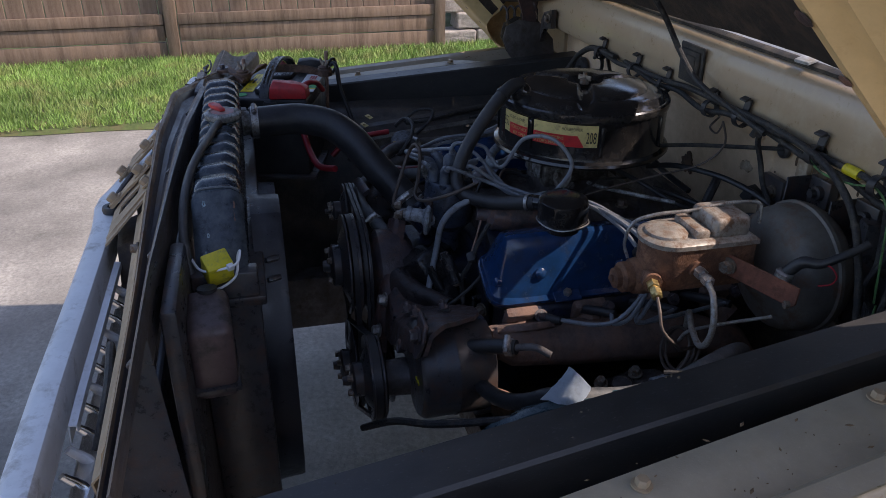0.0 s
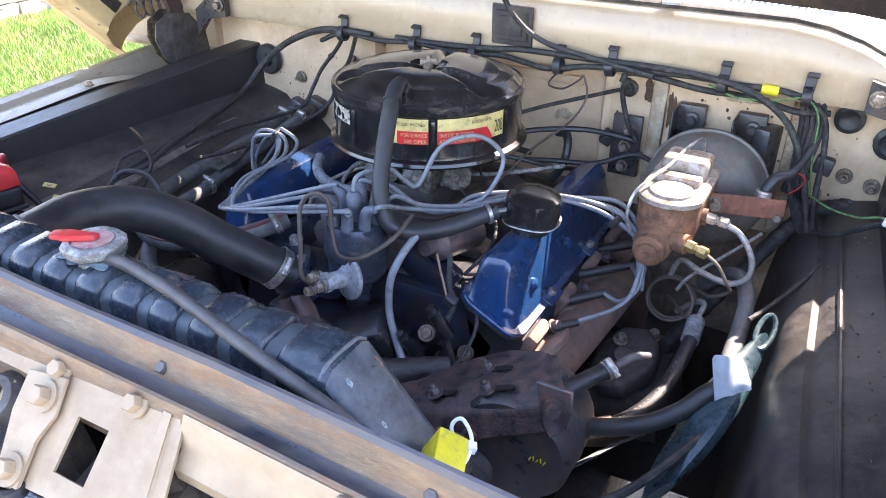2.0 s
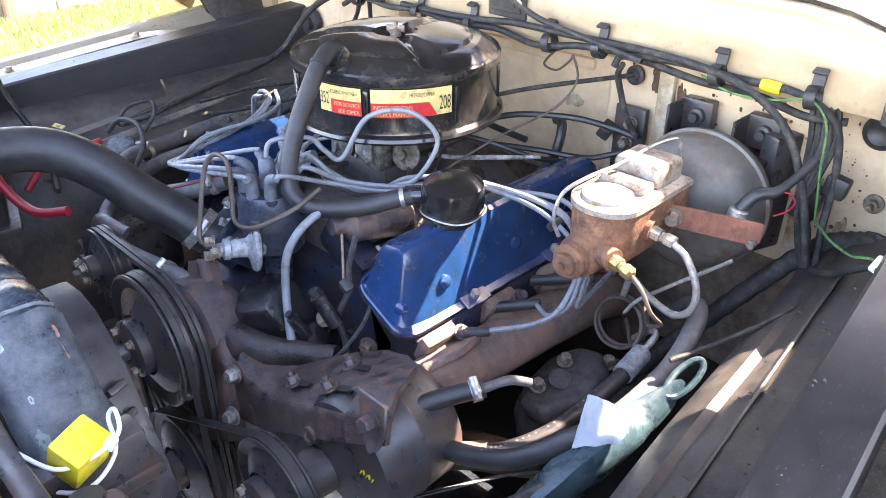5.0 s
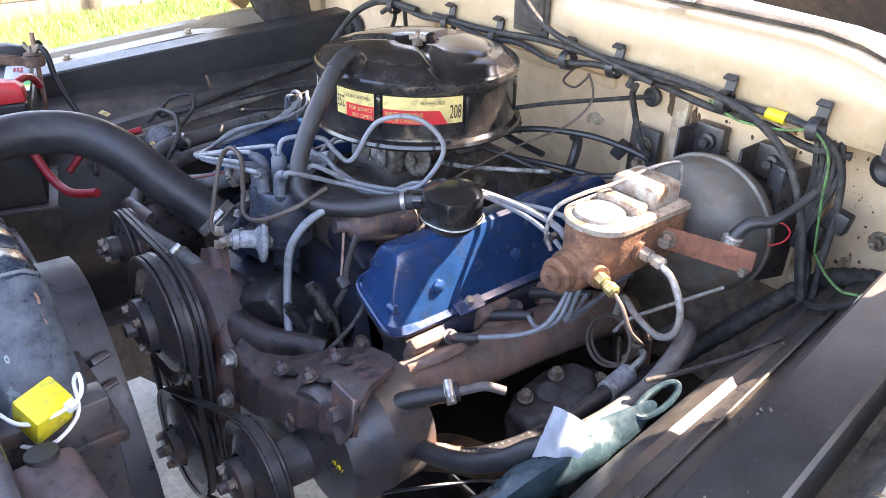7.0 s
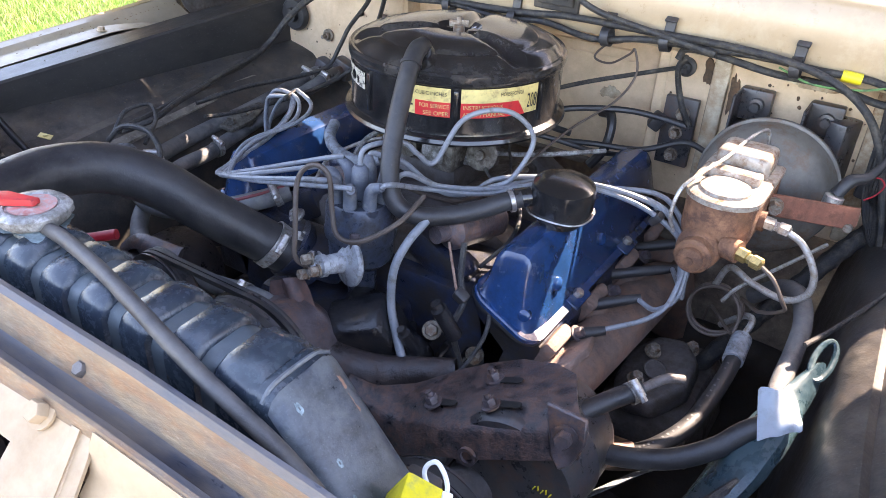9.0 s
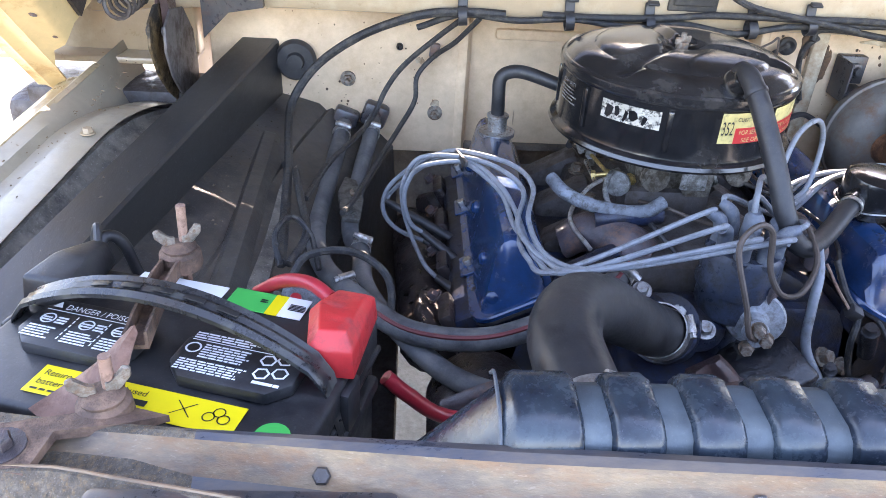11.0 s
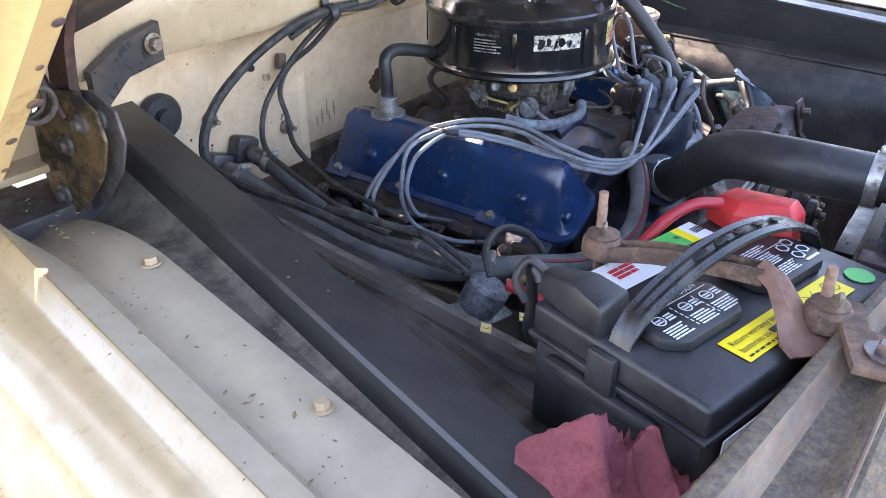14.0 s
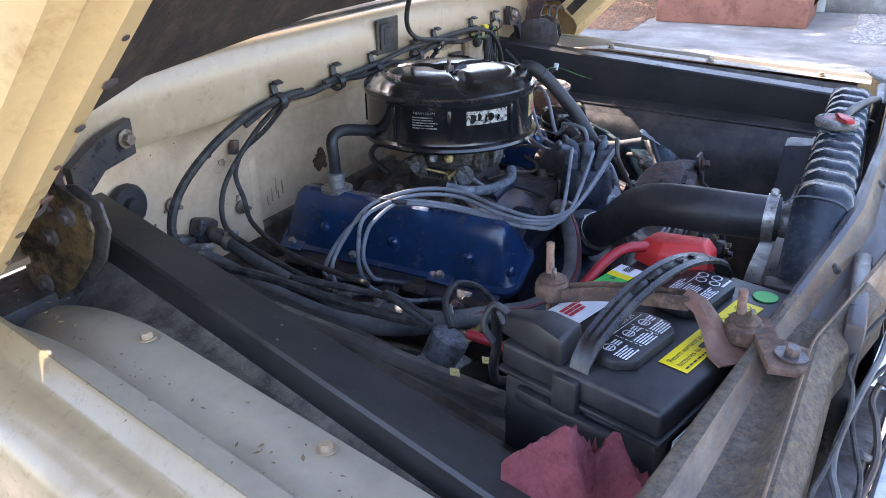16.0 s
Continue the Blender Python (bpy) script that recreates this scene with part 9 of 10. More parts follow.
part("positive_cover", bm, RED, bat, "red plastic terminal cover")
bm = nb()
tube(bm, [BM @ Vector(p) for p in ((0.262, 0.172, 0.022), (0.235, 0.186, 0.024), (0.205, 0.195, 0.014), (0.175, 0.203, -0.01))], 0.0065, 10, 6)
part("red_lead", bm, REDCABLE, bat, "red battery lead")
bm = nb()
tube(bm, [BM @ Vector(p) for p in ((0.02, 0.19, 0.02), (0.01, 0.205, 0.03), (0.0, 0.21, 0.01), (0.004, 0.2, -0.01))], 0.004, 8, 6)
part("negative_lead", bm, RUBBER, bat)

hold = thing("battery_hold_down", "rusted steel battery hold-down with threaded rods and wing nuts", "bracket", BM @ Vector((0.14, 0.1, 0.0)))
bm = nb()
a, b = BM @ Vector((0.098, 0.19, 0.006)), BM @ Vector((0.148, 0.056, 0.026))
line = smooth_path([a, a * 0.66 + b * 0.34 + Vector((0, 0, 0.006)), a * 0.33 + b * 0.67 + Vector((0, 0, 0.004)), b], 6)
d = (b - a).normalized()
w = d.cross(Vector((0, 0, 1))) * 0.009
loft(bm, [[p - w, p - w + Vector((0, 0, 0.016)), p - w * 0.75 + Vector((0, 0, 0.016)), p - w * 0.7 + Vector((0, 0, 0.004)), p + w * 0.7 + Vector((0, 0, 0.004)), p + w * 0.75 + Vector((0, 0, 0.016)), p + w + Vector((0, 0, 0.016)), p + w] for p in line])
part("channel_bar", bm, RUSTBAR, hold, "flaking rusted channel bar")
bm = nb()
tab = (((0.139, 0.062, 0.036), (0.143, 0.06, 0.044), (0.148, 0.058, 0.048), (0.152, 0.055, 0.044)),
       ((0.134, 0.044, 0.03), (0.14, 0.042, 0.04), (0.148, 0.04, 0.043), (0.156, 0.038, 0.036)),
       ((0.118, 0.024, 0.018), (0.13, 0.022, 0.026), (0.146, 0.02, 0.024), (0.158, 0.02, 0.016)),
       ((0.102, 0.008, 0.008), (0.122, 0.004, 0.008), (0.145, 0.002, 0.007), (0.17, 0.002, 0.005)),
       ((0.096, -0.006, 0.006), (0.12, -0.014, 0.001), (0.145, -0.018, 0.002), (0.175, -0.02, 0.004)))
grid = [[bm.verts.new(BM @ Vector(p)) for p in row] for row in tab]
fs = [bm.faces.new((a[k], a[k + 1], b[k + 1], b[k])) for a, b in zip(grid, grid[1:]) for k in range(3)]
bmesh.ops.subdivide_edges(bm, edges=bm.edges[:], cuts=2, use_grid_fill=True, smooth=0.6)
bmesh.ops.recalc_face_normals(bm, faces=bm.faces[:])
bmesh.ops.solidify(bm, geom=bm.faces[:], thickness=0.0022)
part("heat_curled_tab", bm, TABBROWN, hold, "curled brown steel tab")
for u, v, top in ((0.102, 0.197, 0.07), (0.157, 0.0, 0.06)):
    base = BM @ Vector((u, v, 0.0))
    bm = nb()
    cyl(bm, base + Vector((0, 0, -0.15)), base + Vector((0.004, 0.006, top)), 0.0045, seg=12)
    part("threaded_rod", bm, PEACH, hold, "pinkish rusted threaded rod")
    bm = nb()
    lathe(bm, [(0.01, 0.006), (0.0185, 0.008), (0.02, 0.012), (0.019, 0.024), (0.015, 0.027), (0.016, 0.03), (0.012, 0.032), (0.008, 0.034)], base, (0, 0, 1), 22)
    part("knob", bm, RUSTBAR, hold, "round rusted nut")
    bm = nb()
    for s in (-1, 1):
        prism(bm, [(0.003, 0), (0.013, 0.003), (0.021, 0.012), (0.0215, 0.019), (0.016, 0.021), (0.009, 0.011), (0.003, 0.011)], Matrix.Translation(base + Vector((0, 0, 0.03))) @ Matrix.Rotation(radians(25 + (180 if s > 0 else 0)), 4, "Z") @ Matrix.Rotation(radians(90), 4, "X") @ Matrix.Translation((0, 0, -0.002)), 0.004, 0.001, 1)
    part("wing_nut", bm, BOLT, hold, "dull brass-toned wing nut")
bm = nb()
p0 = Vector((-0.566, -0.945, 1.062))
loft(bm, [[p0 + Vector(q) for q in ((-0.025, -0.02, 0), (0.02, -0.028, 0), (0.02, -0.028, 0.006), (-0.025, -0.02, 0.006))],
          [p0 + Vector(q) for q in ((-0.03, 0.01, 0.0), (0.025, 0.008, 0.0), (0.025, 0.008, 0.008), (-0.03, 0.01, 0.008))],
          [p0 + Vector(q) for q in ((0.03, 0.03, -0.005), (0.07, 0.022, -0.005), (0.07, 0.022, 0.004), (0.03, 0.03, 0.004))],
          [p0 + Vector(q) for q in ((0.055, 0.05, -0.012), (0.09, 0.04, -0.012), (0.09, 0.04, -0.006), (0.055, 0.05, -0.006))]])
part("anchor_bracket", bm, RUSTBAR, hold, "rusted bent anchor bracket")
bm = nb()
hexhead(bm, p0 + Vector((-0.002, -0.006, 0.007)), (0.05, -0.1, 1), 0.0075, 0.007, 2.0)
part("anchor_bolt", bm, RUSTY, hold)
tray = thing("battery_tray", "black steel battery tray under the battery", "tray", BM @ Vector((0.15, 0.09, -0.21)))
bm = nb()
box(bm, (0, 0, 0), (0.32, 0.21, 0.008), bevel=0.002, m=BM @ Matrix.Translation((0.15, 0.0925, -0.194)))
part("pan", bm, BLACK, tray)
bm = nb()
box(bm, (0, 0, 0), (0.05, 0.2, 0.36), bevel=0.004, m=BM @ Matrix.Translation((0.1, 0.0925, -0.38)))
part("stand", bm, BLACK, tray)

# shop cloth
bm = nb()
rows = []
base = Vector((-0.700, -0.82, 0.94))
M = 44
for i in range(M):
    row = []
    for j in range(M):
        u, v = i / (M - 1) * 2 - 1, j / (M - 1) * 2 - 1
        r = math.hypot(u, v)
        w = 0.6 * noise.noise(Vector((u * 1.3, v * 1.3, 15)))
        peak = 0.07 * math.exp(-((u + 0.35) ** 2 * 4 + (v - 0.45) ** 2 * 3)) + 0.03 * math.exp(-((u - 0.1) ** 2 * 4 + (v + 0.2) ** 2 * 4))
        crease = 0.026 * (1 - abs(math.sin(3.2 * u - 2.1 * v + 3 * w))) ** 1.5 + 0.02 * (1 - abs(math.sin(2.2 * u + 5.0 * v - 4 * w + 1))) ** 2 + 0.009 * (1 - abs(math.sin(9 * u - 6 * v + 7 * w))) ** 2
        hem = 0.006 * max(0.0, max(abs(u), abs(v)) - 0.86) / 0.14
        h = peak + crease + hem + 0.01 * noise.noise(Vector((u * 2.6, v * 2.6, 9))) - 0.035 * max(0, r - 0.45)
        x = u * 0.05 + 0.014 * noise.noise(Vector((u * 1.6, v * 1.6, 1)))
        y = v * 0.08 + 0.016 * noise.noise(Vector((u * 1.6, v * 1.6, 2)))
        row.append(bm.verts.new(base + Vector((x * 0.95 - y * 0.2, y + x * 0.2, h))))
    rows.append(row)
for a, b in zip(rows, rows[1:]):
    for j in range(M - 1):
        bm.faces.new((a[j], a[j + 1], b[j + 1], b[j]))
bmesh.ops.solidify(bm, geom=bm.faces[:], thickness=0.0025)
single("shop_cloth", bm, RAG, "crumpled faded red shop cloth tucked beside the battery", "cloth", smooth=80)

# ---- driver side small things ----
bag = thing("washer_bag", "blue-green vinyl washer fluid bag hanging by the inner fender", "washer bag", (0.66, -0.62, 0.8))
bm = nb()
rows = []
p0, p1 = Vector((0.694, -0.375, 0.888)), Vector((0.625, -0.63, 0.775))
for k in range(17):
    t = k / 16
    c = p0.lerp(p1, t)
    w = 0.008 + 0.058 * math.sin(math.pi * min(1, max(0.0, t - 0.24) * 1.1)) ** 0.8
    th = 0.006 + 0.022 * math.sin(math.pi * t) ** 0.8
    side = Vector((-0.45, 0.1, -0.85)).normalized()
    out = Vector((-0.8, -0.25, 0.5)).normalized()
    rows.append([c + side * w * math.cos(a) + out * (th * math.sin(a) + 0.004 * noise.noise(Vector((a * 2, t * 7, 0)))) for a in [2 * math.pi * j / 16 for j in range(16)]])
loft(bm, rows)
part("bag", bm, BAGBLUE, bag)
bm = nb()
c = Vector((0.695, -0.368, 0.892))
tube(bm, [c + Vector((0.022 * math.cos(a) * 0.5, 0.028 * math.cos(a) * 0.4 + 0.028 * math.sin(a), 0.012 * math.sin(a))) for a in [2 * math.pi * k / 12 for k in range(13)]], 0.004, 8, 3)
part("hanger_eye", bm, BAGBLUE, bag, "blue moulded hanger eye")
bm = nb()
rows = []
c0, c1, c2, c3 = Vector((0.644, -0.491, 0.907)), Vector((0.684, -0.475, 0.902)), Vector((0.701, -0.502, 0.884)), Vector((0.662, -0.54, 0.878))
for i in range(15):
    row = []
    for j in range(15):
        u, v = i / 14, j / 14
        p = (c0 * (1 - u) + c1 * u) * (1 - v) + (c3 * (1 - u) + c2 * u) * v
        p = p + Vector((-0.4, -0.5, 0.75)).normalized() * (0.03 * u * (1 - u) * 2 * (1 - v) + 0.01 * abs(noise.noise(Vector((u * 2.2, v * 2.2, 5)))) + 0.002 * noise.noise(Vector((u * 5, v * 5, 8))))
        p = p + Vector((0.003 * noise.noise(Vector((u * 2, v * 2, 1))), 0.003 * noise.noise(Vector((u * 2, v * 2, 2))), 0))
        row.append(bm.verts.new(p))
    rows.append(row)
for a, b in zip(rows, rows[1:]):
    for j in range(14):
        bm.faces.new((a[j], a[j + 1], b[j + 1], b[j]))
bmesh.ops.solidify(bm, geom=bm.faces[:], thickness=0.002)
single("plastic_flap", bm, TAPE, "bluish white plastic flap over the washer bag neck", "flap", smooth=80)
ph = thing("steering_pressure_hose", "black pressure hose with faint white print and metal ends", "hose", (0.56, -0.45, 0.78))
pts = [(0.588, -0.285, 0.816), (0.592, -0.33, 0.81), (0.588, -0.40, 0.80), (0.578, -0.46, 0.79), (0.556, -0.505, 0.78), (0.532, -0.53, 0.772), (0.508, -0.547, 0.768)]
bm = nb()
tube(bm, pts, 0.0115, 14, 8)
part("hose", bm, RUBBER, ph)
bm = nb()
line = smooth_path([Vector(p) for p in pts], 12)
for k in range(14, 60, 2):
    if k % 10 < 7 and k + 1 < len(line):
        p, d = line[k], (line[k + 1] - line[k]).normalized()
        side = d.cross(Vector((0, 0, 1))).normalized()
        up2 = (Vector((-0.25, -0.45, 0.85)) - d * d.dot(Vector((-0.25, -0.45, 0.85)))).normalized()
        q = p + up2 * 0.0117
        bm.faces.new([bm.verts.new(q + side * a + d * b) for a, b in ((-0.0016, -0.0014), (0.0016, -0.0014), (0.0016, 0.0014), (-0.0016, 0.0014))])
tagged(part("print", bm, OLDRUBBER, ph, "faint white print, unreadable"), kind="stuff")
bm = nb()
cyl(bm, (0.589, -0.272, 0.818), (0.5915, -0.322, 0.811), 0.0145, seg=18)
part("ferrule", bm, DULLALU, ph, "grey crimped ferrule")
bm = nb()
cyl(bm, (0.535, -0.528, 0.773), (0.503, -0.55, 0.767), 0.0145, seg=18)
part("wrap", bm, PEACH, ph, "peach-coloured cloth wrap")
bm = nb()
tube(bm, [(0.508, -0.547, 0.768), (0.487, -0.556, 0.766), (0.468, -0.558, 0.775), (0.457, -0.552, 0.80)], 0.0065, 12, 6)
part("pipe", bm, DULLALU, ph, "pale bent metal pipe")
cable("steering_pipe", [(0.589, -0.275, 0.82), (0.594, -0.252, 0.838), (0.58, -0.24, 0.835), (0.55, -0.23, 0.80)], 0.005, LINE, "short steel steering pipe")
cable("washer_hose", [(0.575, -0.17, 0.83), (0.61, -0.19, 0.87), (0.64, -0.235, 0.893), (0.657, -0.29, 0.887), (0.66, -0.34, 0.868), (0.66, -0.41, 0.862), (0.668, -0.49, 0.88)], 0.0125, OLDRUBBER, "grey-black hose arching down behind the washer bag", 14)
cable("steering_return_hose", [(0.665, -0.51, 0.882), (0.645, -0.525, 0.868), (0.625, -0.542, 0.848), (0.59, -0.56, 0.825), (0.55, -0.572, 0.81), (0.51, -0.578, 0.80), (0.47, -0.585, 0.795)], 0.0125, RUBBER, "black return hose under the washer bag", 14)
cable("frame_loom", [(0.45, -0.76, 0.70), (0.53, -0.72, 0.77), (0.60, -0.67, 0.81), (0.66, -0.58, 0.85)], 0.006, HARNESS, "black loom along the frame", 8)

tag = thing("yellow_connector", "square yellow plastic plug tied to the radiator end", "plug", (0.492, -0.957, 1.02))
bm = nb()
box(bm, (0.488, -0.952, 1.043), (0.03, 0.036, 0.04), (8, 28, 24), 0.003)
part("plug_body", bm, YELLOW, tag)
bm = nb()
tube(bm, [(0.43, -0.995, 1.05), (0.465, -0.985, 1.046), (0.498, -0.972, 1.046), (0.509, -0.95, 1.05), (0.503, -0.926, 1.054), (0.49, -0.92, 1.066), (0.482, -0.924, 1.055), (0.495, -0.93, 1.03), (0.5, -0.96, 1.016), (0.46, -0.99, 1.012)], 0.0018, 8, 6)
box(bm, (0.507, -0.934, 1.052), (0.008, 0.009, 0.008), (0, 20, 30), 0.001)
part("zip_tie", bm, WHITE, tag, "white zip tie")
bot = thing("coolant_bottle", "mauve-brown tinted plastic overflow bottle beside the radiator", "bottle", (0.565, -0.97, 0.9))
bm = nb()
box(bm, (0.565, -0.966, 0.972), (0.095, 0.056, 0.115), (0, 6, 4), 0.012, 3)
part("tank", bm, BROWNPLASTIC, bot)
bm = nb()
cyl(bm, (0.53, -0.966, 1.02), (0.528, -0.966, 1.036), 0.013, seg=18)
part("cap", bm, RUBBER, bot)
bm = nb()
box(bm, (0.565, -0.966, 0.935), (0.1, 0.061, 0.008), (0, 6, 4), 0.002)
part("strap", bm, BLACK, bot, "black holding strap")

# ---- the yard ----
bm = nb()
bmesh.ops.create_grid(bm, x_segments=40, y_segments=40, size=60)
single("ground", bm, CONCRETE, "aged concrete driveway with worn patches", "driveway", kind="structure")
bm = nb()
vs = []
for i in range(41):
    y = -9 + 18 * i / 40
    e = -3.62 + 0.03 * math.sin(y * 3.1) + 0.02 * math.sin(y * 7.7)
    vs.append((bm.verts.new((-14, y, 0.03)), bm.verts.new((e - 0.03, y, 0.03)), bm.verts.new((e, y, 0.004))))
for a, b in zip(vs, vs[1:]):
    bm.faces.new((a[0], a[1], b[1], b[0]))
    bm.faces.new((a[1], a[2], b[2], b[1]))
single("lawn", bm, SOIL, "lawn soil under the grass", "lawn", kind="structure")


def scatter_blades(n, x0, x1, y0, y1, tall, seed):
    rng = np.random.default_rng(seed)
    px = rng.uniform(x0, x1, n)
    py = rng.uniform(y0, y1, n)
    a = rng.uniform(0, 2 * math.pi, n)
    h = tall * rng.uniform(0.5, 1.2, n)
    w = 0.0035 * rng.uniform(0.7, 1.5, n)
    lean = rng.uniform(0.1, 0.8, n)
    d = rng.uniform(0, 2 * math.pi, n)
    v = np.zeros((n, 3, 3))
    v[:, 0] = np.stack([px - w * np.cos(a), py - w * np.sin(a), np.full(n, 0.03)], 1)
    v[:, 1] = np.stack([px + w * np.cos(a), py + w * np.sin(a), np.full(n, 0.03)], 1)
    v[:, 2] = np.stack([px + h * lean * np.cos(d), py + h * lean * np.sin(d), 0.03 + h], 1)
    me = bpy.data.meshes.new("grass")
    me.from_pydata(v.reshape(-1, 3).tolist(), [], np.arange(3 * n).reshape(-1, 3).tolist())
    me.materials.append(GRASS)
    return tagged(new("grass", me), "bright green mown grass in the sun", "grass", kind="stuff")


scatter_blades(110000, -5.75, -3.64, -4.2, 5.2, 0.05, 7)

# board fence
fence = thing("fence", "brown stained wooden board fence with cap rails", "fence", (-5.7, -3.5, 0.0))
plank = bpy.data.meshes.new("board")
bm = nb()
box(bm, (0, 0, 0.95), (0.02, 0.138, 1.5), bevel=0.004, seg=1)
bm.to_mesh(plank)
bm.free()
plank.materials.append(FENCE)


def fence_x(y):
    return -5.62 + 0.065 * -y * 0.5


for k in range(54):
    y = 0.80 - 0.145 * k
    ob = new("board", plank)
    ob.parent = fence
    ob.location = Vector((fence_x(y), y, 0)) - Vector(fence.location)
for y in (0.85, -1.5, -3.85, -6.2):
    bm = nb()
    box(bm, (fence_x(y) + 0.03, y, 0.92), (0.1, 0.1, 1.84), bevel=0.008)
    part("post", bm, FENCE, fence)
for z, h, out in ((0.10, 0.14, 0.035), (0.245, 0.13, 0.032), (0.36, 0.09, 0.045), (1.6, 0.09, 0.04)):
    for y0, y1 in ((0.80, -1.44), (-1.56, -3.79), (-3.91, -6.15)):
        bm = nb()
        a, b = Vector((fence_x(y0) + out, y0, z)), Vector((fence_x(y1) + out, y1, z))
        mid = (a + b) / 2
        box(bm, mid, (0.03, (a - b).length, h), (0, 0, math.degrees(math.atan2(b.x - a.x, a.y - b.y))), 0.004)
        part("rail", bm, FENCE, fence)

# block retaining wall
wall = thing("retaining_wall", "grey split-faced block retaining wall beside the lawn", "retaining wall", (-5.85, 3.0, 0.0))
rnd = random.Random(11)
blocks = []
for v in range(4):
    bm = nb()
    box(bm, (0, 0, 0), (0.24, 0.385, 0.145), bevel=0.016, seg=2)
    bmesh.ops.subdivide_edges(bm, edges=[e for e in bm.edges if e.calc_length() > 0.1], cuts=2, use_grid_fill=True)
    for q in bm.verts:
        q.co += noise.noise_vector(q.co * 14 + Vector((v * 3.1, 0, 0))) * 0.014
    me = bpy.data.meshes.new("block")
    bm.to_mesh(me)
    bm.free()
    me.materials.append(STONE)
    blocks.append(me)
for row in range(4):
    for k in range(13):
        y = 1.03 + 0.4 * k + (0.2 if row % 2 else 0)
        ob = new("block", rnd.choice(blocks))
        ob.parent = wall
        ob.location = Vector((-5.78 - 0.03 * row - 0.02 * k + rnd.uniform(-0.012, 0.012), y, 0.075 + 0.151 * row)) - Vector(wall.location)
        ob.rotation_euler = (rnd.uniform(-0.02, 0.02), rnd.uniform(-0.03, 0.03), 0.05 + rnd.uniform(-0.03, 0.03))
bm = nb()
rows = []
for i in range(30):
    y = 0.9 + 6 * i / 29
    rows.append([bm.verts.new((x, y, z + 0.05 * noise.noise(Vector((x * 2, y * 2, 0))))) for x, z in ((-5.95, 0.60), (-6.8, 0.75), (-8.5, 1.1))])
for a, b in zip(rows, rows[1:]):
    for j in range(2):
        bm.faces.new((a[j], a[j + 1], b[j + 1], b[j]))
single("planting_bed", bm, MULCH, "dark bark-covered bank above the block wall", "bank", kind="structure")

# the house side
steps = thing("porch_steps", "brown painted porch steps at the house", "steps", (9.6, 0.6, 0))
for k in range(2):
    bm = nb()
    box(bm, (9.0 + 0.5 * k + 0.4, 0.62, 0.16 + 0.16 * k), (1.2, 1.75, 0.32 + 0.001) if k == 0 else (1.0, 1.75, 0.32), bevel=0.015)
    part("step", bm, STEPRED, steps)
house = thing("house_wall", "white painted lap siding wall of a house", "house", (10.4, -4, 0), kind="structure")
bm = nb()
box(bm, (10.55, -3.4, 1.4), (0.2, 6.2, 2.8))
part("sheathing", bm, SIDING, house)
for k in range(14):
    bm = nb()
    box(bm, (10.43, -3.4, 0.27 + 0.16 * k), (0.016, 6.2, 0.17), (0, 5, 0), 0.002, 1)
    part("siding_board", bm, SIDING, house)
bm = nb()
box(bm, (10.42, -3.4, 0.09), (0.05, 6.2, 0.2), bevel=0.01)
part("foundation", bm, CONCRETE, house)
bm = nb()
box(bm, (10.42, -0.28, 1.4), (0.06, 0.1, 2.8), bevel=0.006)
part("corner_board", bm, SIDING, house)
house2 = thing("porch_wall", "white siding wall behind the porch", "house", (12, 4, 0), kind="structure")
bm = nb()
box(bm, (11.6, 4, 1.5), (0.2, 9, 3.0))
part("wall_board", bm, SIDING, house2)


def pebbles(name, label, mat_, x0, x1, y0, y1, n, r, seed, flat=0.6):
    rng = np.random.default_rng(seed)
    base = np.array([(1, 0, 0), (-1, 0, 0), (0, 1, 0), (0, -1, 0), (0, 0, 1), (0, 0, -0.3)], float)
    tri = np.array([(0, 2, 4), (2, 1, 4), (1, 3, 4), (3, 0, 4), (2, 0, 5), (1, 2, 5), (3, 1, 5), (0, 3, 5)])
    s = r * rng.uniform(0.5, 1.4, (n, 1, 1))
    jit = 1 + rng.uniform(-0.25, 0.25, (n, 6, 1))
    a = rng.uniform(0, 6.28, n)
    rot = np.stack([np.stack([np.cos(a), -np.sin(a), 0 * a], 1), np.stack([np.sin(a), np.cos(a), 0 * a], 1), np.stack([0 * a, 0 * a, 0 * a + flat], 1)], 1)
    v = np.einsum("nij,kj->nki", rot, base) * s * jit
    v += np.stack([rng.uniform(x0, x1, n), rng.uniform(y0, y1, n), np.full(n, 0.004)], 1)[:, None, :]
    f = tri[None] + 6 * np.arange(n)[:, None, None]
    me = bpy.data.meshes.new(name)
    me.from_pydata(v.reshape(-1, 3).tolist(), [], f.reshape(-1, 3).tolist())
    me.materials.append(mat_)
    return tagged(new(name, me), label, name, kind="stuff")


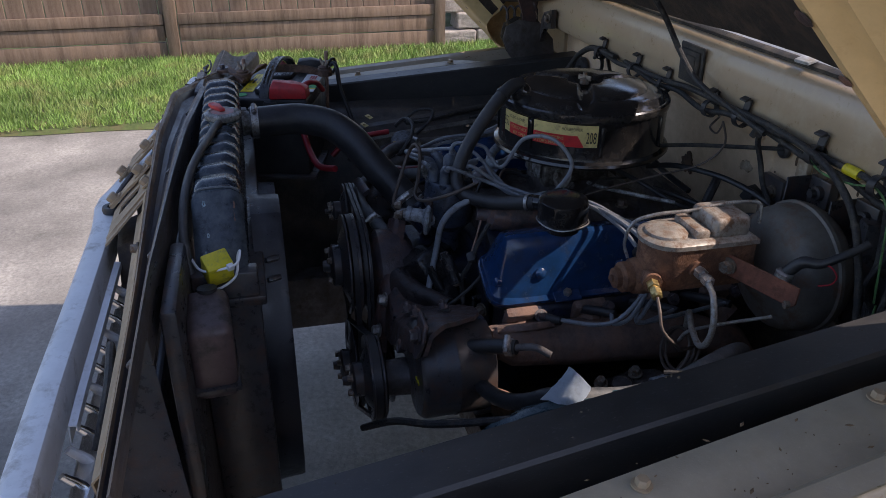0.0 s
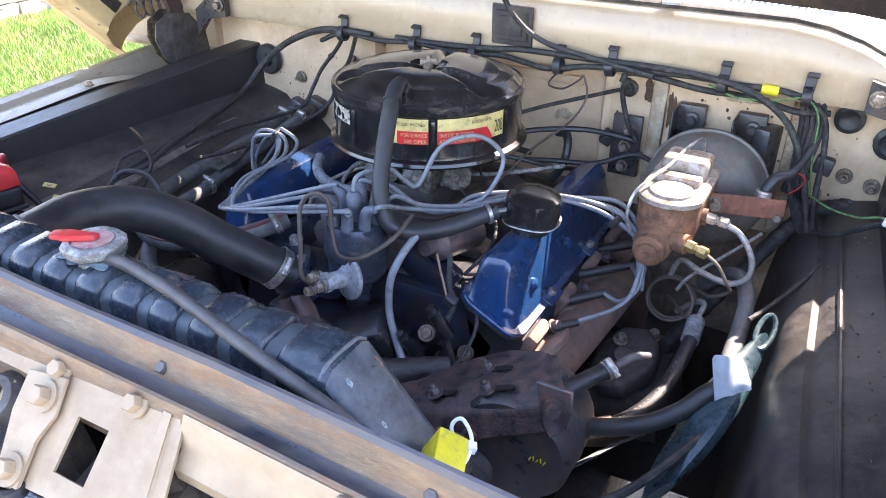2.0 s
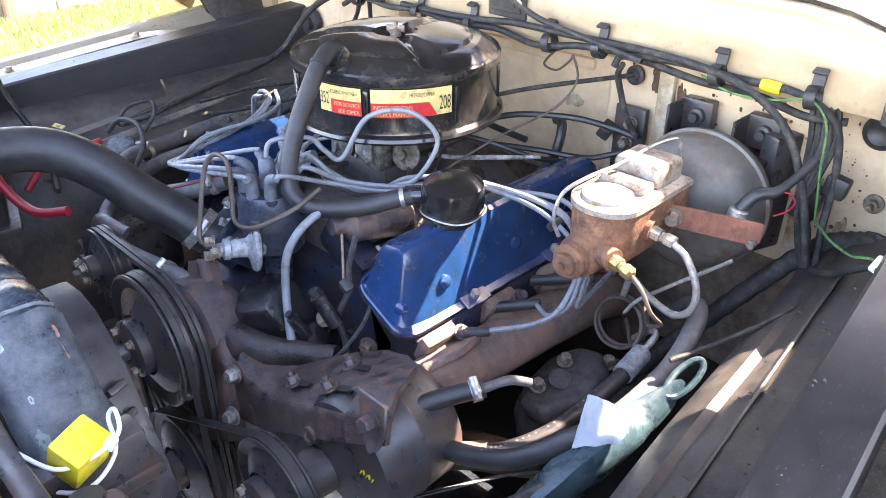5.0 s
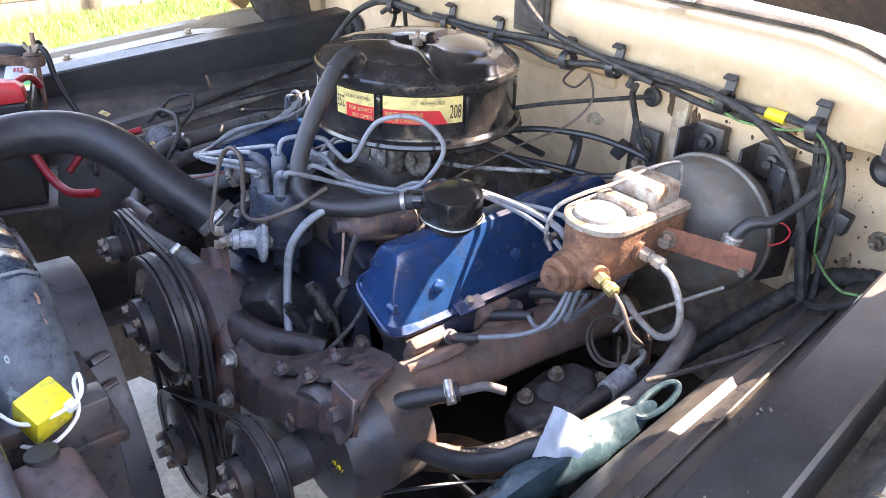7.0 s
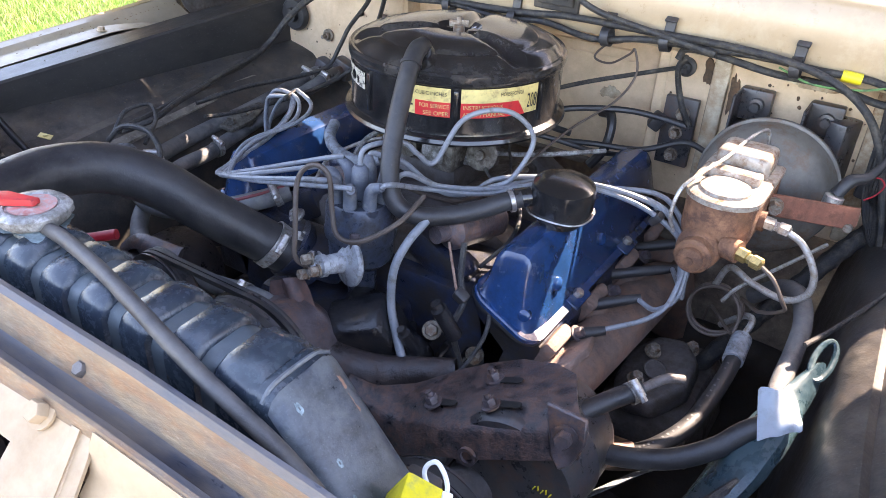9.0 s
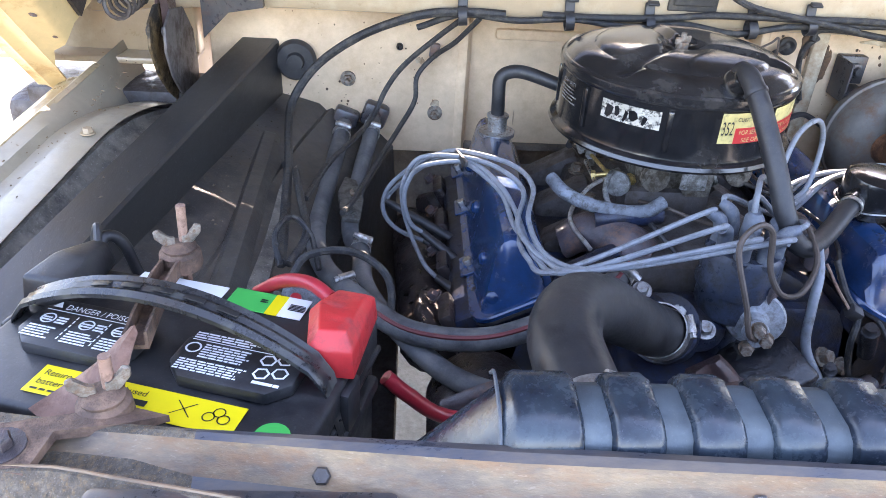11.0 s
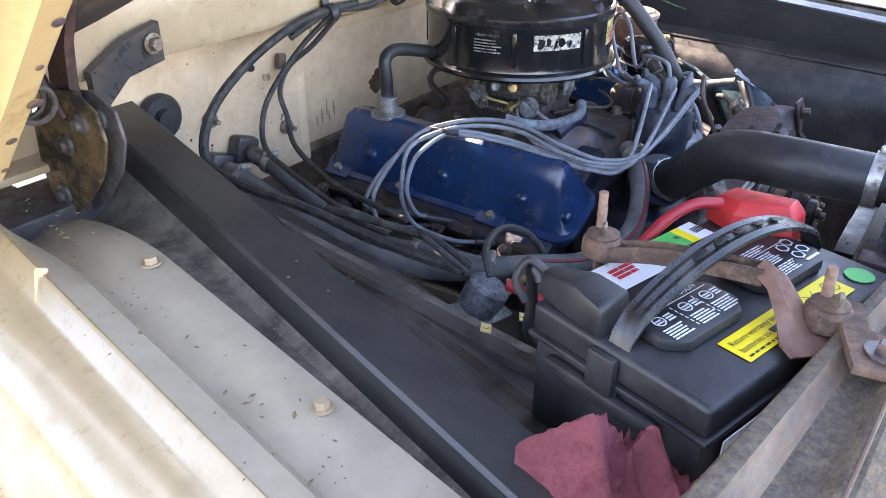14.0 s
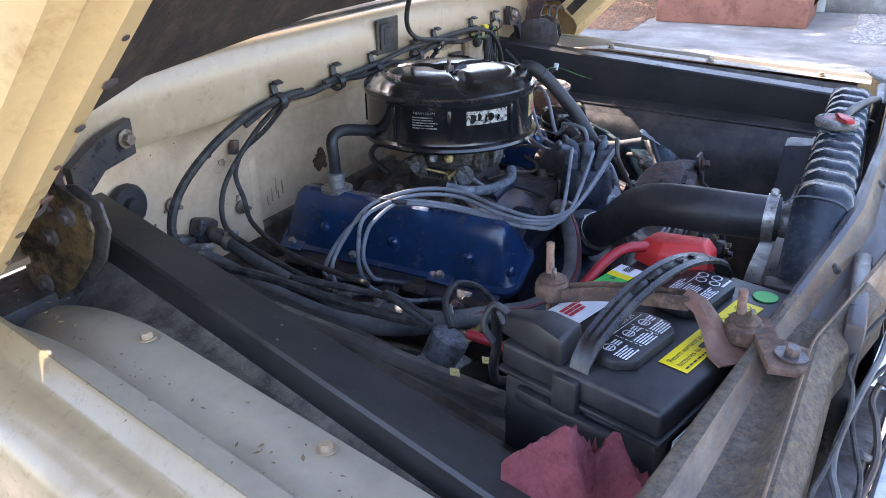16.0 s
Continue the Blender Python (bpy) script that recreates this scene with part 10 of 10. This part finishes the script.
pebbles("gravel", "pale grey river gravel beside the walk", GRAVEL, 8.0, 10.3, -2.6, -0.75, 9000, 0.024, 3)
pebbles("leaf_litter", "red-brown fallen leaves in a bed", MULCH, 7.9, 11.3, 1.6, 4.2, 9000, 0.03, 4, 0.4)

# trees behind the cab throw the broken shade on fence and drive
def tree(x, y, h, r, seed, n=2600):
    rnd = random.Random(seed)
    t = thing("tree", "leafy yard tree with a broken crown", "tree", (x, y, 0), "yard trees")
    bm = nb()
    tube(bm, [(x, y, -0.05), (x + 0.05, y, h * 0.25), (x - 0.05, y + 0.1, h * 0.5), (x + 0.1, y, h * 0.8)], [0.2, 0.15, 0.11, 0.04], 10, 6)
    for k in range(9):
        a = rnd.uniform(0, 6.28)
        z = h * rnd.uniform(0.4, 0.7)
        tube(bm, [(x, y, z), (x + math.cos(a) * r * 0.4, y + math.sin(a) * r * 0.4, z + 0.5), (x + math.cos(a) * r * 0.8, y + math.sin(a) * r * 0.8, z + 0.9)], [0.06, 0.04, 0.015], 6, 4)
    part("trunk", bm, BARK, t)
    verts, faces = [], []
    for k in range(n):
        u = Vector((rnd.gauss(0, 1), rnd.gauss(0, 1), rnd.gauss(0, 0.8)))
        u = u.normalized() * r * (0.45 + 0.6 * rnd.random()) * (0.8 + 0.4 * noise.noise(u.normalized() * 2 + Vector((seed, 0, 0))))
        c = Vector((x, y, h * 0.72)) + u
        a = Vector((rnd.uniform(-1, 1), rnd.uniform(-1, 1), rnd.uniform(-1, 1))).normalized() * 0.10
        b = a.orthogonal().normalized() * 0.05
        i = len(verts)
        verts += [c - a, c + b, c + a, c - b]
        faces.append((i, i + 1, i + 2, i + 3))
    me = bpy.data.meshes.new("crown")
    me.from_pydata([tuple(v - Vector((x, y, 0))) for v in verts], [], faces)
    me.materials.append(LEAF)
    ob = new("crown", me)
    ob.parent = t
    return t


tree(-4.7, 6.6, 12.5, 2.2, 2, 4600)
tree(-6.2, 9.6, 14.0, 2.4, 5, 4600)
tree(11.4, 7.4, 10.0, 2.8, 9, 9000)
tree(9.2, 6.6, 9.5, 2.8, 4, 9000)
